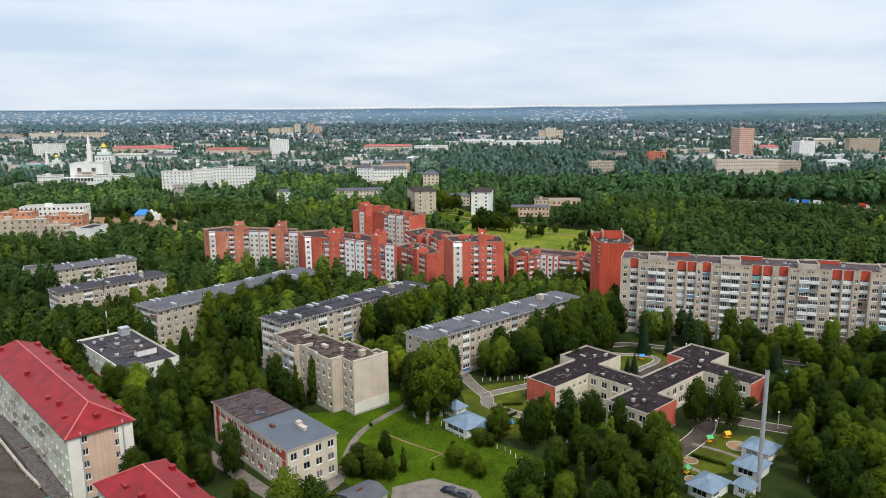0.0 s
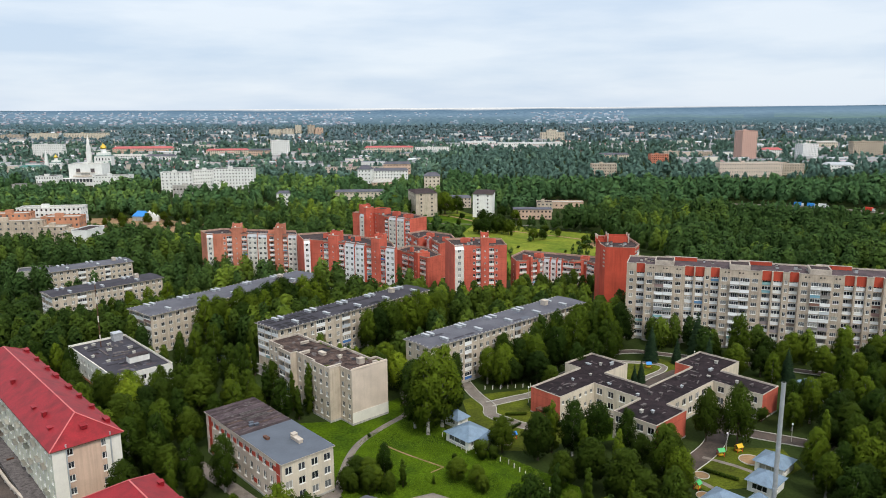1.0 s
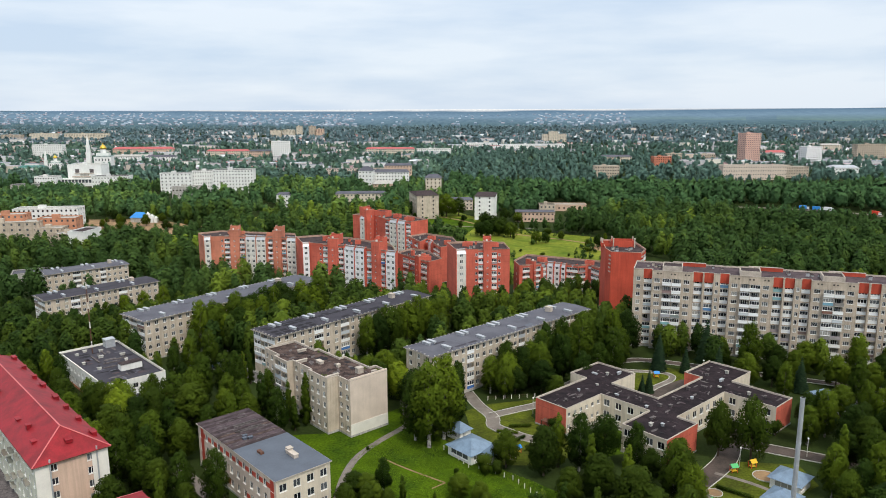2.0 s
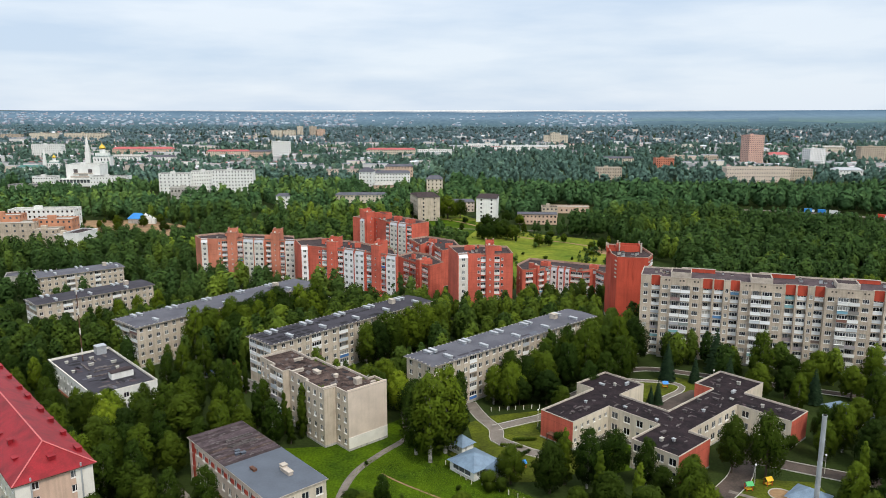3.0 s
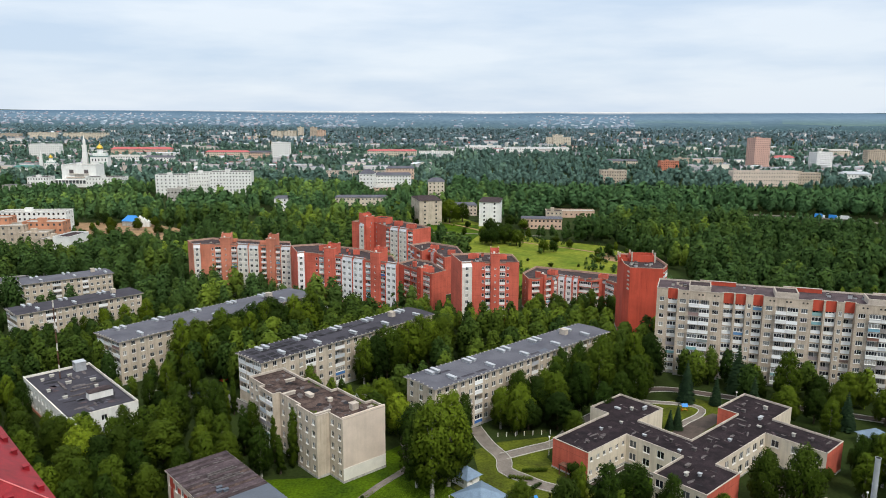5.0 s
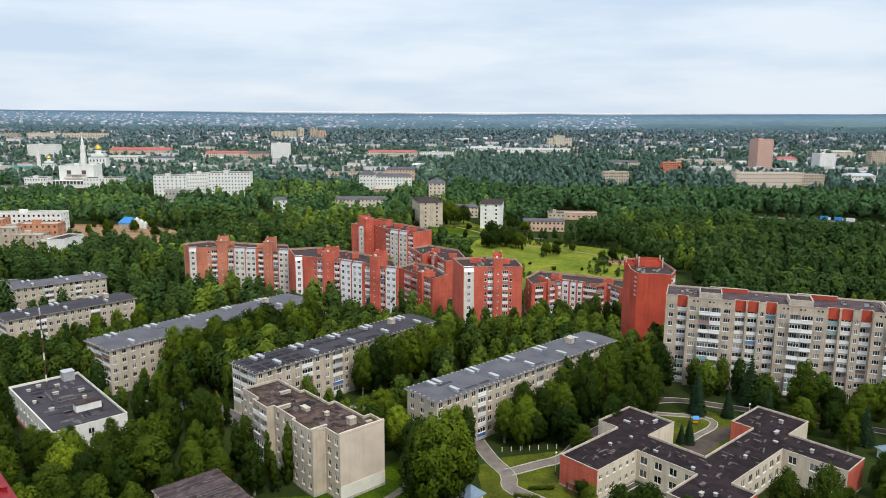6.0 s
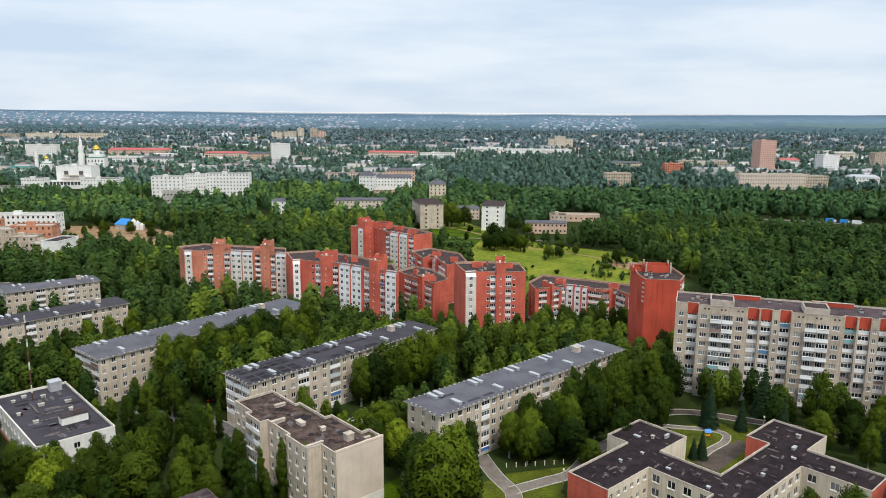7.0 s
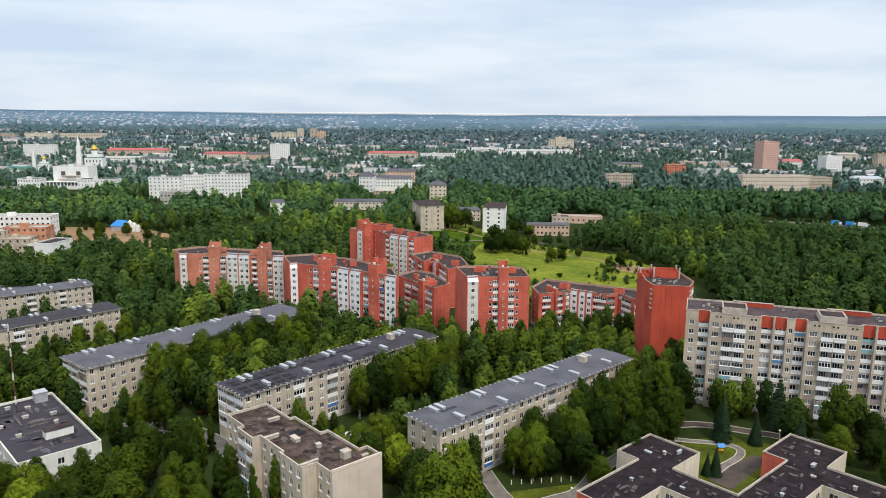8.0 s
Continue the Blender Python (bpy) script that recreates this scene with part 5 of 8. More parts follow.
red_block([(-21.7, 436.6), (-14.6, 417.9), (-10.6, 427), (-2.5, 401.1), (7.4, 410.7), (4, 432), (-12, 446)], -10.0, 10.4, 6,
          {0: [(4.5, "loggia"), (2.5, "blank"), (4, "loggia"), (2, "blank")], 2: [(3, "blank"), (4.5, "white"), (2, "blank"), (4.5, "loggia"), (4.5, "loggia"), (2, "blank")], 3: [(1, "blank")]}, "six-storey red brick flats stepping down behind the others", ((-8, 428, 4, 3, 1.8), (1, 414, 4, 3, 1.8)))
red_block([(33.8, 369), (35.3, 357), (42, 359), (50, 364.5), (56, 361), (63.5, 356.5), (69, 359), (73.2, 349.2), (77, 347.2), (86, 362), (62, 374), (42, 384)], -6.0, 9.8, 5,
          {0: [(1, "col")], 1: [(1.6, "blank"), (4, "loggia"), (1.4, "blank")], 2: [(1.2, "stair"), (4, "loggia"), (1.6, "blank"), (3, "loggia")], 3: [(1, "white"), (1, "white")], 4: [(0.4, "white"), (1, "loggia")], 5: [(1, "loggia"), (0.4, "blank")], 6: [(0.3, "blank"), (1, "loggia"), (0.3, "blank")], 7: [(1, "loggia")]}, "five-storey red and white flats with stepped bays", ((48, 370, 4, 3, 1.6), (70, 362, 4, 3, 1.6)))
tower = red_block([(64.6, 304), (65.2, 296.8), (76.6, 294.9), (80.3, 302), (80, 322), (67, 324)], -1.5, 28.2, 9,
          {0: [(1, "blank")], 1: [(1, "blank")], 2: [(1, "loggia")]}, "nine-storey red brick gable tower with a blank wall", (), "deep_red_brick")
# its roof house with pale posts, and two ribs down the blank wall
h1 = 29.7
open_house(tower, 8.8, 9.5, h1 - 0.8, 9.0, 6.0, 2.6, "deep_red_brick", "roof_house", -9, "red brick roof house with a sunken roof", 1.2)
open_house(tower, 2.4, 11.5, h1 - 0.8, 4.0, 6.0, 1.4, "deep_red_brick", "roof_house", -9, "low brick wall on the roof", 1.2)
for x, y, h in ((0.6, 9.4, 3.0), (4.6, 6.8, 3.7), (13.0, 5.4, 3.7), (5.2, 12.6, 3.4), (13.7, 11.4, 3.4), (0.9, 13.6, 2.6)):
    s = Shape()
    s.box(-0.24, 0.24, -0.24, 0.24, 0, h)
    s.box(-0.34, 0.34, -0.34, 0.34, h, h + 0.16)
    part("roof_post", s, M["parapet"], tower, "pale rendered roof post", pose(x, y, h1 - 0.8, 0, 0, -9))
for x in (4.3, 6.1):
    s = Shape()
    s.box(x, x + 0.55, -0.14, 0.02, h1 - 8.5, h1 - 0.9)
    part("brick_rib", s, M["deep_red_brick"], tower, at=wall_frame((0.6, -7.2), (12.0, -9.1)))
for k in range(5):
    for a, e, u in (((12.0, -9.1), (15.7, -2.0), 0.1), ((0.0, 0.0), (0.6, -7.2), 5.2)):
        s = Shape()
        s.box(u, u + 1.6, -0.35, 0.0, 0, 0.5)
        part("pale_corbel", s, M["parapet"], tower, at=wall_frame(a, e) @ pose(0, 0, h1 - 2.0 - k * 1.6))


# ---- flats with red metal hip roofs ----
def hip_block(at, length, width, eave, rise, label, cols, balconies=True):
    b = thing("apartment_block", label, "apartment building", at, "flats with red metal roofs")
    sh, n = 2.95, 5 if eave > 14 else 4
    poly = [(0, 0), (width, 0), (width, length), (0, length)]
    side(b, poly[0], poly[1], 0.6, n, sh, eave, "pink_plaster", "win", 2, 1.3, 1.5, rng=random.Random(3))
    side(b, poly[1], poly[2], 0.6, n, sh, eave, "whitewash", "win", cols, 1.3, 1.5)
    side(b, poly[2], poly[3], 0.6, n, sh, eave, "pink_plaster")
    side(b, poly[3], poly[0], 0.6, n, sh, eave, "pale_green_plaster", "win", cols, 1.3, 1.5)
    s = Shape()
    s.prism(inset(poly, -0.1), -0.6, 0.6)
    part("plinth", s, M["concrete"], b)
    for x0, x1 in ((-0.02, 2.6), (width - 3.2, width + 0.02)):
        s = Shape()
        s.box(x0, x1, -0.06, 0.02, 0.6, eave - 0.05)
        part("pilaster", s, M["whitewash"], b, "whitewashed corner pilaster")
    for x in (2.7, width - 2.2):
        s = Shape()
        s.tube([(x, -0.3, 0.4, 0.16), (x, -0.3, eave + 0.9, 0.16)], 8)
        part("flue_pipe", s, M["galvanised"], b, "grey flue pipe on the gable")
    o = 0.6
    r = Shape()
    a, c = [(-o, -o), (width + o, -o), (width + o, length + o), (-o, length + o)], width / 2
    e, t = eave + 0.15, eave + rise
    f0, f1 = (c, c * 0.95, t), (c, length - c * 0.95, t)
    r.face([(*a[0], e), (*a[1], e), f0])
    r.face([(*a[1], e), (*a[2], e), f1, f0])
    r.face([(*a[2], e), (*a[3], e), f1])
    r.face([(*a[3], e), (*a[0], e), f0, f1])
    part("roof", r, M["red_roof"], b)
    u = Shape()
    u.prism(a, eave - 0.05, eave + 0.14)
    part("eave", u, M["rust"], b)
    for p0, p1 in ((f0, f1), ((*a[0], e), f0), ((*a[1], e), f0), ((*a[2], e), f1), ((*a[3], e), f1)):
        p0, p1 = Vector(p0), Vector(p1)
        d = p1 - p0
        s = Shape()
        s.box(-0.13, 0.13, 0, d.length, 0.0, 0.09)
        part("ridge_cap", s, surface_pink, b, "pale red ridge strip", at=Matrix.Translation(p0) @ d.to_track_quat("Y", "Z").to_matrix().to_4x4())
    # chimneys along both slopes and roof hatches
    rng = random.Random(5)
    for i in range(max(2, int(length / 9))):
        y = 5.5 + i * 9.2
        for x in (width - 0.9, 3.0 if i % 3 == 1 else None):
            if x is None or y > length - 3:
                continue
            zr = eave + rise * (1 - abs(x - c) / (c + o))
            roof_box(b, x, y + rng.uniform(-1, 1), zr, 0.9, rng.choice((1.2, 2.4)), 0.9, "red_roof", "chimney")
    for x, y, ww, d in ((c + 0.4, 3.2, 1.2, 2.2), (2.2, 8.5, 0.9, 1.6), (2.6, 22.5, 0.8, 2.0)):
        zr = eave + min(rise * (1 - abs(x - c) / (c + o)), rise * (y + o) / (c * 0.95 + o))
        if y < length - 4:
            roof_box(b, x, y, zr, ww, d, 0.35, "red_roof", "roof_hatch")
    if balconies:
        for k in range(1, n):
            for i in range(int(length / 6.6)):
                y = length - 4.0 - i * 6.6 + (1.3 if (i + k) % 2 else -0.6)
                if rng.random() < 0.3:
                    continue
                s = Shape()
                s.box(-0.85, 0, -0.9, 0.9, 0, 0.13)
                o2 = part("balcony", s, M["concrete"], b, at=pose(0, y, 0.5 + k * sh))
                p = Shape()
                p.box(-0.85, -0.8, -0.9, 0.9, 0.13, 0.95)
                p.box(-0.8, 0, -0.9, -0.85, 0.13, 0.95)
                p.box(-0.8, 0, 0.85, 0.9, 0.13, 0.95)
                part("balustrade", p, M["balcony_paint"], o2)
    return b


surface_pink = surface("ridge_paint", (0.62, 0.16, 0.16), 0.5, 0.1, 0.8, 5, 0.05)
hip_block(pose(-81.3, 146.3, 0, 0, 0, 43.0), 75.0, 13.8, 15.2, 4.6, "five-storey cream flats with a worn red metal hip roof", 22)
hip_block(pose(-47.5, 109.5, 0, 0, 0, 43.0), 30.5, 13.4, 12.6, 4.2, "lower cream flats with a bright red metal hip roof", 9, False)


# ---- low white flat-roofed building with a striped mast ----
def service_block():
    b = thing("service_building", "two-storey white building with a dark flat roof and roof huts", "building", pose(-97.0, 209.0, 0, 0, 0, 43))
    poly = [(0, 0), (17.6, 0), (17.6, 40.0), (-0.6, 40.0)]
    side(b, poly[0], poly[1], 0.4, 2, 3.3, 7.5, "white_wall", "win", 3, 1.5, 1.5)
    side(b, poly[1], poly[2], 0.4, 2, 3.3, 7.5, "white_wall", "win", 9, 1.5, 1.5)
    side(b, poly[2], poly[3], 0.4, 2, 3.3, 7.5, "white_wall")
    side(b, poly[3], poly[0], 0.4, 2, 3.3, 7.5, "white_wall", "win", 12, 1.5, 1.5)
    s = Shape()
    s.prism(inset(poly, -0.1), -3, 0.4)
    part("plinth", s, M["orange_brick"], b)
    flat_roof(b, poly, 7.5, "dark_felt", "whitewash", 0.5)
    roof_box(b, 11.4, 11.2, 7.0, 6.2, 2.8, 1.9, "white_wall", "roof_house", 3)
    roof_box(b, 14.0, 37.0, 7.0, 3.0, 3.0, 2.6, "galvanised", "roof_house", 2)
    for k, (x, y) in enumerate(((3, 34), (6, 36), (8, 27), (13, 19), (4, 16), (14, 25), (2, 24), (10, 33))):
        roof_box(b, x, y, 7.0, 0.8 + 0.3 * (k % 3), 0.7, 0.6, "concrete")
    for x, y, w, d in ((5, 18, 5, 0.5), (2, 24, 0.5, 8), (8, 20, 4, 0.4), (6, 30, 0.5, 6), (3, 14, 4, 0.4)):
        roof_box(b, x + 4, y + 2, 7.0, w, d, 0.3, "old_felt", "roof_batten", False)
    prng = random.Random(14)
    for k in range(60):
        x, y = prng.uniform(2.5, 15), prng.uniform(3, 37)
        o = felt_patch(b, x, y, 7.004 + 0.004 * (k % 4), prng.uniform(1.0, 5.0), prng.uniform(0.5, 2.6), prng.choice((0, 90)) + prng.uniform(-6, 6), prng)
        o.data.materials[0] = M[prng.choice(("tar_patch", "slate_felt", "brown_felt", "old_felt", "dark_felt"))]
    km = Shape()
    km.box(-0.3, 0.3, -0.12, 0.12, 0, 0.22)
    kmesh = km.mesh("edge_block", [M["concrete"]])
    for k in range(34):
        part("edge_block", kmesh, None, b, at=pose(17.2, 1.0 + k * 1.14, 7.63))
    return b


service_block()
mast = thing("radio_mast", "thin red and white lattice mast on a roof", "mast", pose(-114.1, 238.3, 6.9, 0, 0, 20))
for i in range(11):
    s = Shape()
    z0 = i * 2.15
    for dx, dy in ((-0.12, -0.12), (0.12, -0.12), (0.0, 0.14)):
        s.box(dx - 0.05, dx + 0.05, dy - 0.05, dy + 0.05, z0, z0 + 2.15)
    for j in range(4):
        s.box(-0.12, 0.12, -0.14, -0.10, z0 + j * 0.54, z0 + j * 0.54 + 0.04)
        s.box(-0.02, 0.02, -0.12, 0.14, z0 + j * 0.54 + 0.2, z0 + j * 0.54 + 0.24)
    part("mast_section", s, M["whitewash"] if i % 3 == 1 else M["rust"], mast)

# ---- tall flue ----
flue = thing("chimney_stack", "tall slender pale grey steel chimney", "chimney", pose(69.6, 149.0, 0))
for i in range(6):
    s = Shape()
    r = 0.50 - 0.012 * i
    s.tube([(0, 0, -0.5 if i == 0 else i * 4.72, r), (0, 0, (i + 1) * 4.72, r - 0.01)], 16)
    s.tube([(0, 0, (i + 1) * 4.72 - 0.12, r + 0.05), (0, 0, (i + 1) * 4.72, r + 0.05)], 16)
    part("flue_section", s, M["galvanised"], flue)
s = Shape()
s.tube([(0, 0, 28.2, 0.36), (0, 0, 28.36, 0.36)], 16)
part("flue_mouth", s, M["tyre"], flue)


# ---- play pavilions with blue hip roofs ----
def pavilion(x, y, turn, w, d, label):
    b = thing("pavilion", label, "pavilion", pose(x, y, land(x, y), 0, 0, turn), "blue-roofed pavilions")
    wall(b, (0, 0), (w, 0), -0.3, 2.6, [M["white_wall"]], [(1.0, w * 0.45, 0.9, 2.1, 0.15, False)])
    window(b, pose(1.0, 0.08, 0.9), w * 0.45 - 1.0, 1.2, 2)
    wall(b, (w, d), (0, d), -0.3, 2.6, [M["white_wall"]])
    wall(b, (0, d), (0, 0), -0.3, 2.6, [M["white_wall"]], [(1.0, d - 1.2, 0.8, 2.2, 0.15, False)])
    window(b, pose(0, d, 0, 0, 0, -90) @ pose(1.0, 0.08, 0.8), d - 2.2, 1.4, 2)
    wall(b, (w, 0), (w, d), -0.3, 2.6, [M["white_wall"], M["concrete"]], [(0.8, d - 0.8, 0.1, 2.2, 1.4, True)])
    o, h = 0.6, 2.0
    r = Shape()
    q = [(-o, -o, 2.55), (w + o, -o, 2.55), (w + o, d + o, 2.55), (-o, d + o, 2.55)]
    m = min(w, d) / 2
    t0, t1 = ((m, d / 2, 2.55 + h), (w - m, d / 2, 2.55 + h)) if w > d else ((w / 2, m, 2.55 + h), (w / 2, d - m, 2.55 + h))
    if w > d:
        fs = [(q[0], q[1], t1, t0), (q[1], q[2], t1), (q[2], q[3], t0, t1), (q[3], q[0], t0)]
    else:
        fs = [(q[0], q[1], t0), (q[1], q[2], t1, t0), (q[2], q[3], t1), (q[3], q[0], t0, t1)]
    for f in fs:
        r.face(f)
    r.face([q[3], q[2], q[1], q[0]])
    part("roof", r, M["blue_roof"], b, "pale blue sheet roof")
    return b


pavilion(5.6, 176.0, 42, 8.2, 8.2, "white play pavilion with a pale blue hip roof")
pavilion(3.2, 188.6, 42, 3.8, 5.0, "small white shed with a pale blue roof")
pavilion(10.4, 176.0, 42, 4.0, 2.3, "small porch hut with a pale blue roof")
pavilion(77.0, 161.0, 44, 6.6, 6.4, "open play pavilion with a pale blue hip roof")
pavilion(71.0, 152.6, 44, 6.4, 5.6, "white play pavilion with a blue-grey hip roof and porch")
pavilion(57.3, 143.8, 42, 7.4, 5.6, "open play pavilion with a blue-grey hip roof")
pavilion(66.0, 145.0, 42, 3.0, 3.6, "low porch hut with a blue-grey roof")
pavilion(105.3, 214.8, -72, 10.5, 5.5, "white pavilion with a bright blue hip roof under trees")
pavilion(122.0, 196.0, 20, 6.0, 5.0, "half-hidden shed with a pale blue roof")


# ---- garage roofs at the near edge ----
pipe = thing("heating_pipe", "pale lagged heating pipe on low posts in the yard", "pipe", pose(0, 0, 0))
run = [Vector((-117.0, 178.0, 1.1)), Vector((-99.6, 159.6, 1.1)), Vector((-91.6, 152.0, 1.1))]
for a, e in zip(run, run[1:]):
    s = Shape()
    d = e - a
    s.box(-0.28, 0.28, 0, d.length, -0.28, 0.28)
    part("pipe_run", s, M["parapet"], pipe, at=Matrix.Translation(a) @ d.to_track_quat("Y", "Z").to_matrix().to_4x4())
    for k in range(4):
        p = a.lerp(e, (k + 0.5) / 4)
        s = Shape()
        s.box(p.x - 0.15, p.x + 0.15, p.y - 0.15, p.y + 0.15, -0.2, 0.82)
        part("post", s, M["concrete"], pipe)


def shed(x, y, turn, w, d, h, roof, label):
    b = thing("shed", label, "shed", pose(x, y, land(x, y), 0, 0, turn))
    s = Shape()
    s.box(0, w, 0, d, -0.4, h)
    part("wall", s, M["concrete"], b)
    r = Shape()
    r.face([(-0.4, -0.4, h + 0.05), (w + 0.4, -0.4, h + 0.05), (w + 0.4, d / 2, h + 1.1), (-0.4, d / 2, h + 1.1)])
    r.face([(-0.4, d / 2, h + 1.1), (w + 0.4, d / 2, h + 1.1), (w + 0.4, d + 0.4, h + 0.05), (-0.4, d + 0.4, h + 0.05)])
    r.face([(-0.4, -0.4, h + 0.05), (-0.4, d / 2, h + 1.1), (-0.4, d + 0.4, h + 0.05)])
    r.face([(w + 0.4, -0.4, h + 0.05), (w + 0.4, d + 0.4, h + 0.05), (w + 0.4, d / 2, h + 1.1)])
    part("roof", r, M[roof], b)
    v = Shape()
    v.box(w * 0.3, w * 0.3 + 1.6, d / 2 - 0.2, d / 2 + 0.2, h + 0.8, h + 1.4)
    part("ridge_vent", v, M["rust"], b)
    return b


shed(-18.5, 139.0, 42, 8.0, 7.0, 3.0, "slate_felt", "grey garage with a shallow grey roof")
shed(-85.5, 136.5, 43, 4.8, 6.0, 2.6, "green_roof", "shed with a dark green metal roof in the yard")
shed(-85.8, 146.4, 43, 2.9, 58.0, 1.2, "old_felt", "long low grey store with a felt roof beside the flats")
shed(-146, 378, 20, 12.0, 9.0, 4.6, "bitumen", "low grey house with a dark roof among trees")


# ---- parked cars ----
def car(x, y, turn, paint, label):
    c = thing("car", label, "car", pose(x, y, land(x, y) + 0.1, 0, 0, turn))
    s = Shape()
    prof = [(-2.15, 0.35), (2.15, 0.35), (2.2, 0.62), (2.0, 0.82), (0.95, 0.95), (-1.9, 0.98), (-2.2, 0.8)]
    n = len(prof)
    for y0, y1 in ((-0.85, 0.85),):
        k = len(s.v)
        s.v.extend([(px, y0, pz) for px, pz in prof] + [(px, y1, pz) for px, pz in prof])
        for i in range(n):
            j = (i + 1) % n
            s.f.append((k + i, k + j, k + n + j, k + n + i))
            s.m.append(0)
        s.f += [tuple(k + i for i in reversed(range(n))), tuple(k + n + i for i in range(n))]
        s.m += [0, 0]
    s.face([(-1.2, -0.62, 1.45), (0.3, -0.62, 1.45), (0.3, 0.62, 1.45), (-1.2, 0.62, 1.45)])
    part("body", s, M[paint], c)
    g = Shape()
    lo = [(-1.75, -0.8, 0.97), (1.0, -0.8, 0.94), (1.0, 0.8, 0.94), (-1.75, 0.8, 0.97)]
    hi = [(-1.2, -0.62, 1.44), (0.3, -0.62, 1.44), (0.3, 0.62, 1.44), (-1.2, 0.62, 1.44)]
    for i in range(4):
        j = (i + 1) % 4
        g.face([lo[i], lo[j], hi[j], hi[i]])
    part("windows", g, M["glass"], c)
    for wx in (-1.35, 1.35):
        for wy in (-0.85, 0.7):
            t = Shape()
            ring = [(0.33 * math.cos(a * math.pi / 6), 0.33 * math.sin(a * math.pi / 6)) for a in range(12)]
            t.prism(ring, 0, 0.18)
            t.face([(px, py, 0) for px, py in reversed(ring)])
            part("wheel", t, M["tyre"], c, at=pose(wx, wy, 0.33, -90) @ Matrix.Translation((0, 0, -0.02)))
    return c


for x, y, a, p, l in ((1.2, 149.2, 150, "car_navy", "dark navy parked car on the concrete yard"), (3.6, 147.6, 148, "car_grey", "dark grey parked car on the concrete yard"), (-0.6, 143.5, 150, "car_navy", "dark parked car on the concrete yard"),
                      (-76.0, 245.2, 8, "car_blue", "blue parked car on the drive beside trees"), (-71.6, 257.5, 50, "play_red", "red parked car under trees"), (-52, 227, -55, "car_white", "white parked car beside the flats"),
                      (-90, 391, 10, "car_white", "white parked car at the foot of red flats"), (-52, 362, -30, "car_grey", "grey parked car at the foot of red flats"), (-12, 341, -25, "play_red", "red parked car at the foot of red flats"), (-121, 266, 40, "car_grey", "grey parked car beside trees")):
    car(x, y, a, p, l)

def box_van(x, y, turn, paint, label, k=1.0):
    b = thing("box_van", label, "van", pose(x, y, land(x, y) + 0.1, 0, 0, turn) @ Matrix.Scale(k, 4))
    for n, dims in (("box", (-3.2, 2.0, -1.1, 1.1, 0.6, 2.9)), ("cab", (2.05, 3.6, -1.0, 1.0, 0.5, 2.1))):
        s = Shape()
        s.box(*dims)
        part(n, s, M[paint if n == "box" else "car_white"], b)
    s = Shape()
    s.face([(3.61, -0.9, 1.3), (3.61, 0.9, 1.3), (3.61, 0.9, 2.0), (3.61, -0.9, 2.0)])
    part("windscreen", s, M["glass"], b)
    for wx in (-2.0, 2.7):
        for wy in (-1.0, 0.8):
            t = Shape()
            t.prism([(0.42 * math.cos(a * math.pi / 6), 0.42 * math.sin(a * math.pi / 6)) for a in range(12)], 0, 0.2)
            part("wheel", t, M["tyre"], b, at=pose(wx, wy, 0.42, -90))


box_van(-27.5, 236.5, 50, "car_white", "white box van half hidden by trees")
for x, y, a, p, l in ((333, 688, -25, "play_blue", "lorry with a blue cover on the wood road"), (342, 681, -30, "play_blue", "lorry with a blue cover on the wood road"), (350, 676, -35, "car_white", "white lorry on the wood road"), (378, 650, -55, "play_red", "red lorry on the wood road")):
    box_van(x, y, a, p, l, 1.25)


# ---- play yard ----
def play_house(x, y, turn, paint, label):
    b = thing("playhouse", label, "playhouse", pose(x, y, land(x, y) + 0.05, 0, 0, turn), "play yard things")
    for px in (-0.7, 0.7):
        for py in (-0.5, 0.5):
            s = Shape()
            s.box(px - 0.05, px + 0.05, py - 0.05, py + 0.05, 0, 1.4)
            part("post", s, M["play_red"], b)
    s = Shape()
    s.face([(-0.9, -0.8, 1.35), (0.9, -0.8, 1.35), (0.9, 0, 2.1), (-0.9, 0, 2.1)])
    s.face([(-0.9, 0, 2.1), (0.9, 0, 2.1), (0.9, 0.8, 1.35), (-0.9, 0.8, 1.35)])
    part("roof", s, M[paint], b)
    s = Shape()
    s.box(-0.7, 0.7, -0.5, 0.5, 0.35, 0.45)
    part("bench", s, M["play_yellow"], b)


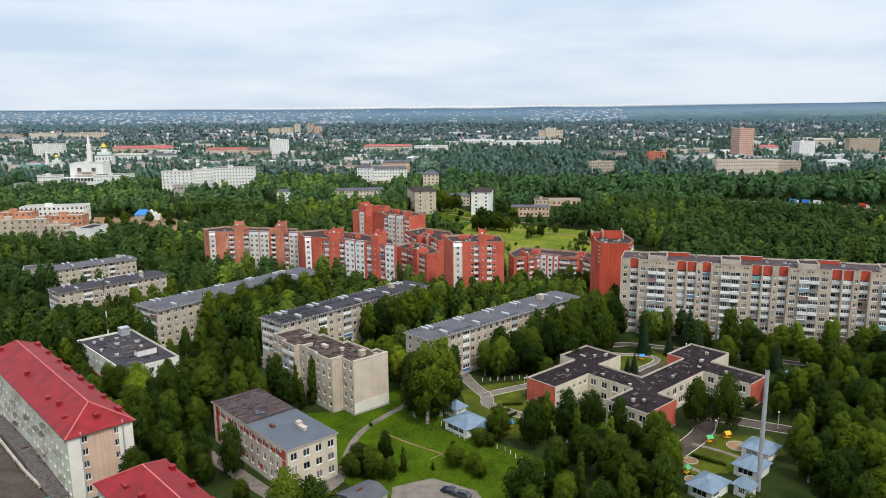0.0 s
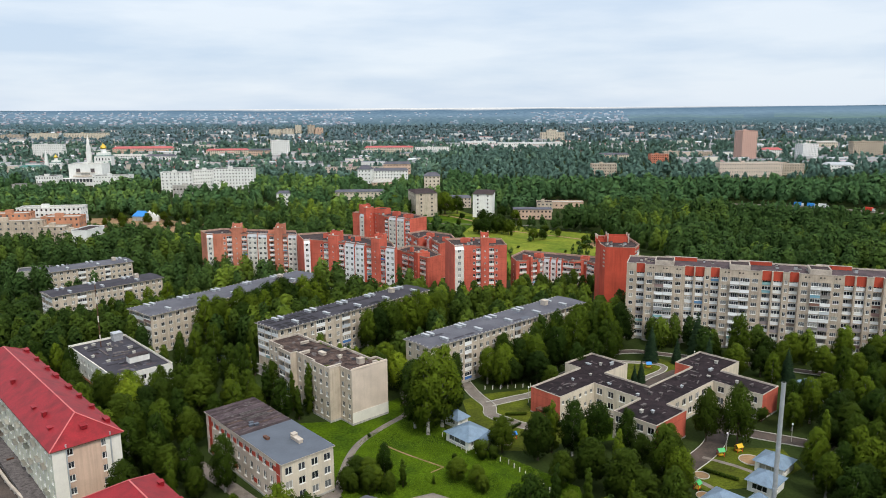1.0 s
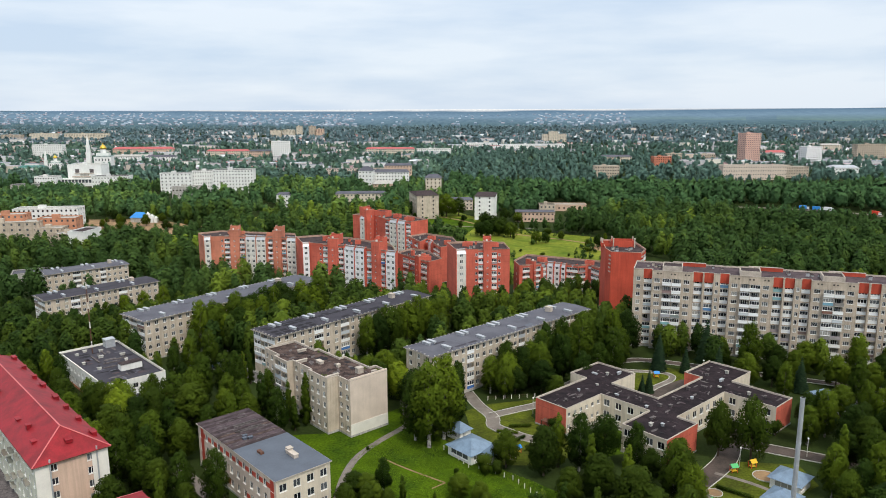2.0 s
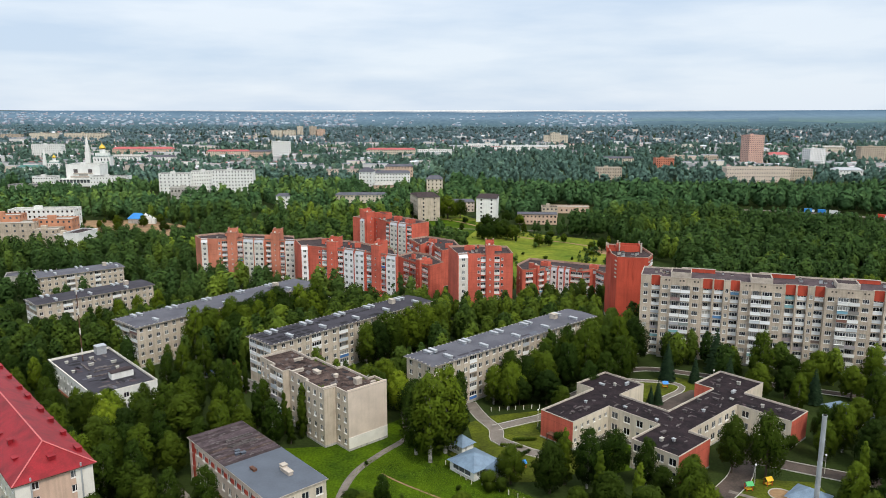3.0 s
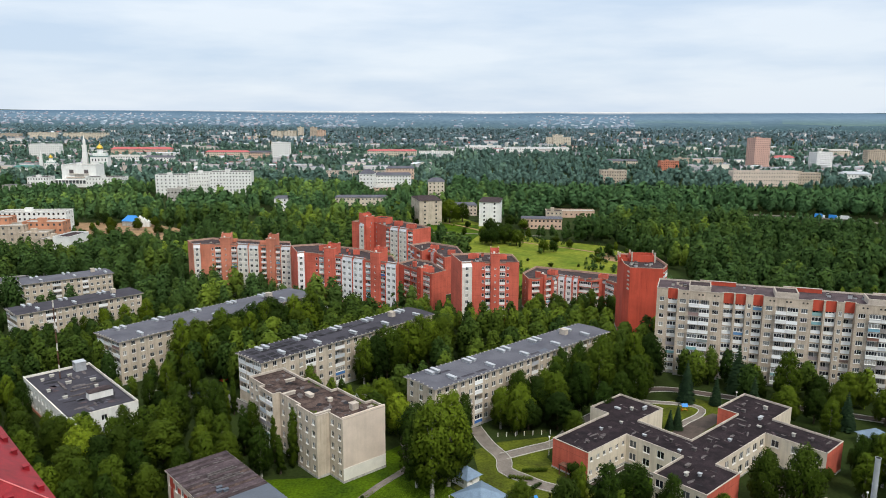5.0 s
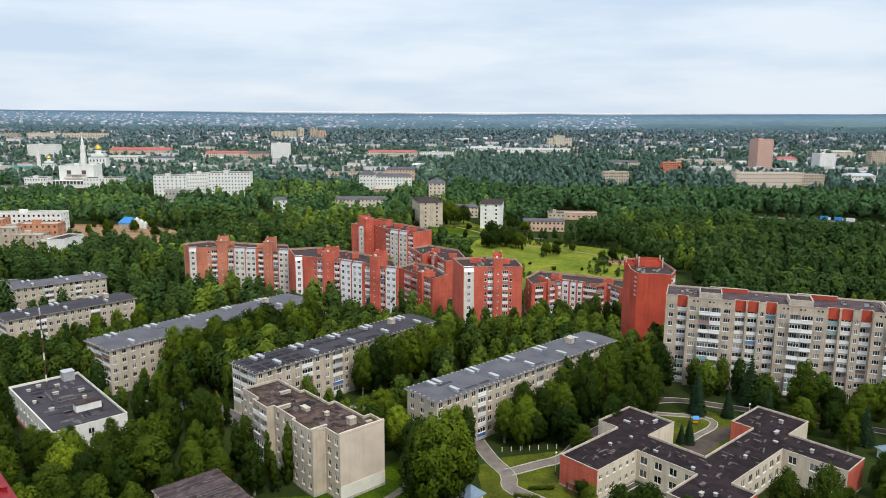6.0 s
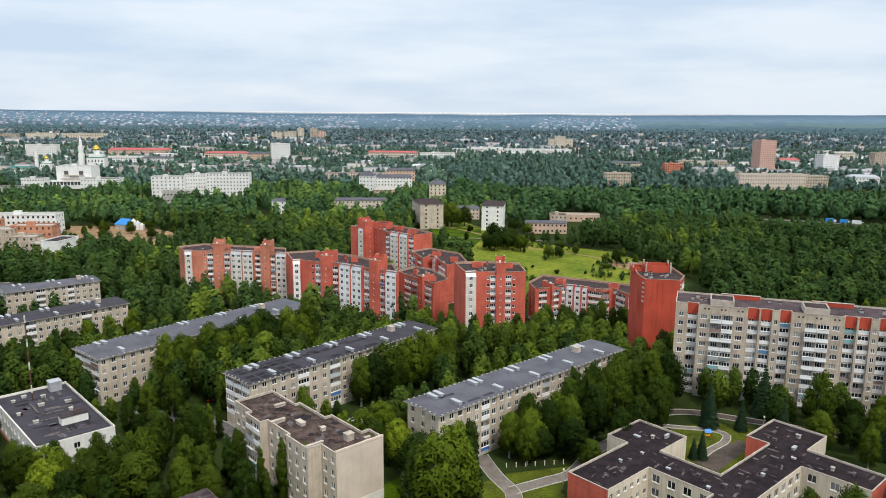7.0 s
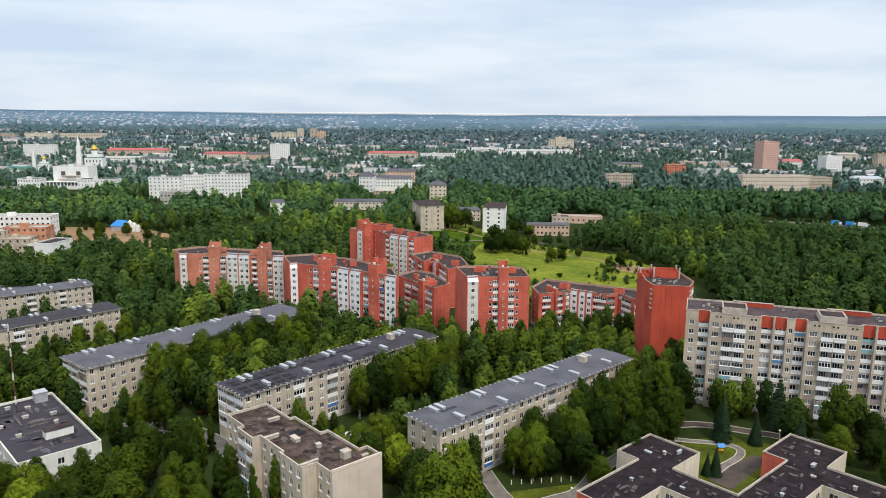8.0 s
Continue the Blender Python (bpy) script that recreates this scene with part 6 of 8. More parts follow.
play_house(72.5, 174.8, 20, "play_yellow", "small playhouse with a yellow roof")
play_house(56.2, 157.0, 50, "play_green", "small playhouse with a green roof")
play_house(67.2, 172.6, 10, "play_green", "small playhouse with a green roof")
play_house(17.4, 182.6, 30, "play_blue", "small playhouse with a blue roof")
play_house(66.5, 234.0, 0, "play_blue", "small playhouse with a blue roof in the court")
for x, y, r, mt, l in ((73.6, 170.3, 2.6, "sand", "round sand pit with pale rim"), (59.2, 163.0, 1.7, "sand", "round sand pit with pale rim"), (15.4, 180.4, 1.4, "sand", "round sand pit with pale rim"), (56.6, 154.0, 1.6, "sand", "round sand pit with pale rim")):
    p = thing("sand_pit", l, "sand pit", pose(x, y, land(x, y) + 0.06), "play yard things")
    ring = [(r * math.cos(a * math.pi / 8), r * math.sin(a * math.pi / 8)) for a in range(16)]
    s = Shape()
    s.prism(ring, 0, 0.08)
    part("sand", s, M[mt], p)
    k = Shape()
    for i in range(16):
        a, c = ring[i], ring[(i + 1) % 16]
        a2, c2 = (a[0] * 1.08, a[1] * 1.08), (c[0] * 1.08, c[1] * 1.08)
        k.face([(*a, 0.2), (*c, 0.2), (*c2, 0.2), (*a2, 0.2)][::-1])
        k.face([(*a2, 0), (*c2, 0), (*c2, 0.2), (*a2, 0.2)])
        k.face([(*a, 0.05), (*a, 0.2), (*c, 0.2), (*c, 0.05)])
    part("rim", k, M["kerb"], p)


def lamp_post(x, y):
    b = thing("street_lamp", "slim grey lamp post with a white head", "street lamp", pose(x, y, land(x, y)), "lamp posts")
    s = Shape()
    s.tube([(0, 0, -0.3, 0.09), (0, 0, 4.6, 0.06)], 8)
    part("post", s, M["concrete"], b)
    s = Shape()
    s.tube([(0, 0, 4.6, 0.12), (0, 0, 4.8, 0.26), (0, 0, 5.0, 0.2), (0, 0, 5.1, 0.05)], 10)
    part("head", s, M["pvc"], b)


for x, y in ((69.6, 175.2), (24, 206), (56, 222), (82, 236), (88, 180), (50, 238)):
    lamp_post(x, y)

# white-painted fence posts along the lawn
post = Shape()
post.box(-0.09, 0.09, -0.09, 0.09, -0.2, 1.2)
post_mesh = post.mesh("post", [M["whitewash"]])
for line in (((-0.9, 184.2), (5.0, 175.0), 6), ((7.4, 174.6), (15.0, 169.0), 5), ((15.0, 169.0), (23.0, 156.0), 8), ((12, 216), (26, 218), 7)):
    (x0, y0), (x1, y1), n = line
    f = thing("fence", "row of white-painted concrete fence posts with wires", "fence", pose(x0, y0, land(x0, y0)))
    for i in range(n):
        t = i / (n - 1)
        part("post", post_mesh, None, f, at=pose((x1 - x0) * t, (y1 - y0) * t, 0))
    for z in (0.5, 1.1):
        w = Shape()
        d = math.hypot(x1 - x0, y1 - y0)
        w.box(0, d, -0.01, 0.01, z, z + 0.015)
        part("wire", w, M["rust"], f, at=pose(0, 0, 0, 0, 0, math.degrees(math.atan2(y1 - y0, x1 - x0))))


# ---- trees ----
def clumps(rng, lobes, count, size, droop=0.0, slim=1.0, rough=0.34):
    """Leaf sprays over the skin and the inside of a set of lobes (x, y, z, rx, rz). Returns their corners and the way each corner's bough faces."""
    lob = np.array(lobes, float)
    wgt = lob[:, 3] * lob[:, 4]
    pick = rng.choice(len(lob), count, p=wgt / wgt.sum())
    L = lob[pick]
    mid = (lob[:, :3] * wgt[:, None]).sum(0) / wgt.sum()
    reach = np.abs(lob[:, :3] - mid).max(0) + lob[:, [3, 3, 4]].max(0)
    d = rng.normal(size=(count, 3))
    d[:, 2] = d[:, 2] * 0.9 + 0.2
    d /= np.linalg.norm(d, axis=1)[:, None]
    rad = np.where(rng.random(count) < 0.88, rng.uniform(1 - rough * 0.8, 1 + rough * 0.5, count), rng.uniform(0.35, 0.8, count))
    c = L[:, :3] + d * L[:, [3, 3, 4]] * rad[:, None]
    bough = d * np.array([0.62, 0.62, 0.5]) + (c - mid) / reach * 1.15
    bough[:, 2] -= 0.2
    bough += rng.normal(size=(count, 3)) * 0.07
    bough /= np.linalg.norm(bough, axis=1)[:, None] + 1e-9
    nrm = d * 0.5 + bough * 0.5 + rng.normal(size=(count, 3)) * rough
    nrm[:, 2] += 0.15 - droop
    nrm /= np.linalg.norm(nrm, axis=1)[:, None]
    up = rng.normal(size=(count, 3)) * 0.6 + np.array([0, 0, 1.0])
    t1 = np.cross(up, nrm)
    t1 /= np.linalg.norm(t1, axis=1)[:, None] + 1e-9
    t2 = np.cross(nrm, t1)
    s = size * rng.uniform(0.6, 1.35, count)[:, None]
    a = s * rng.uniform(0.8, 1.2, count)[:, None] / slim
    s = s * slim
    p0, p1 = c - t1 * a - t2 * s * 0.6, c + t1 * a - t2 * s * rng.uniform(0.4, 0.8, count)[:, None]
    p2 = c + t1 * a * rng.uniform(-0.5, 0.5, count)[:, None] + t2 * s * 1.1 - nrm * s * 0.3
    return np.stack([p0, p1, p2], 1).reshape(-1, 3), np.repeat(bough, 3, 0)


def leaf_mesh(name, pts, mat, bough=None, tone=None, k=3):
    """A mesh of loose leaf sprays with k corners each; bough: the way a corner's bough faces; tone: one value a corner."""
    n = len(pts) // k
    me = bpy.data.meshes.new(name)
    me.vertices.add(len(pts))
    me.vertices.foreach_set("co", np.ascontiguousarray(pts, dtype=np.float32).ravel())
    me.loops.add(k * n)
    me.loops.foreach_set("vertex_index", np.arange(k * n, dtype=np.int32))
    me.polygons.add(n)
    me.polygons.foreach_set("loop_start", np.arange(0, k * n, k, dtype=np.int32))
    me.materials.append(mat)
    if bough is not None:
        me.attributes.new("bough", "FLOAT_VECTOR", "POINT").data.foreach_set("vector", np.ascontiguousarray(bough, dtype=np.float32).ravel())
    if tone is not None:
        me.attributes.new("tone", "FLOAT", "POINT").data.foreach_set("value", np.ascontiguousarray(tone, dtype=np.float32))
    me.update(calc_edges=True)
    return me


def lobes_for(kind, rng):
    """The lobes of a crown, for a tree twelve metres high: boughs spread over the skin of the crown, round a full core."""
    out = []

    def shell(n, lo, hi, width, size, tall, jag):
        for i in range(n):
            f = (i + rng.random()) / n
            z = lo + (hi - lo) * f
            a = i * 2.4 + rng.uniform(-0.5, 0.5)
            r = width(f) * rng.uniform(1 - jag, 1 + jag * 0.5)
            k = rng.uniform(0.75, 1.25) * size * (0.55 + 0.45 * min(1, width(f) / width(0.4)))
            out.append((r * math.cos(a), r * math.sin(a), z, k, k * tall))

    if kind == "linden":
        shell(38, 2.2, 11.2, lambda f: 2.75 * (math.sin(math.pi * min(1, 0.16 + 0.84 * f))) ** 0.6 * (1 - 0.25 * f), 1.15, 0.9, 0.16)
        out += [(0, 0, 6.2, 2.1, 3.2), (0.2, -0.2, 9.6, 1.3, 1.6)]
    elif kind == "birch":
        shell(40, 1.6, 11.6, lambda f: 2.2 * (1.02 - f) ** 0.42 * min(1, 0.5 + 1.4 * f), 0.8, 1.35, 0.26)
        out += [(0, 0, 5.0, 1.3, 3.6), (0, 0, 9.4, 0.7, 1.8)]
    elif kind == "willow":
        shell(34, 2.0, 11.2, lambda f: 2.6 * (math.sin(math.pi * min(1, 0.2 + 0.8 * f))) ** 0.55, 1.15, 1.25, 0.16)
        out += [(0, 0, 6.4, 2.0, 3.6)]
    elif kind == "poplar":
        shell(26, 1.0, 11.6, lambda f: 0.95 * (1.03 - f) ** 0.5, 0.5, 1.6, 0.3)
        out += [(0, 0, 5.0, 0.75, 4.2)]
    elif kind == "bush":
        for i in range(14):
            a = i * 0.8
            r = rng.uniform(0.5, 2.9)
            out.append((r * math.cos(a), r * math.sin(a), rng.uniform(2.5, 8), rng.uniform(1.1, 2.0), rng.uniform(1.5, 2.8)))
    return out


def make_tree(kind, seed, leaf, bark, label, category="tree"):
    rng = np.random.default_rng(seed)
    t = thing(kind + ("_tree" if kind != "bush" else ""), label, category, pose(0, -400, -60), kind + " trees")
    s = Shape()
    if kind == "spruce":
        s.tube([(0, 0, -0.5, 0.2), (0, 0, 8, 0.1), (0, 0, 11.5, 0.03)], 6)
        pts, bough = [], []
        for k in range(16):
            h = 1.2 + 10.4 * k / 15
            R = 2.5 * (1 - (h - 0.6) / 11.6) ** 0.9 + 0.12
            n = max(5, int(R * 22))
            for i in range(n):
                a = 2 * math.pi * (i + rng.random()) / n
                r = R * rng.uniform(0.75, 1.1)
                d = np.array([math.cos(a), math.sin(a), 0])
                w = np.array([-math.sin(a), math.cos(a), 0]) * (0.18 + 0.10 * R)
                b0, b1 = d * r * 0.25 + [0, 0, h + 0.25], d * r + [0, 0, h - 0.28 * r + rng.uniform(-0.15, 0.15)]
                pts += [b0 - w * 0.5, b1 - w, b1 + w, b0 + w * 0.5]
                bough += [d + [0, 0, 0.7], d + [0, 0, 0.2], d + [0, 0, 0.2], d + [0, 0, 0.7]]
        pts, bough = np.array(pts), np.array(bough) / np.linalg.norm(bough, axis=1)[:, None]
    else:
        H = {"linden": 9.0, "birch": 11.0, "willow": 9.0, "poplar": 11.0, "bush": 4.0}[kind]
        s.tube([(0, 0, -0.6, 0.26), (0.06, 0.03, 2.5, 0.2), (0.0, 0.1, H * 0.6, 0.14), (0.05, 0, H, 0.03)], 7)
        lb = lobes_for(kind, rng)
        for x, y, z, rx, rz in lb[::2]:
            z0 = max(1.6, z * 0.55)
            d = Vector((x, y, z)) - Vector((0, 0, z0))
            k = len(s.v)
            q = Vector((-d.y, d.x, 0)).normalized() * 0.07 if d.xy.length > 0.05 else Vector((0.07, 0, 0))
            e = Vector((0, 0, z0)) + d
            s.v.extend([tuple(Vector((0, 0, z0)) + q), tuple(Vector((0, 0, z0)) - q), tuple(Vector((0, 0, z0 + 0.14))), tuple(e)])
            s.f += [(k, k + 1, k + 3), (k + 1, k + 2, k + 3), (k + 2, k, k + 3)]
            s.m += [0, 0, 0]
        cnt, size = {"linden": (7500, 0.175), "birch": (7500, 0.14), "willow": (7500, 0.165), "poplar": (4600, 0.135), "bush": (3000, 0.27)}[kind]
        pts, bough = clumps(rng, lb, cnt, size, 0.25 if kind in ("birch", "willow") else 0.0, 1.35 if kind in ("birch", "poplar") else 1.12)
        pts[:, 2] = np.maximum(pts[:, 2], 0.1)
    part("trunk", s, M[bark], t)
    part("crown", leaf_mesh("crown", pts, M[leaf], bough, k=4 if kind == "spruce" else 3), None, t)
    return t


KINDS = {
    "l": [make_tree("linden", 10 + i, "leaf_linden", "bark", "broad dark green leafy tree with a dense crown") for i in range(4)],
    "b": [make_tree("birch", 20 + i, "leaf_birch", "birch_bark", "tall green birch with a drooping crown") for i in range(4)],
    "w": [make_tree("willow", 30, "leaf_willow", "bark", "rounded yellow-green tree with a soft crown")],
    "v": [make_tree("willow", 40 + i, "leaf_birch", "bark", "large light green tree with a spreading crown") for i in range(2)],
    "p": [make_tree("poplar", 50 + i, "leaf_birch", "bark", "narrow upright dark green tree") for i in range(2)],
    "s": [make_tree("spruce", 60 + i, "leaf_spruce", "bark", "dark green spruce with layered boughs") for i in range(2)],
    "f": [make_tree("bush", 70 + i, "leaf_linden", "bark", "low dense green shrub", "shrub") for i in range(2)],
}
STOOD = []


def plant(kind, x, y, h, w, rng):
    m = pose(x, y, land(x, y), 0, 0, rng.uniform(0, 360)) @ Matrix.Diagonal((h / 12 * w, h / 12 * w, h / 12, 1))
    src = rng.choice(KINDS[kind])
    ob = copy_thing(src, m)
    STOOD.append((x, y, h * 0.22 * w))
    return ob


rng = random.Random(77)
SINGLE = {
    "b   ": ((30.1, 237.3, 15, 1.25), (37.6, 243.0, 17, 1.15), (45.5, 247.5, 18, 1.15), (51, 251.5, 14, 1.25), (13.0, 221.0, 12, 1.3), (18.6, 226.0, 15, 1.15), (3.2, 216.5, 12, 1.0)),
    "l    ": ((28.3, 220.8, 11, 1.4), (20.5, 220.5, 9, 1.4), (7, 158, 6, 1.3)),
    "v  ": ((1, 650, 21, 1.6), (12, 654, 17, 1.4), (50, 628, 11, 1.4), (60, 616, 9, 1.6), (-47, 688, 14, 1.3)),
    "b  ": ((36.2, 232.0, 15, 1.2), (43, 239, 18, 1.15), (47.5, 230.5, 13, 1.25), (53, 236, 16, 1.15), (58, 245, 13, 1.1), (28.5, 227, 14, 1.25), (41, 224.5, 12, 1.3), (70, 243.6, 9, 1.2), (-14.5, 164.5, 8, 1.1)),
    "l   ": ((-20.5, 160.5, 7, 1.5), (-17.6, 158.8, 7.5, 1.4), (-22.2, 157.2, 6, 1.4), (-15.6, 157.0, 6, 1.4), (31.5, 213.5, 9, 1.2), (2.5, 161.5, 6, 1.5), (-13.8, 166.5, 3, 1.5)),
    "w ": ((-84, 189.5, 15, 0.95), (-30.5, 222.5, 7, 1.3)),
    "v": ((-86.7, 195.5, 15, 1.1), (73.4, 178.2, 17, 0.85), (111.4, 183.2, 13, 1.3), (-74, 200, 15, 1.1)),
    "w": ((-14.3, 217.0, 12, 1.15), (33.3, 145.3, 5, 1.2)),
    "p": ((-38.2, 199.5, 15, 1.1), (-43.3, 201.6, 12, 1.0), (-9.8, 158.7, 7, 1.3), (-2.9, 159.8, 2.5, 1.6), (32.1, 242.9, 16, 1.3), (-40.5, 195.5, 10, 1.2)),
    "s": ((68.9, 240.2, 13, 1), (86.9, 248.1, 15, 1.1), (58.6, 221.4, 6, 1), (60.6, 221.3, 7.5, 1), (76.9, 238.0, 9, 1)),
    "f": ((8.6, 172.6, 6, 1.2), (11.5, 171.4, 5, 1.1), (28.2, 194.6, 5, 1.3), (-46.4, 174.0, 5, 1.2), (12, 184, 2.4, 1.4), (25.5, 186.5, 3.0, 1.5), (85.5, 191.8, 5.5, 1.3), (-20, 184, 1.6, 1.2), (2, 172, 2.0, 1.2)),
    "b": ((-70.3, 212.2, 16, 1.2), (-61.8, 216.6, 15, 1), (-49.6, 157.0, 14, 1.1), (-121.4, 216.9, 11, 1), (-98.6, 203.5, 12, 1.1), (-117, 224, 12, 1.0), (-124, 229, 12, 1.0), (-110, 209.5, 13, 1.0), (-91.0, 206.0, 11, 1.1), (-113.0, 214.5, 10, 1.0), (-84.5, 212.5, 10, 1.1), (-75.2, 179.4, 13, 1.1), (-47.7, 199.4, 6, 1.2), (-4.6, 185.6, 23, 1.15), (-1.0, 190.5, 23, 1.1), (-8.2, 189.5, 18, 1.1), (1.6, 196.5, 17, 1), (87.0, 164.5, 9, 1.3), (82.5, 152.5, 11, 1.3), (88, 157, 11, 1.3), (98, 191, 13, 1.2)),
    "b ": ((94.6, 194.5, 11, 1.2), (99.0, 216.5, 11, 1.2), (17.8, 229.1, 13, 1.1), (23.7, 227.2, 12, 1.1), (39.1, 237.9, 14, 1.1), (47.3, 255.0, 16, 1.1), (56.6, 254.0, 17, 1.1), (96.9, 237.1, 17, 1.1), (127.3, 230.9, 14, 1.1), (-91.6, 185.7, 9, 1.2)),
    "l": ((-76.2, 192.5, 14, 1), (-64.4, 177.8, 12, 1.1), (-62.7, 159.2, 11, 1.1), (-95.9, 199.4, 12, 1), (-106.2, 204.6, 12, 1.1), (-93.5, 199.5, 13, 1.0), (-55.0, 154.3, 8, 1.1), (-44.5, 146.0, 6, 1.1), (-52.0, 193.6, 12, 1), (-17.2, 155.5, 7, 1.1), (-20.6, 156.2, 5, 1), (-12.7, 155.2, 6, 1), (8.1, 155.7, 4.5, 1.3)),
    "l ": ((22.3, 171.1, 13, 1.1), (32.7, 159.2, 12, 1.2), (25.8, 157.0, 10, 1.1), (54.3, 171.5, 9.5, 1.0), (46.1, 167.4, 9, 1.1), (41.2, 146.3, 11, 1.3), (47.7, 147.5, 11, 1.1), (66.4, 180.6, 15, 0.88), (53.7, 166.5, 9, 1.1), (28.3, 188.0, 6, 1.2), (100.9, 177.4, 12, 1.2)),
    "l  ": ((86.7, 146.0, 12, 1.3), (99.4, 156.4, 13, 1.2), (93.6, 173.8, 10, 1.1), (27.8, 230.2, 11, 1.25), (34.7, 233.0, 11, 1.2), (62.1, 255.0, 17, 1), (89.8, 240.7, 10, 1), (113.7, 235.4, 12, 1.1), (147.6, 240.9, 14, 1.1), (106.0, 237.0, 10, 1.2), (118.3, 224.3, 11, 1.2), (132.4, 224.8, 11, 1.2), (-85.5, 185.6, 9, 1)),
    "b    ": ((-156.5, 309.5, 9, 1.2), (-144.5, 314.0, 11, 1.2), (-138.5, 318.0, 13, 1.1), (-132.0, 322.5, 14, 1.1), (-125.5, 328.0, 15, 1.1), (-86.0, 232.5, 11, 1.0), (-82.5, 237.5, 13, 1.1), (-77.5, 241.5, 14, 1.1)),
}
for kind, rows in SINGLE.items():
    for x, y, h, w in rows:
        plant(kind.strip(), x, y, h, w, rng)

def hedge(x0, y0, x1, y1, label):
    """A clipped hedge along a line."""
    g = np.random.default_rng(round(abs(x0 * 10)))
    d = math.hypot(x1 - x0, y1 - y0)
    n = max(2, int(d / 0.7))
    lb = [(d * (k + 0.5) / n, 0, 0.5, 0.5, 0.55) for k in range(n)]
    t = thing("hedge", label, "hedge", pose(x0, y0, land(x0, y0), 0, 0, math.degrees(math.atan2(y1 - y0, x1 - x0))), "clipped hedges")
    pts, bough = clumps(g, lb, 130 * n, 0.12)
    pts[:, 2] = np.maximum(pts[:, 2], 0.02)
    part("leaves", leaf_mesh("leaves", pts, M["leaf_birch"], bough), None, t)


hedge(14.0, 184.8, 20.0, 191.0, "clipped green hedge beside the slab walk")
hedge(13.0, 194.2, 18.5, 193.2, "clipped green hedge round a garden plot")
hedge(16.5, 197.2, 22.5, 197.6, "clipped green hedge in the loop bed")
hedge(60.4, 165.2, 66.8, 160.2, "clipped dark hedge across the play lawn")
hedge(-30.0, 145.0, -24.0, 149.5, "clipped low hedge beside the school path")

# footprints that stay free of trees: corner, turn, length, width
FOOT = ((-25, 191.2, 42, 12, 39), (-29, 191, 42, 6, 39), (-34.7, 149, 42, 13, 37), (-4.4, 212.7, 42.3, 73.5, 11.4), (-53.6, 232, 47, 69, 12), (-103.4, 254, 50.5, 78, 15), (-196, 362, 40, 39, 13), (-165, 304, 46, 48, 13),
        (66.2, 265.8, -19, 120, 15), (-81.3, 146.3, 43, 13.8, 75), (-47.5, 109.5, 43, 13.4, 31), (-97.0, 209.0, 43, 18, 40), (55.7, 164.7, 42, 63, 54),
        (-79, 391, -30, 66, 24), (-137, 410, -8, 62, 16), (0, 330, 2, 30, 22), (-60, 446, 0, 52, 46), (-27, 355, 0, 30, 44), (-22, 397, 0, 26, 44), (33, 347, 0, 54, 38), (62, 294, 0, 20, 32), (2, 173, 42, 24, 17), (2, 187, 42, 6, 7), (56, 142, 42, 14, 10), (70, 151, 42, 9, 9), (76, 160, 42, 10, 9), (105, 215, -72, 11, 7), (-20, 138, 42, 10, 9), (-100, 118, 43, 12, 12), (-30, 178, 42, 24, 14), (-1, 205, 42, 20, 5), (-112, 208, 42, 8, 14))


def inside(poly, x, y):
    c, n = False, len(poly)
    for i in range(n):
        (x0, y0), (x1, y1) = poly[i], poly[(i + 1) % n]
        if (y0 > y) != (y1 > y) and x < (x1 - x0) * (y - y0) / (y1 - y0) + x0:
            c = not c
    return c


def is_free(x, y, pad):
    for ox, oy, a, l, w in FOOT:
        c, s = math.cos(radians(a)), math.sin(radians(a))
        u, v = (x - ox) * c + (y - oy) * s, -(x - ox) * s + (y - oy) * c
        if -pad < u < l + pad and -pad < v < w + pad:
            return False
    for poly in OPEN:
        if inside(poly, x, y):
            return False
    for line, half in LINES:
        for p in line[::2]:
            if abs(p.x - x) < half + 1.4 and abs(p.y - y) < half + 1.4:
                return False
    return True


def in_view(x, y):
    """The wedge that the walk looks into, with a margin."""
    return abs(x + 2) < 0.62 * (y + 25) + 14


def height_for(x, y):
    """How tall the trees of a place are: lower in front of the facades that stand free."""
    if inside([(-125, 205), (-84, 203), (-62, 232), (-100, 250)], x, y):
        return 6, 9
    if inside([(-52, 228), (-14, 268), (-4, 262), (-20, 236), (-40, 214)], x, y):
        return 5, 9
    if inside([(-106, 252), (-88, 270), (-78, 262), (-96, 244)], x, y):
        return 5, 8
    if inside([(60, 238), (150, 205), (160, 232), (66, 264)], x, y):
        return 8, 13
    if inside([(-3, 204), (16, 204), (16, 224), (6, 222)], x, y):
        return 3, 5
    if inside([(-90, 262), (-40, 322), (-10, 300), (-60, 240)], x, y):
        return 13, 17
    if inside([(-10, 240), (30, 290), (60, 290), (10, 232)], x, y):
        return 11, 15
    if inside([(-206, 335), (-164, 384), (-146, 366), (-190, 316)], x, y) or inside([(-172, 290), (-128, 338), (-112, 322), (-158, 272)], x, y):
        return 8, 11
    if y > 300:
        return 9, 13
    return 10, 15


def tree_row(origin, turn, x0, x1, y, step, lo, hi, kinds):
    """A row of tall trees along the front of a block."""
    c, s = math.cos(radians(turn)), math.sin(radians(turn))
    u = x0
    while u < x1:
        v = y + rng.uniform(-1.6, 1.6)
        px, py = origin[0] + u * c - v * s, origin[1] + u * s + v * c
        plant(rng.choice(kinds), px, py, rng.uniform(lo, hi), rng.uniform(0.95, 1.2), rng)
        u += step * rng.uniform(0.8, 1.2)


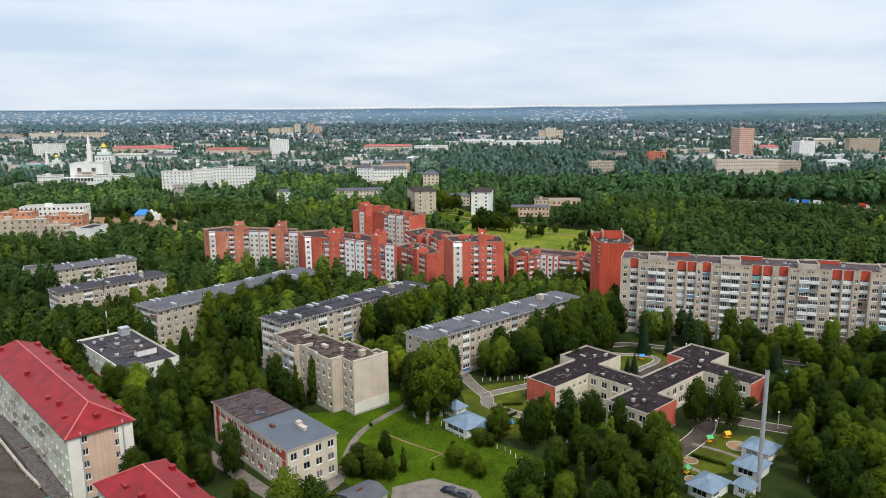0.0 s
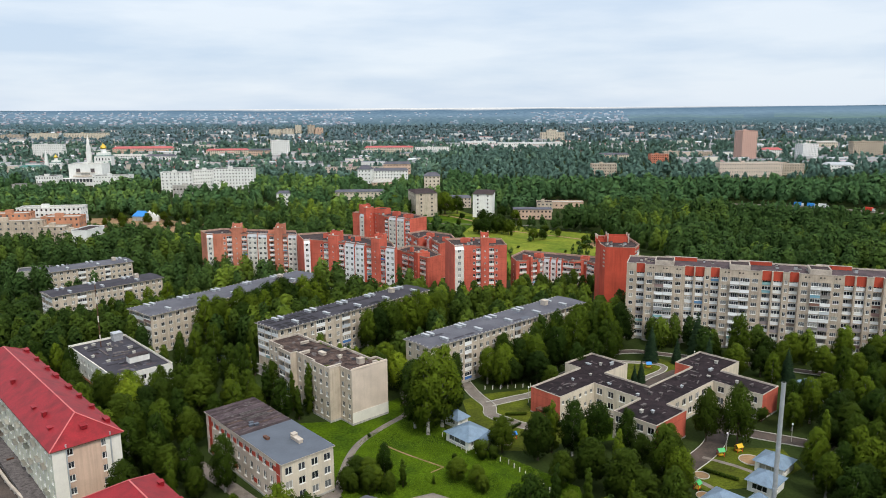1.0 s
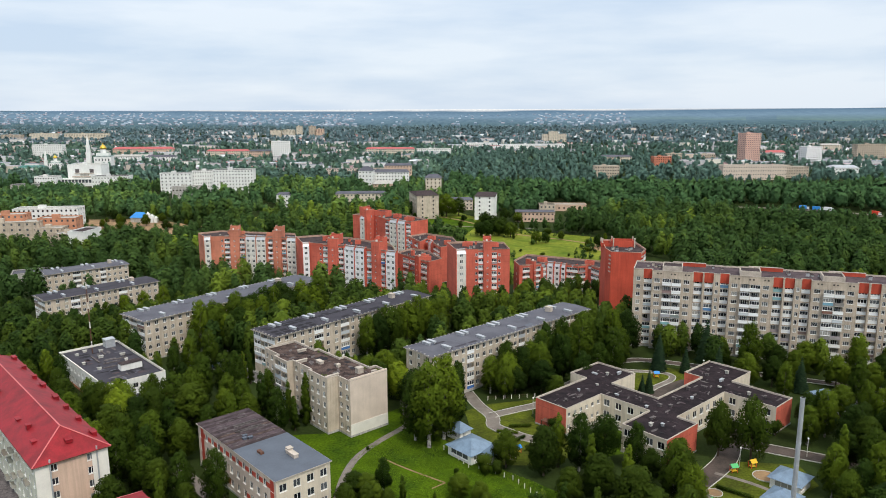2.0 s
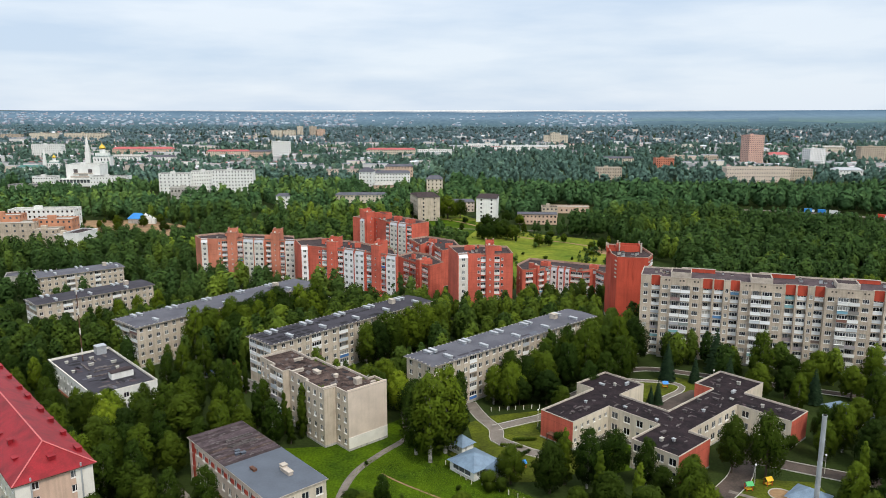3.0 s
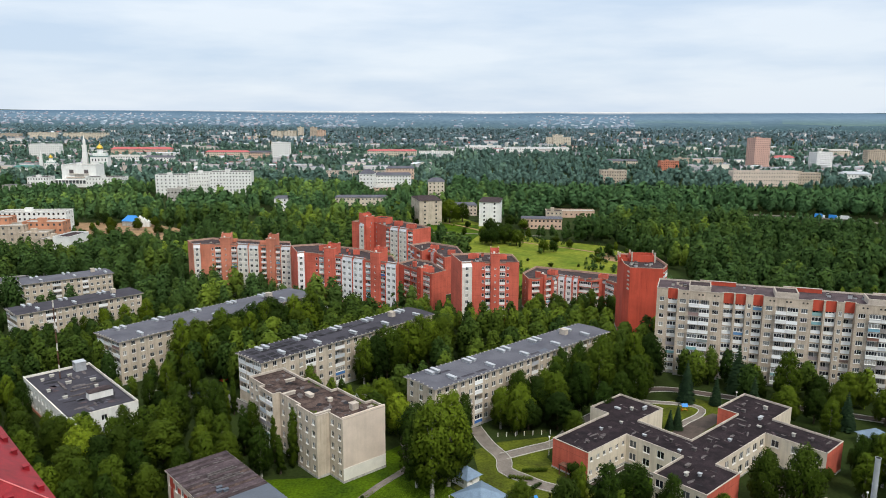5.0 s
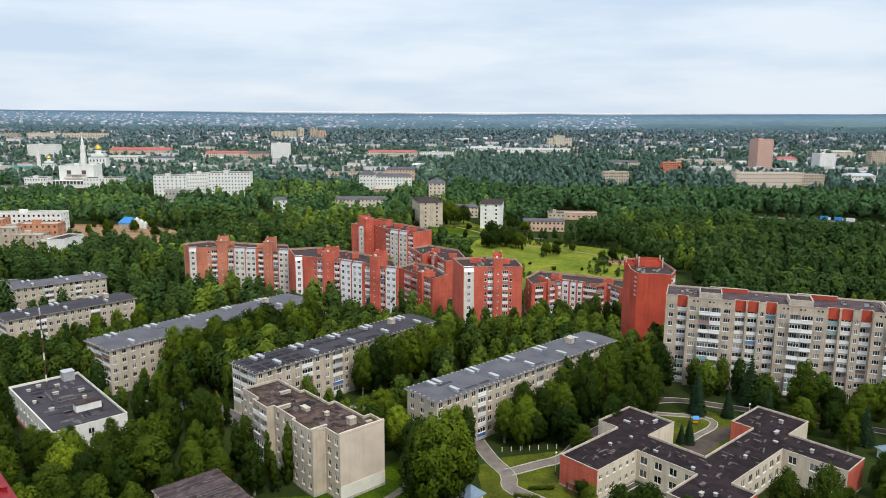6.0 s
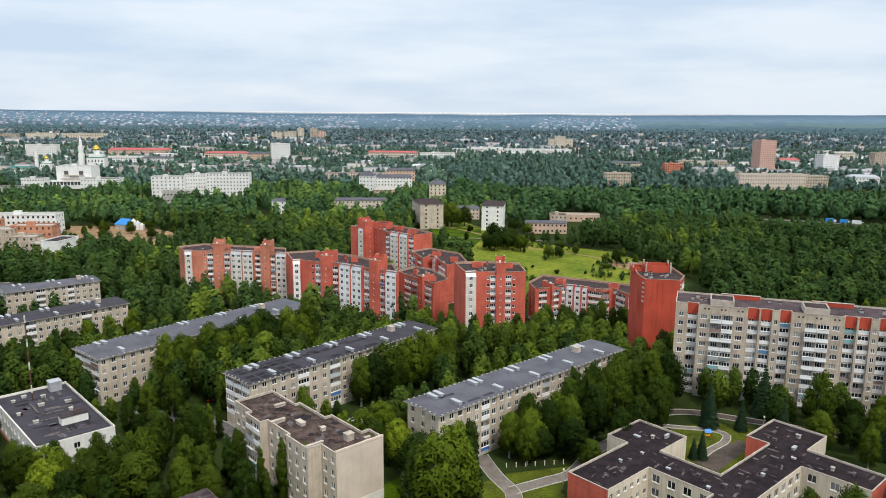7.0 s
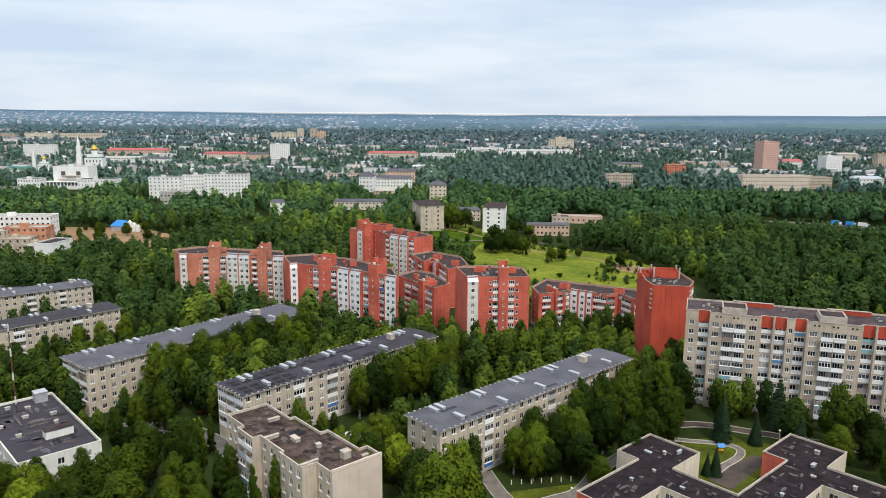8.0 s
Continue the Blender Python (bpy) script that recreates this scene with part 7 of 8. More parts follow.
tree_row((-103.4, 254.0), 50.5, 17, 76, -5.5, 4.6, 17, 21.5, "bbvbl")
tree_row((-103.4, 254.0), 50.5, 24, 70, -11.0, 6.0, 14, 18, "bbvl")
tree_row((-53.6, 232.0), 47.0, 33, 68, -6.0, 5.0, 15, 19, "bbvl")
tree_row((-4.4, 212.7), 42.3, 24, 72, -6.5, 5.2, 12.5, 16.5, "bbvl")

# shrubs and small trees on the meadow
for k in range(24):
    t = k / 23
    x, y = -18 + 140 * t + rng.uniform(-10, 10), 640 - 150 * t + rng.uniform(-34, 30)
    if rng.random() < 0.9:
        plant(rng.choice("vbvf"), x, y, rng.uniform(4, 10), rng.uniform(0.9, 1.5), rng)
for x, y, h in ((32, 592, 13), (36, 566, 14), (44, 572, 12), (48, 545, 12), (40, 552, 13), (30, 545, 13), (64, 520, 9), (26, 552, 11)):
    plant("v", x, y, h, 1.5, rng)
for k in range(14):
    plant(rng.choice("vbf"), rng.uniform(20, 120), rng.uniform(396, 500), rng.uniform(2, 5), rng.uniform(1.4, 2.2), rng)

for k in range(16):
    plant(rng.choice("lvlf"), rng.uniform(-312, -206), rng.uniform(556, 630), rng.uniform(5, 11), rng.uniform(1.1, 1.5), rng)

# trees between the blocks: the nearer ones one by one, the belts behind as one
BELT = []
for j in range(38):
    for i in range(66):
        x, y = -205 + i * 6.2 + rng.uniform(-2.4, 2.4), 112 + j * 6.2 + rng.uniform(-2.4, 2.4)
        if not in_view(x, y) or not is_free(x, y, 2.2) or any((x - a) ** 2 + (y - b) ** 2 < (r + 1.6) ** 2 for a, b, r in STOOD):
            continue
        if -26 < x < 16 and y < 150 or inside([(-68, 132), (-40, 160), (-28, 148), (-40, 124)], x, y) or inside([(-104, 118), (-86, 150), (-64, 150), (-50, 138), (-58, 106)], x, y) or inside([(50, 128), (50, 146), (58, 154), (66, 152), (78, 162), (84, 152), (76, 128)], x, y):
            continue
        lo, hi = height_for(x, y)
        h = rng.uniform(lo, hi)
        if y < 232:
            plant(rng.choice("llls" if inside([(60, 238), (150, 205), (160, 232), (66, 264)], x, y) else "llbbbbvp" if h > 8 else "llbbf"), x, y, h, rng.uniform(0.95, 1.3), rng)
        else:
            BELT.append((x, y, h, rng.uniform(0.95, 1.3), rng.choice(("linden", "birch", "birch", "birch", "birch", "willow"))))
            STOOD.append((x, y, h * 0.22))

for trees in KINDS.values():
    for t in trees:
        for o in (*t.children_recursive, t):
            bpy.data.objects.remove(o)


# ---- woods and far greenery ----
def turned(p, a):
    """Points or directions turned by a about the upright."""
    c, s = math.cos(a), math.sin(a)
    return np.stack([p[:, 0] * c - p[:, 1] * s, p[:, 0] * s + p[:, 1] * c, p[:, 2]], 1)


def canopy(name, spots, count, size, mat, seed, label, lobes=9):
    """Many crowns in one mesh: spots are rows of x, y, height, width."""
    g = np.random.default_rng(seed)
    temps = []
    for k in range(9):
        lb = []
        slim = g.uniform(0.75, 1.1)
        for i in range(lobes):
            f = (i + g.random()) / lobes
            a = i * 2.4 + g.uniform(-0.5, 0.5)
            r = 0.2 * slim * (1.03 - f) ** 0.55 * min(1, 0.6 + 1.2 * f) * g.uniform(0.75, 1.1)
            e = g.uniform(0.85, 1.2) * (0.12 - 0.05 * f)
            lb.append((r * math.cos(a), r * math.sin(a), 0.24 + 0.7 * f, e, e * 1.25))
        lb.append((0, 0, 0.5, 0.15 * slim, 0.36))
        temps.append(clumps(g, lb, count, size, 0.0, 1.2, 0.1))
    pts, bough, tone = [], [], []
    for x, y, h, w in spots:
        p, b = temps[g.integers(len(temps))]
        a = g.uniform(0, 6.28)
        pts.append(turned(p, a) * np.array([h * w, h * w, h]) + np.array([x, y, land(x, y)]))
        bough.append(turned(b, a))
        v = 0.5 + 0.8 * noise.noise((x * 0.017, y * 0.012, 5)) + g.uniform(-0.38, 0.38) - 0.36 * min(max((x - 30) / 60, 0), 1) - (0.2 * min(max((-x - 100) / 80, 0), 1) if y < 560 else 0)
        tone.append(np.full(len(p), min(max(v, 0), 1) ** 1.6))
    ob = new(name, leaf_mesh(name, np.concatenate(pts), M[mat], np.concatenate(bough), np.concatenate(tone)))
    return tagged(ob, label, "trees", kind="stuff")


def belt(name, rows, label):
    """A belt of leafy trees in one mesh, crowns and stems."""
    g = np.random.default_rng(21)
    temps = {k: [clumps(g, lobes_for(k, g), 1900, 0.35 if k != "birch" else 0.29, 0.1, 1.2, 0.16) for _ in range(3)] for k in ("linden", "birch", "willow")}
    pts, bough, tone = [], [], []
    for x, y, h, w, k in rows:
        p, b = temps[k][g.integers(3)]
        a = g.uniform(0, 6.28)
        q = turned(p, a) * np.array([h / 12 * w, h / 12 * w, h / 12]) + np.array([x, y, land(x, y)])
        q[:, 2] = np.maximum(q[:, 2], land(x, y) + 0.2)
        stem = np.array([(x - 0.2, y, land(x, y) - 0.4), (x + 0.2, y, land(x, y) - 0.4), (x, y, land(x, y) + h * 0.6)])
        pts += [q, stem]
        bough += [turned(b, a), np.array([(0, -1, 0)] * 3)]
        tone.append(np.full(len(p) + 3, max(0.0, g.random() ** 0.75 - 0.35 * min(max((-x - 60) / 80, 0), 1))))
    ob = new(name, leaf_mesh(name, np.concatenate(pts), M["leaf_belt"], np.concatenate(bough), np.concatenate(tone)))
    return tagged(ob, label, "trees", kind="stuff")


belt("tree_belt", BELT, "belts of green lindens and birches between the blocks of flats")


# long grass on the lawn by the path
def long_grass():
    g = np.random.default_rng(5)
    pts = []
    area, yard = OPEN[0], [(-12, 139), (-12, 152), (-3, 156), (7, 150), (10, 139)]
    for _ in range(52000):
        x, y = g.uniform(-23, 31), g.uniform(142, 197)
        if not inside(area, x, y) or inside(yard, x, y):
            continue
        d = noise.noise((x * 0.16, y * 0.16, 2))
        if d < g.uniform(-0.5, 0.25):
            continue
        a, h, w = g.uniform(0, 6.28), g.uniform(0.08, 0.24) * (1 + d), g.uniform(0.08, 0.2)
        dx, dy = w * math.cos(a), w * math.sin(a)
        pts += [(x - dx, y - dy, 0.04), (x + dx, y + dy, 0.04), (x + g.uniform(-0.15, 0.15), y + g.uniform(-0.15, 0.15), 0.04 + h)]
    ob = new("long_grass", leaf_mesh("long_grass", np.array(pts), M["grass_blades"]))
    return tagged(ob, "uneven long green grass on the lawn", "grass", kind="stuff")


long_grass()
FAR_FOOT = []


def far_block(x0, x1, y, h, depth, wallm, roofm, storeys, cols, label, turn=0.0, pitched=0.0, category="building"):
    """A block seen from afar: walls, roof, and rows of real windows set in them."""
    z = land((x0 + x1) / 2, y)
    b = thing("building", label, category, pose(x0, y, z, 0, 0, turn), "far town buildings")
    w = x1 - x0
    FAR_FOOT.append((x0 - 3, x1 + 3, y - 3, y + depth + 3))
    sh = h / storeys
    ww, wh = min(1.4, w / max(cols, 1) * 0.42), min(1.5, sh * 0.42)
    holes = [(a, e, 0.3 + k * sh + sh * 0.3, 0.3 + k * sh + sh * 0.3 + wh, 0.25, True) for k in range(storeys) for a, e in even(w, cols, ww)] if cols else []
    wall(b, (0, 0), (w, 0), -3, h, [M[wallm], M["glass"]], holes)
    n2 = max(1, int(depth / 4)) if cols else 0
    holes2 = [(a, e, 0.3 + k * sh + sh * 0.3, 0.3 + k * sh + sh * 0.3 + wh, 0.25, True) for k in range(storeys) for a, e in even(depth, n2, ww)] if n2 else []
    wall(b, (w, 0), (w, depth), -3, h, [M[wallm], M["glass"]], holes2)
    wall(b, (w, depth), (0, depth), -3, h, [M[wallm]])
    wall(b, (0, depth), (0, 0), -3, h, [M[wallm], M["glass"]], holes2)
    r = Shape()
    if pitched:
        o = 0.6
        r.face([(-o, -o, h), (w + o, -o, h), (w - pitched, depth / 2, h + pitched), (pitched, depth / 2, h + pitched)])
        r.face([(w + o, depth + o, h), (-o, depth + o, h), (pitched, depth / 2, h + pitched), (w - pitched, depth / 2, h + pitched)])
        r.face([(w + o, -o, h), (w + o, depth + o, h), (w - pitched, depth / 2, h + pitched)])
        r.face([(-o, depth + o, h), (-o, -o, h), (pitched, depth / 2, h + pitched)])
        part("roof", r, M[roofm], b)
    else:
        r.face([(0.1, 0.1, h - 0.4), (w - 0.1, 0.1, h - 0.4), (w - 0.1, depth - 0.1, h - 0.4), (0.1, depth - 0.1, h - 0.4)])
        part("roof", r, M[roofm], b)
        c = Shape()
        for a0, a1, b0, b1 in ((-0.2, w + 0.2, -0.2, 0.3), (-0.2, w + 0.2, depth - 0.3, depth + 0.2), (-0.2, 0.3, 0.31, depth - 0.31), (w - 0.3, w + 0.2, 0.31, depth - 0.31)):
            c.box(a0, a1, b0, b1, h - 0.02, h + 0.3)
        part("coping", c, M[wallm], b)
        if w > 12 and h > 8:
            roof_box(b, w * 0.4, depth * 0.5, h - 0.4, min(5, w * 0.2), 3, 2.4, wallm, "roof_house")
    return b


far_block(-321, -286, 836, 22.5, 14, "white_wall", "bitumen", 6, 8, "white hospital wing among trees", 6)
far_block(-288, -256, 846, 24, 14, "white_wall", "bitumen", 6, 12, "white hospital middle wing among trees", 14)
far_block(-262, -217, 838, 26, 16, "white_wall", "bitumen", 7, 13, "tall white hospital block among trees", 4)
far_block(-290, -259, 786, 12, 14, "concrete", "concrete", 2, 9, "low grey annex of the hospital", 18)
def theatre():
    """A white theatre: a tall stage house with a ledge and two carved niches above a glazed front."""
    b = far_block(-470, -428, 925, 26, 22, "white_wall", "concrete", 3, 0, "big white theatre with a ledge and dark niches", 0)
    for name, dims, m in (("ledge", (6, 36, -2.2, 0, 10.6, 12.0), "parapet"), ("canopy", (-6, 50, -9, 0, 8.4, 9.2), "white_wall"), ("upper_ledge", (9, 33, -1.4, 0, 15.0, 15.8), "parapet"),
                          ("niche", (9.5, 14.5, -0.3, 0, 16.2, 20.6), "old_felt"), ("niche", (27.5, 32.5, -0.3, 0, 16.2, 20.6), "old_felt"), ("relief", (15.5, 26.5, -0.3, 0, 12.4, 14.6), "concrete"),
                          ("foyer", (-6, 50, -8, 0, -2, 4.4), "white_wall"), ("foyer_glazing", (-5, 49, -7.6, 0, 4.4, 8.4), "glass")):
        s = Shape()
        s.box(*dims)
        part(name, s, M[m], b)
    for k in range(14):
        s = Shape()
        s.box(-5.4 + k * 4.2, -4.7 + k * 4.2, -8.4, -7.5, 4.4, 8.4)
        part("pier", s, M["white_wall"], b)


theatre()
far_block(-496, -471, 895, 14, 16, "white_wall", "bitumen", 3, 8, "three-storey white theatre wing", 2)
far_block(-428, -384, 897, 14, 16, "white_wall", "bitumen", 3, 12, "three-storey white theatre wing", 2)
far_block(-510, -470, 868, 7, 14, "concrete", "slate_felt", 1, 0, "low grey hall with a pale roof", 0)
far_block(-779, -723, 1403, 26, 16, "white_wall", "concrete", 8, 14, "white nine-storey slab of flats", 0)
far_block(-640, -603, 1112, 8, 14, "white_wall", "green_roof", 2, 10, "low white house with a green roof", 0, 3)
far_block(-662, -544, 1480, 13, 16, "pink_plaster", "faded_red", 3, 24, "long pink house with a red roof", 2, 4)
far_block(-600, -530, 1330, 10, 16, "white_wall", "concrete", 3, 16, "long pale three-storey town house", 4, 3)
far_block(-520, -470, 1290, 12, 16, "white_wall", "slate_felt", 3, 10, "pale town house with a grey roof", -4, 3)
far_block(-454, -375, 1415, 14, 16, "cream_plaster", "faded_red", 4, 20, "long cream house with a red roof", 2, 3)
far_block(-366, -326, 1388, 15, 15, "pink_plaster", "slate_felt", 4, 12, "pinkish four-storey town house with grey roof", 2, 3)
far_block(-324, -290, 1390, 33, 16, "white_wall", "concrete", 9, 10, "white nine-storey slab tower", 8)
far_block(-493, -462, 2104, 19, 16, "cream_plaster", "concrete", 6, 8, "distant cream six-storey flats above trees", 0)
far_block(-458, -425, 2106, 20, 16, "cream_plaster", "concrete", 6, 8, "distant cream six-storey flats above trees", 0)
far_block(-420, -405, 2110, 30, 14, "cream_plaster", "concrete", 10, 4, "distant cream tower of flats above trees", 0)
far_block(-386, -368, 2116, 30, 14, "grey_panel", "concrete", 9, 4, "distant grey tower of flats above trees", 0)
far_block(-366, -344, 2118, 22, 14, "pink_plaster", "concrete", 7, 5, "distant pink seven-storey flats above trees", 0)
far_block(-175, -85, 1069, 8, 12, "pale_plaster", "slate_felt", 3, 24, "long low pale house behind trees", 1)
far_block(-82, -45, 1010, 17, 14, "pink_plaster", "slate_felt", 4, 9, "pink school wing with a grey roof", 2, 3)
far_block(-107, -90, 918, 18, 14, "white_wall", "slate_felt", 4, 4, "white gabled school wing", -10, 5)
far_block(-90, -45, 930, 15, 14, "white_wall", "slate_felt", 4, 12, "white and pink school building", 3, 3)
far_block(-84, -58, 872, 6, 14, "pink_plaster", "concrete", 2, 5, "low house with a brown-grey hip roof", 12, 4)
far_block(-112, -61, 757, 8.2, 12, "cream_plaster", "slate_felt", 2, 14, "low cream two-storey house behind trees", 3, 2)
far_block(-163, -150, 716, 12, 14, "white_wall", "slate_felt", 3, 2, "small white house behind trees", 4, 2)
far_block(-24, -5, 634, 20.5, 34, "beige_brick", "bitumen", 6, 2, "six-storey tan brick hostel end wall", 14, 2.5)
far_block(-2, 26, 690, 9.5, 14, "pale_plaster", "slate_felt", 3, 8, "low pale wing between two hostels", 4, 2)
far_block(25, 42, 632, 20, 30, "white_wall", "bitumen", 6, 2, "six-storey white and pink hostel end wall", -8, 2.5)
far_block(-22, -4, 842, 16, 14, "cream_plaster", "slate_felt", 4, 4, "cream house with a hipped grey roof", 2, 4)
far_block(59, 91, 619, 8.5, 14, "pink_plaster", "slate_felt", 2, 10, "pale pink two-storey hall with a strip of windows", -4, 1)
far_block(84, 98, 660, 9, 12, "beige_brick", "bitumen", 2, 4, "low beige house beside the hall", -4)
far_block(94, 130, 684, 6, 12, "pink_plaster", "concrete", 1, 8, "long low pinkish shed with grey roof", -4)
far_block(201, 234, 996, 16.5, 14, "grey_panel", "concrete", 4, 10, "grey four-storey house above the wood", 0)
far_block(235, 292, 1785, 24, 18, "cream_plaster", "concrete", 7, 14, "yellow apartment block with stepped roof", 0)
far_block(250, 272, 1781, 30, 16, "cream_plaster", "concrete", 8, 5, "yellow apartment tower with flat roof", 0)
far_block(121, 261, 1612, 12, 30, "white_wall", "galvanised", 2, 30, "long white factory hall", 2)
far_block(40, 118, 1648, 13, 30, "white_wall", "galvanised", 2, 18, "long pale factory hall", 0)
far_block(361, 444, 964, 19, 16, "pale_plaster", "concrete", 4, 26, "long beige four-storey hospital", 1)
far_block(444, 485, 990, 15, 14, "grey_panel", "concrete", 4, 12, "beige four-storey hospital wing among trees", 1)
far_block(478, 506, 1185, 52, 20, "tower_brick", "tower_brick", 16, 8, "sixteen-storey orange brick tower", 16, 0, "apartment tower")
far_block(582, 618, 1346, 12, 16, "white_wall", "faded_red", 3, 10, "white house with a red roof", 2, 4)
far_block(588, 622, 1210, 29, 16, "white_panel", "concrete", 9, 10, "white nine-storey slab of flats", 22)
far_block(712, 765, 1285, 29, 16, "grey_panel", "concrete", 9, 14, "pale nine-storey slab of flats", 2)
far_block(540, 575, 1037, 10, 24, "white_wall", "galvanised", 2, 8, "pale hall with a light hip roof", -10, 3)
far_block(329, 357, 1170, 17, 16, "orange_brick", "concrete", 5, 8, "orange brick five-storey town house", 2)
far_block(-155, -60, 1458, 15, 16, "cream_plaster", "faded_red", 4, 26, "long cream house with a red roof", -2, 3)
far_block(-55, 12, 1468, 14, 16, "white_wall", "concrete", 4, 18, "long white four-storey town house", 4)
far_block(763, 806, 1512, 12, 16, "cream_plaster", "concrete", 3, 10, "cream house at the town's edge", 0, 3)
far_block(-1145, -1093, 1917, 14, 16, "grey_panel", "concrete", 5, 14, "distant grey panel block of flats", 0)
far_block(-1068, -1000, 1912, 18, 16, "cream_plaster", "concrete", 5, 18, "distant long panel block", 8)
far_block(-985, -875, 1925, 18, 16, "cream_plaster", "concrete", 5, 28, "distant long panel block", 6)
far_block(270, 325, 1290, 9, 14, "cream_plaster", "slate_felt", 3, 14, "cream long house with a grey roof", 2, 3)
far_block(395, 425, 1320, 12, 14, "beige_brick", "concrete", 4, 8, "beige four-storey house among trees", 0)
far_block(440, 470, 1290, 12, 14, "grey_panel", "concrete", 4, 8, "grey house among trees", 0)
far_block(-322, -278, 500, 18.5, 14, "grey_panel", "concrete", 5, 9, "pale panel flats with a brick storey being built on top", 10)
far_block(-279, -262, 503, 14.5, 12, "grey_panel", "concrete", 4, 4, "stepped pale panel flats with an open brick storey", 4)
far_block(-262, -247, 492, 12.5, 18, "grey_panel", "concrete", 4, 4, "white flats under construction with brick upper storeys", -4)
far_block(-316, -292, 512, 22.5, 12, "new_brick", "concrete", 6, 6, "orange brick upper storey of flats under construction", 8)
far_block(-284, -258, 516, 19.5, 12, "new_brick", "concrete", 5, 7, "orange brick storeys of flats under construction", 4)
far_block(-247, -236, 484, 15.5, 20, "white_wall", "bitumen", 5, 0, "blank white end wall of flats", -8)
far_block(-236, -200, 400, 6, 12, "concrete", "slate_felt", 1, 0, "long low grey garage row", 25)
far_block(-318, -272, 545, 22, 14, "white_wall", "concrete", 6, 14, "pale flats behind the building site", 6)

# blue-roofed site hut with white frames of a small crane
hut = thing("site_hut", "blue-roofed hut on a building site", "hut", pose(-266, 624, -10, 0, 0, -14))
s = Shape()
s.box(0, 12, 0, 8, -0.5, 4)
part("wall", s, M["concrete"], hut)
s = Shape()
s.face([(-0.5, -0.5, 4), (12.5, -0.5, 4), (11, 4, 8.5), (3, 4, 8.5)])
s.face([(12.5, 8.5, 4), (-0.5, 8.5, 4), (3, 4, 8.5), (11, 4, 8.5)])
s.face([(12.5, -0.5, 4), (12.5, 8.5, 4), (11, 4, 8.5)])
s.face([(-0.5, 8.5, 4), (-0.5, -0.5, 4), (3, 4, 8.5)])
part("roof", s, M["play_blue"], hut, "bright blue sheet roof")
rig = thing("concrete_plant", "white steel frames of a small concrete plant", "plant", pose(-252, 622, -10, 0, 0, -10))
for i in range(3):
    s = Shape()
    s.box(i * 3.6, i * 3.6 + 2.6, 0, 3, -0.4, 7.5 - i * 1.6)
    s.tube([(i * 3.6 + 1.3, 1.5, 7.5 - i * 1.6, 1.2), (i * 3.6 + 1.3, 1.5, 9.0 - i * 1.6, 0.2)], 10)
    part("silo", s, M["white_wall"], rig)
for x, y, r, h in ((-215, 598, 8, 3.0), (-232, 590, 7, 2.4), (-204, 600, 7, 2.6)):
    m = Shape()
    m.tube([(0, 0, -0.5, r), (0.3, 0, h * 0.6, r * 0.5), (0.2, 0.2, h, r * 0.12)], 14)
    part("heap", m, M["sand"], thing("sand_heap", "heap of pale brown sand", "sand heap", pose(x, y, land(x, y))))


# ---- white churches ----
def church(x, y, k, dome, label):
    b = thing("church", label, "church", pose(x, y, land(x, y), 0, 0, 8))
    FAR_FOOT.append((x - 20 * k, x + 32 * k, y - 12, y + 24))
    s = Shape()
    s.box(0, 26 * k, 0, 16 * k, -3, 20 * k)
    s.box(3 * k, 23 * k, 3 * k, 13 * k, 20 * k, 25 * k)
    part("nave", s, M["white_wall"], b)
    for i in range(5):
        for z in (5, 13):
            g = Shape()
            g.box(0, 1.6 * k, -0.05, 0.3, 0, 3.6 * k)
            part("window", g, M["glass"], b, at=pose((2.4 + i * 4.8) * k, 0, z * k))
    r = Shape()
    r.prism([(-0.5 * k, -0.5 * k), (26.5 * k, -0.5 * k), (26.5 * k, 16.5 * k), (-0.5 * k, 16.5 * k)], 20 * k, 20.7 * k)
    part("cornice", r, M["green_roof"], b)
    d = Shape()
    c = (13 * k, 8 * k)
    d.tube([(*c, 25 * k, 4.2 * k), (*c, 31 * k, 4.2 * k)], 16)
    part("drum", d, M["white_wall"], b)
    d = Shape()
    d.tube([(*c, 31 * k, 4.6 * k), (*c, 33 * k, 5.0 * k), (*c, 35.5 * k, 4.0 * k), (*c, 37.5 * k, 2.0 * k), (*c, 38.6 * k, 0.8 * k), (*c, 41 * k, 0.3 * k)], 20)
    part("dome", d, M[dome], b, "gilded dome")
    t = Shape()
    q = (-9 * k, 6 * k)
    t.box(q[0] - 3.4 * k, q[0] + 3.4 * k, q[1] - 3.4 * k, q[1] + 3.4 * k, -3, 26 * k)
    t.box(q[0] - 2.7 * k, q[0] + 2.7 * k, q[1] - 2.7 * k, q[1] + 2.7 * k, 26 * k, 38 * k)
    t.tube([(*q, 38 * k, 2.2 * k), (*q, 45 * k, 2.0 * k), (*q, 48 * k, 1.0 * k), (*q, 54 * k, 0.15 * k)], 12)
    part("bell_tower", t, M["white_wall"], b)
    return b


church(-556, 1176, 1.0, "gold", "white cathedral with a gilded dome and a slim bell tower")
church(-610, 1143, 0.62, "gold", "smaller white church with a red-roofed nave")


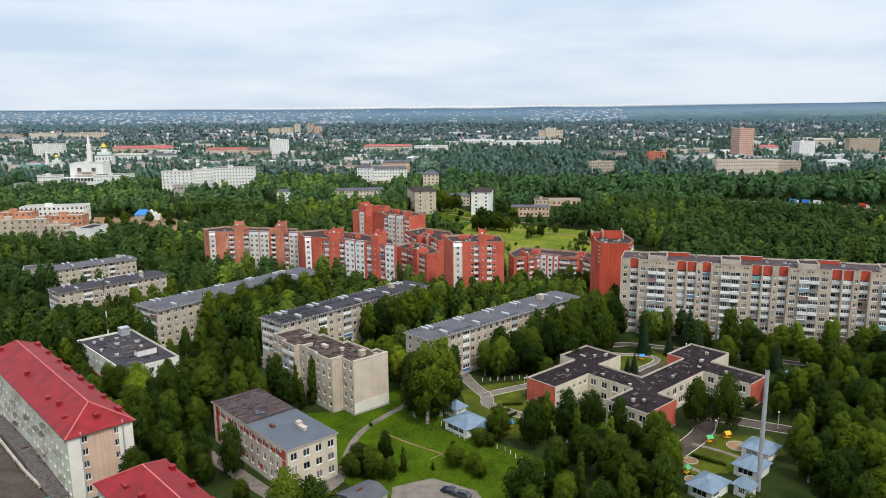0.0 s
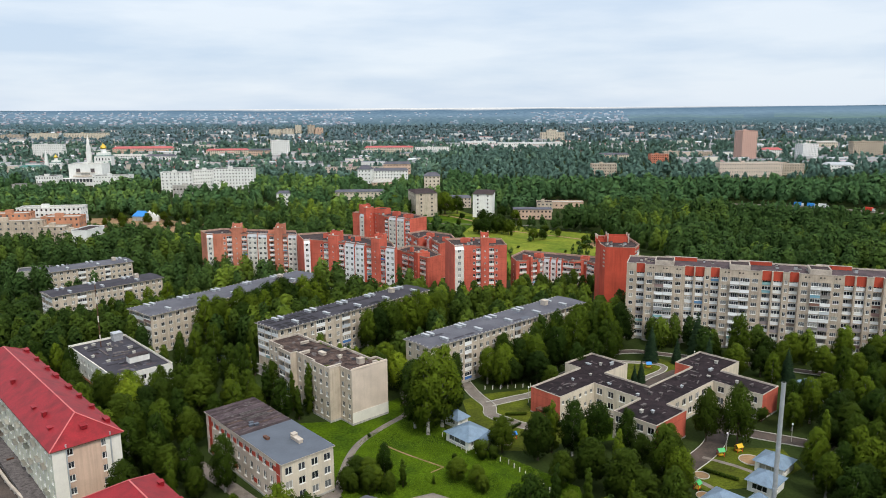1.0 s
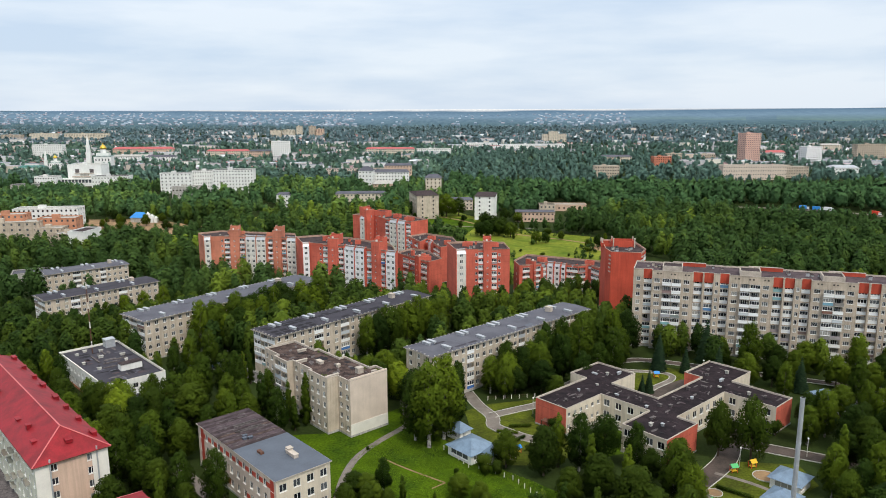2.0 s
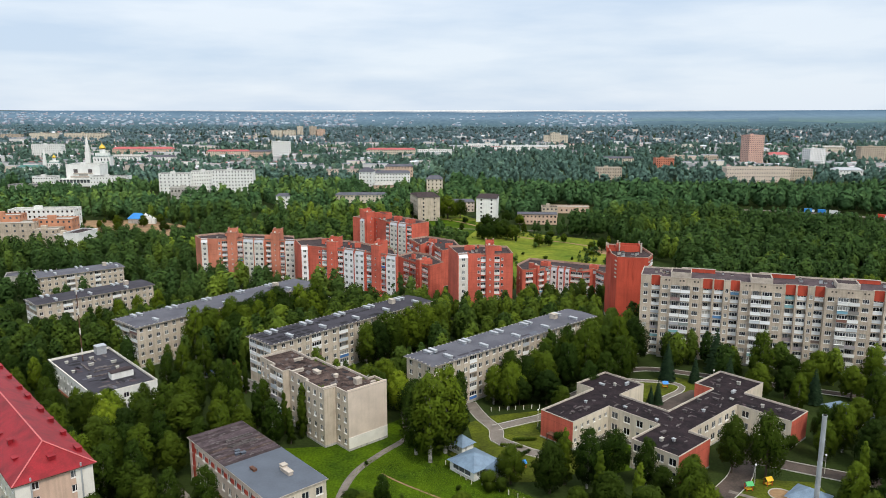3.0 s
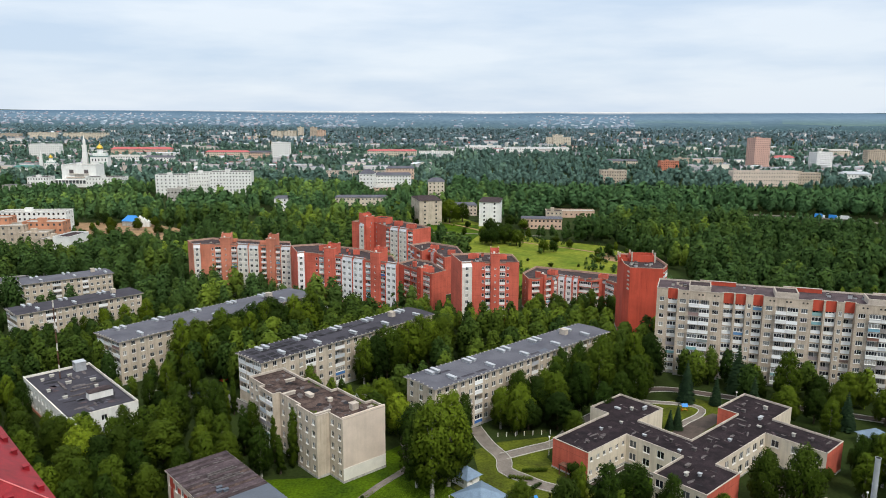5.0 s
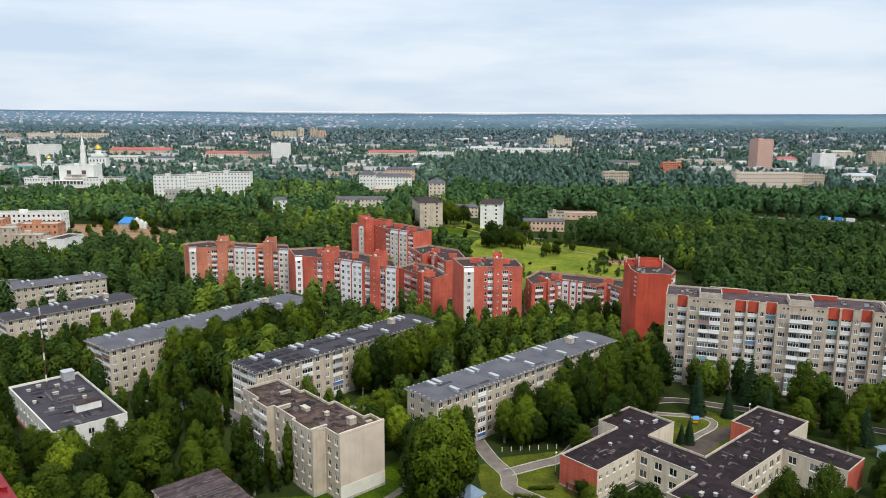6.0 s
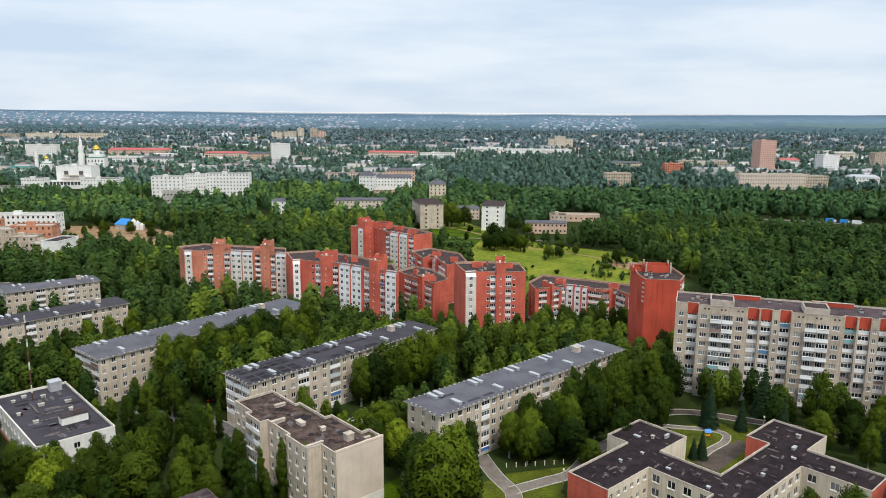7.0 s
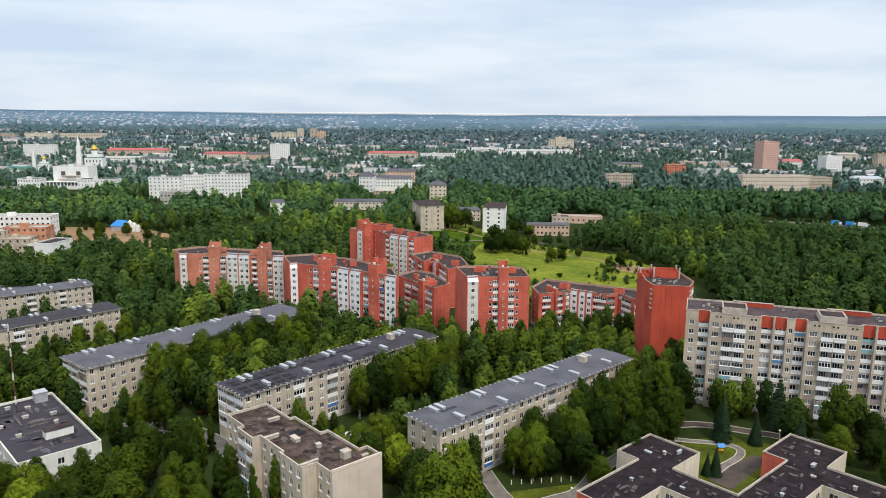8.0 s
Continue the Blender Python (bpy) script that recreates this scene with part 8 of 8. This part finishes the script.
# ---- the far town: small houses in one mesh ----
def far_town():
    g = random.Random(31)
    near, dist = (Shape(), Shape()), (Shape(), Shape())
    k = 0
    while k < 3600:
        y = 1120 + 2700 * g.random() ** 1.5
        x = g.uniform(-0.72, 0.72) * y
        if y < 1500 and -0.02 < x / y < 0.32:
            continue
        if x / y > 0.25 and y > 2500 or -0.12 < x / y < 0.12 and y > 2300 and g.random() < 0.8:
            continue
        if any(a < x < b and c < y < d for a, b, c, d in FAR_FOOT):
            continue
        k += 1
        z = land(x, y) - 0.5 + (11 if y > 2500 else 0)
        w, r = near if y < 2450 else dist
        big = g.random() < (0.13 if y < 1900 else 0.08) and y < 2300
        l, d, h = (g.uniform(20, 44), 12, g.uniform(8, 13)) if big else (g.uniform(7, 13), g.uniform(6, 9), g.uniform(3, 6))
        a = g.choice((0.0, 0.2, -0.3, 1.3)) + g.uniform(-0.15, 0.15)
        c, s = math.cos(a), math.sin(a)

        def at(u, v, zz):
            return (x + u * c - v * s, y + u * s + v * c, z + zz)
        p = [(-l / 2, -d / 2), (l / 2, -d / 2), (l / 2, d / 2), (-l / 2, d / 2)]
        n = len(w.v)
        w.v.extend([at(u, v, 0) for u, v in p] + [at(u, v, h) for u, v in p])
        for i in range(4):
            w.f.append((n + i, n + (i + 1) % 4, n + 4 + (i + 1) % 4, n + 4 + i))
            w.m.append(0)
        t = 0.6 if big else g.uniform(2.2, 3.6)
        n = len(r.v)
        r.v.extend([at(-l / 2 - 0.4, -d / 2 - 0.4, h), at(l / 2 + 0.4, -d / 2 - 0.4, h), at(l / 2 + 0.4, 0, h + t), at(-l / 2 - 0.4, 0, h + t), at(l / 2 + 0.4, d / 2 + 0.4, h), at(-l / 2 - 0.4, d / 2 + 0.4, h)])
        r.f += [(n, n + 1, n + 2, n + 3), (n + 3, n + 2, n + 4, n + 5), (n + 1, n + 4, n + 2), (n, n + 3, n + 5)]
        r.m += [0, 0, 0, 0]
    t = thing("town_houses", "far town of small pale houses with grey and red roofs", "houses", pose(0, 0, 0), kind="stuff")
    part("walls", near[0], M["far_house"], t)
    part("roofs", near[1], M["far_roof"], t)
    # beyond the near town, haze comes from the houses' bluish colour
    t = thing("outskirts_houses", "distant pale houses of the outskirts near the horizon, blue haze in their colour", "houses", pose(0, 0, 0), kind="stuff")
    part("walls", dist[0], M["hazed_house"], t)
    part("roofs", dist[1], M["hazed_house"], t)


far_town()


# ---- woods: nearer crowns are fuller ----
def wood_spots(seed, y0, y1, step, lo, hi, keep):
    g = random.Random(seed)
    out, y = [], y0
    while y < y1:
        st = step(y) if callable(step) else step
        half = 0.615 * y + 16
        x = -half
        while x < half:
            px, py = x + g.uniform(-0.6, 0.6) * st, y + g.uniform(-0.6, 0.6) * st
            h = keep(px, py, g) * (1 + 0.45 * noise.noise((px * 0.03, py * 0.03, 9)))
            if any(c > 560 and a < px < b and c - (75 if py < 900 else 40) < py < d for a, b, c, d in FAR_FOOT):
                h *= 0.55
            if h and is_free(px, py, 3) and not any(a < px < b and c - (10 if c < 560 else 34 if py < 900 else 14) < py < d for a, b, c, d in FAR_FOOT):
                out.append((px, py, g.uniform(lo, hi) * h, g.uniform(0.9, 1.25)))
            x += st
        y += st
    return out


def keep_near(x, y, g):
    """How tall the wood stands at a place, 0 where it is open."""
    if inside([(-300, 540), (-240, 490), (-178, 540), (-190, 600), (-230, 640)], x, y):
        return 0.62 if g.random() < 0.6 else 0
    if inside([(-206, 335), (-164, 384), (-146, 366), (-190, 316)], x, y):
        return 0.5
    if 6 < x < 132 and 366 < y < 474:
        return 0.35 if g.random() < 0.12 else 0
    if -30 < x < 60 and 560 < y < 680 and g.random() < 0.75:
        return 0
    edge = 700 + 20 * math.sin(x * 0.015) if x < 250 else 704 - (x - 290) * 0.42
    if x > 60 and y > 560:
        # an open strip in front of the taller wood behind
        if edge - 14 < y < edge + 6:
            return 0.22 if g.random() < 0.4 and x < 270 else 0
        if y > edge:
            return 1.3 if y < edge + 70 else 0.95 if y < 830 else 0.55
        if x > 250 and y > edge - 120:
            return 0.4
    if x > 45 + max(0, 560 - y) * 0.25 and y < 760:
        return 1.0 if noise.noise((x * 0.02, y * 0.02, 0)) > -0.35 else 0.75
    return 0.95 if g.random() < 0.92 else 0


def keep_far(x, y, g):
    if y > 1100 and g.random() < (0.28 if abs(x) > 0.15 * y else 0.1):
        return 0
    if 0.05 < x / y < 0.35 and y > 2700 and noise.noise((x * 0.002, y * 0.004, 3)) > 0.0:
        return 0
    return 1.0


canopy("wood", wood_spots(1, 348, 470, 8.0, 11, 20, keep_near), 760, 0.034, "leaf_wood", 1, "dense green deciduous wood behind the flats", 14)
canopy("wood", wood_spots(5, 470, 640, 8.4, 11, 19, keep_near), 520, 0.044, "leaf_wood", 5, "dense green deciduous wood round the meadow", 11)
# from here outwards the haze is mixed into the crowns' own colour
canopy("wood", wood_spots(2, 640, 900, 9.4, 11, 19, keep_near), 260, 0.064, "leaf_mid_hazed", 2, "dense green trees between far buildings")
canopy("wood", wood_spots(3, 900, 1700, 13.5, 10, 16, keep_far), 75, 0.115, "leaf_far_hazed", 3, "far green treetops in the town", 6)
canopy("wood", wood_spots(4, 1700, 2600, 17.0, 10, 16, keep_far), 30, 0.16, "leaf_distant_hazed", 4, "green woods towards the horizon, blue haze in their leaf colour", 4)


def scrub_spots():
    g = random.Random(12)
    out = []
    for _ in range(1500):
        x, y = g.uniform(-20, 128), g.uniform(388, 660)
        if inside(OPEN[8], x, y) and noise.noise((x * 0.035, y * 0.022, 4)) > 0.12 and not any(abs(p.x - x) < 3 and abs(p.y - y) < 3 for line, _ in LINES for p in line[::2]):
            out.append((x, y, g.uniform(1.2, 4.2), g.uniform(1.3, 2.4)))
    return out


canopy("scrub", scrub_spots(), 70, 0.075, "leaf_wood", 6, "low green scrub scattered on the meadow")


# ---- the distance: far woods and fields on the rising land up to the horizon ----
# a self-glowing backdrop: emission with the haze painted into its colour
def glowing_haze_material(name, stops):
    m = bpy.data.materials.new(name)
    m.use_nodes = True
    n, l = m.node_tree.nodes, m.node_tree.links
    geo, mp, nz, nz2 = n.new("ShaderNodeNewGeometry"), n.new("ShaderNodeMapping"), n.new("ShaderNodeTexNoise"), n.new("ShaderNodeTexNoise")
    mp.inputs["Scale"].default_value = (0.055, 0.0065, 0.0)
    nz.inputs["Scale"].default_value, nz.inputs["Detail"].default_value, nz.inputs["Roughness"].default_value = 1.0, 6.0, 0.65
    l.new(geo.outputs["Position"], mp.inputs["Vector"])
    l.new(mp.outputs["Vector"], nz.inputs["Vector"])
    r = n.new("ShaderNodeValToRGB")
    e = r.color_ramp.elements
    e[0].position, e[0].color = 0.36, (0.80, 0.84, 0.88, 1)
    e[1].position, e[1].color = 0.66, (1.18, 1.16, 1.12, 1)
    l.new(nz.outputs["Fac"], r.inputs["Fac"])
    # the base colour goes paler and bluer along Y in place of haze
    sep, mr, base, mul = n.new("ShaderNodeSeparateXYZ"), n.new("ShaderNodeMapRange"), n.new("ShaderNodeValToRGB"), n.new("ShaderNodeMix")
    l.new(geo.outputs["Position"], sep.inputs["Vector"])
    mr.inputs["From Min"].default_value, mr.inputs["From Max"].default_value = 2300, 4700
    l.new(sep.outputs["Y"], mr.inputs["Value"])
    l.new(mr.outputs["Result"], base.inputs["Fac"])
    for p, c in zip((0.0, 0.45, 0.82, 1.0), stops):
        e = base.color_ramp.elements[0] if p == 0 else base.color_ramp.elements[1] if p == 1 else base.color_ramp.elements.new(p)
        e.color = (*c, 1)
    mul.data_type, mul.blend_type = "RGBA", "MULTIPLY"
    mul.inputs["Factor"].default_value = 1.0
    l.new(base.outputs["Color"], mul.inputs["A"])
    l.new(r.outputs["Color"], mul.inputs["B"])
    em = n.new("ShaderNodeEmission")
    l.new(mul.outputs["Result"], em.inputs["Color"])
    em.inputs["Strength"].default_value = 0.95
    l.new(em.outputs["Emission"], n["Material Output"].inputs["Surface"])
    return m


M["distance"] = glowing_haze_material("glowing_blue_haze", ((0.10, 0.175, 0.195), (0.12, 0.21, 0.285), (0.15, 0.255, 0.37), (0.23, 0.35, 0.47)))
M["glowing_hazed_field"] = glowing_haze_material("glowing_hazed_field", ((0.16, 0.26, 0.19), (0.18, 0.29, 0.24), (0.19, 0.30, 0.34), (0.23, 0.35, 0.47)))
back = Shape()
rings = [2480, 2700, 3000, 3400, 3900, 4400, 4880]
angs = [radians(-62 + 2 * i) for i in range(63)]
gb = random.Random(8)
grid = []
for rr in rings:
    row = []
    for a in angs:
        x, y = rr * math.sin(a), rr * math.cos(a)
        row.append((x, y, land(x, y) + (12 if rr > 2480 else -3) + gb.uniform(-4, 4) * (rr < 4800)))
    grid.append(row)
for r0, r1 in zip(grid, grid[1:]):
    for i in range(len(angs) - 1):
        rr, aa = math.hypot(r0[i][0], r0[i][1]), math.degrees(angs[i])
        field = (2950 < rr < 3050 and aa > 13 or 3350 < rr < 3450 and aa > 20) and i % 7 != 0
        back.face([r0[i], r0[i + 1], r1[i + 1], r1[i]], 1 if field else 0)
tagged(new("backdrop", back.mesh("backdrop", [M["distance"], M["glowing_hazed_field"]])), "glowing far woods and fields up to the horizon, haze in their colour", "backdrop", kind="structure")
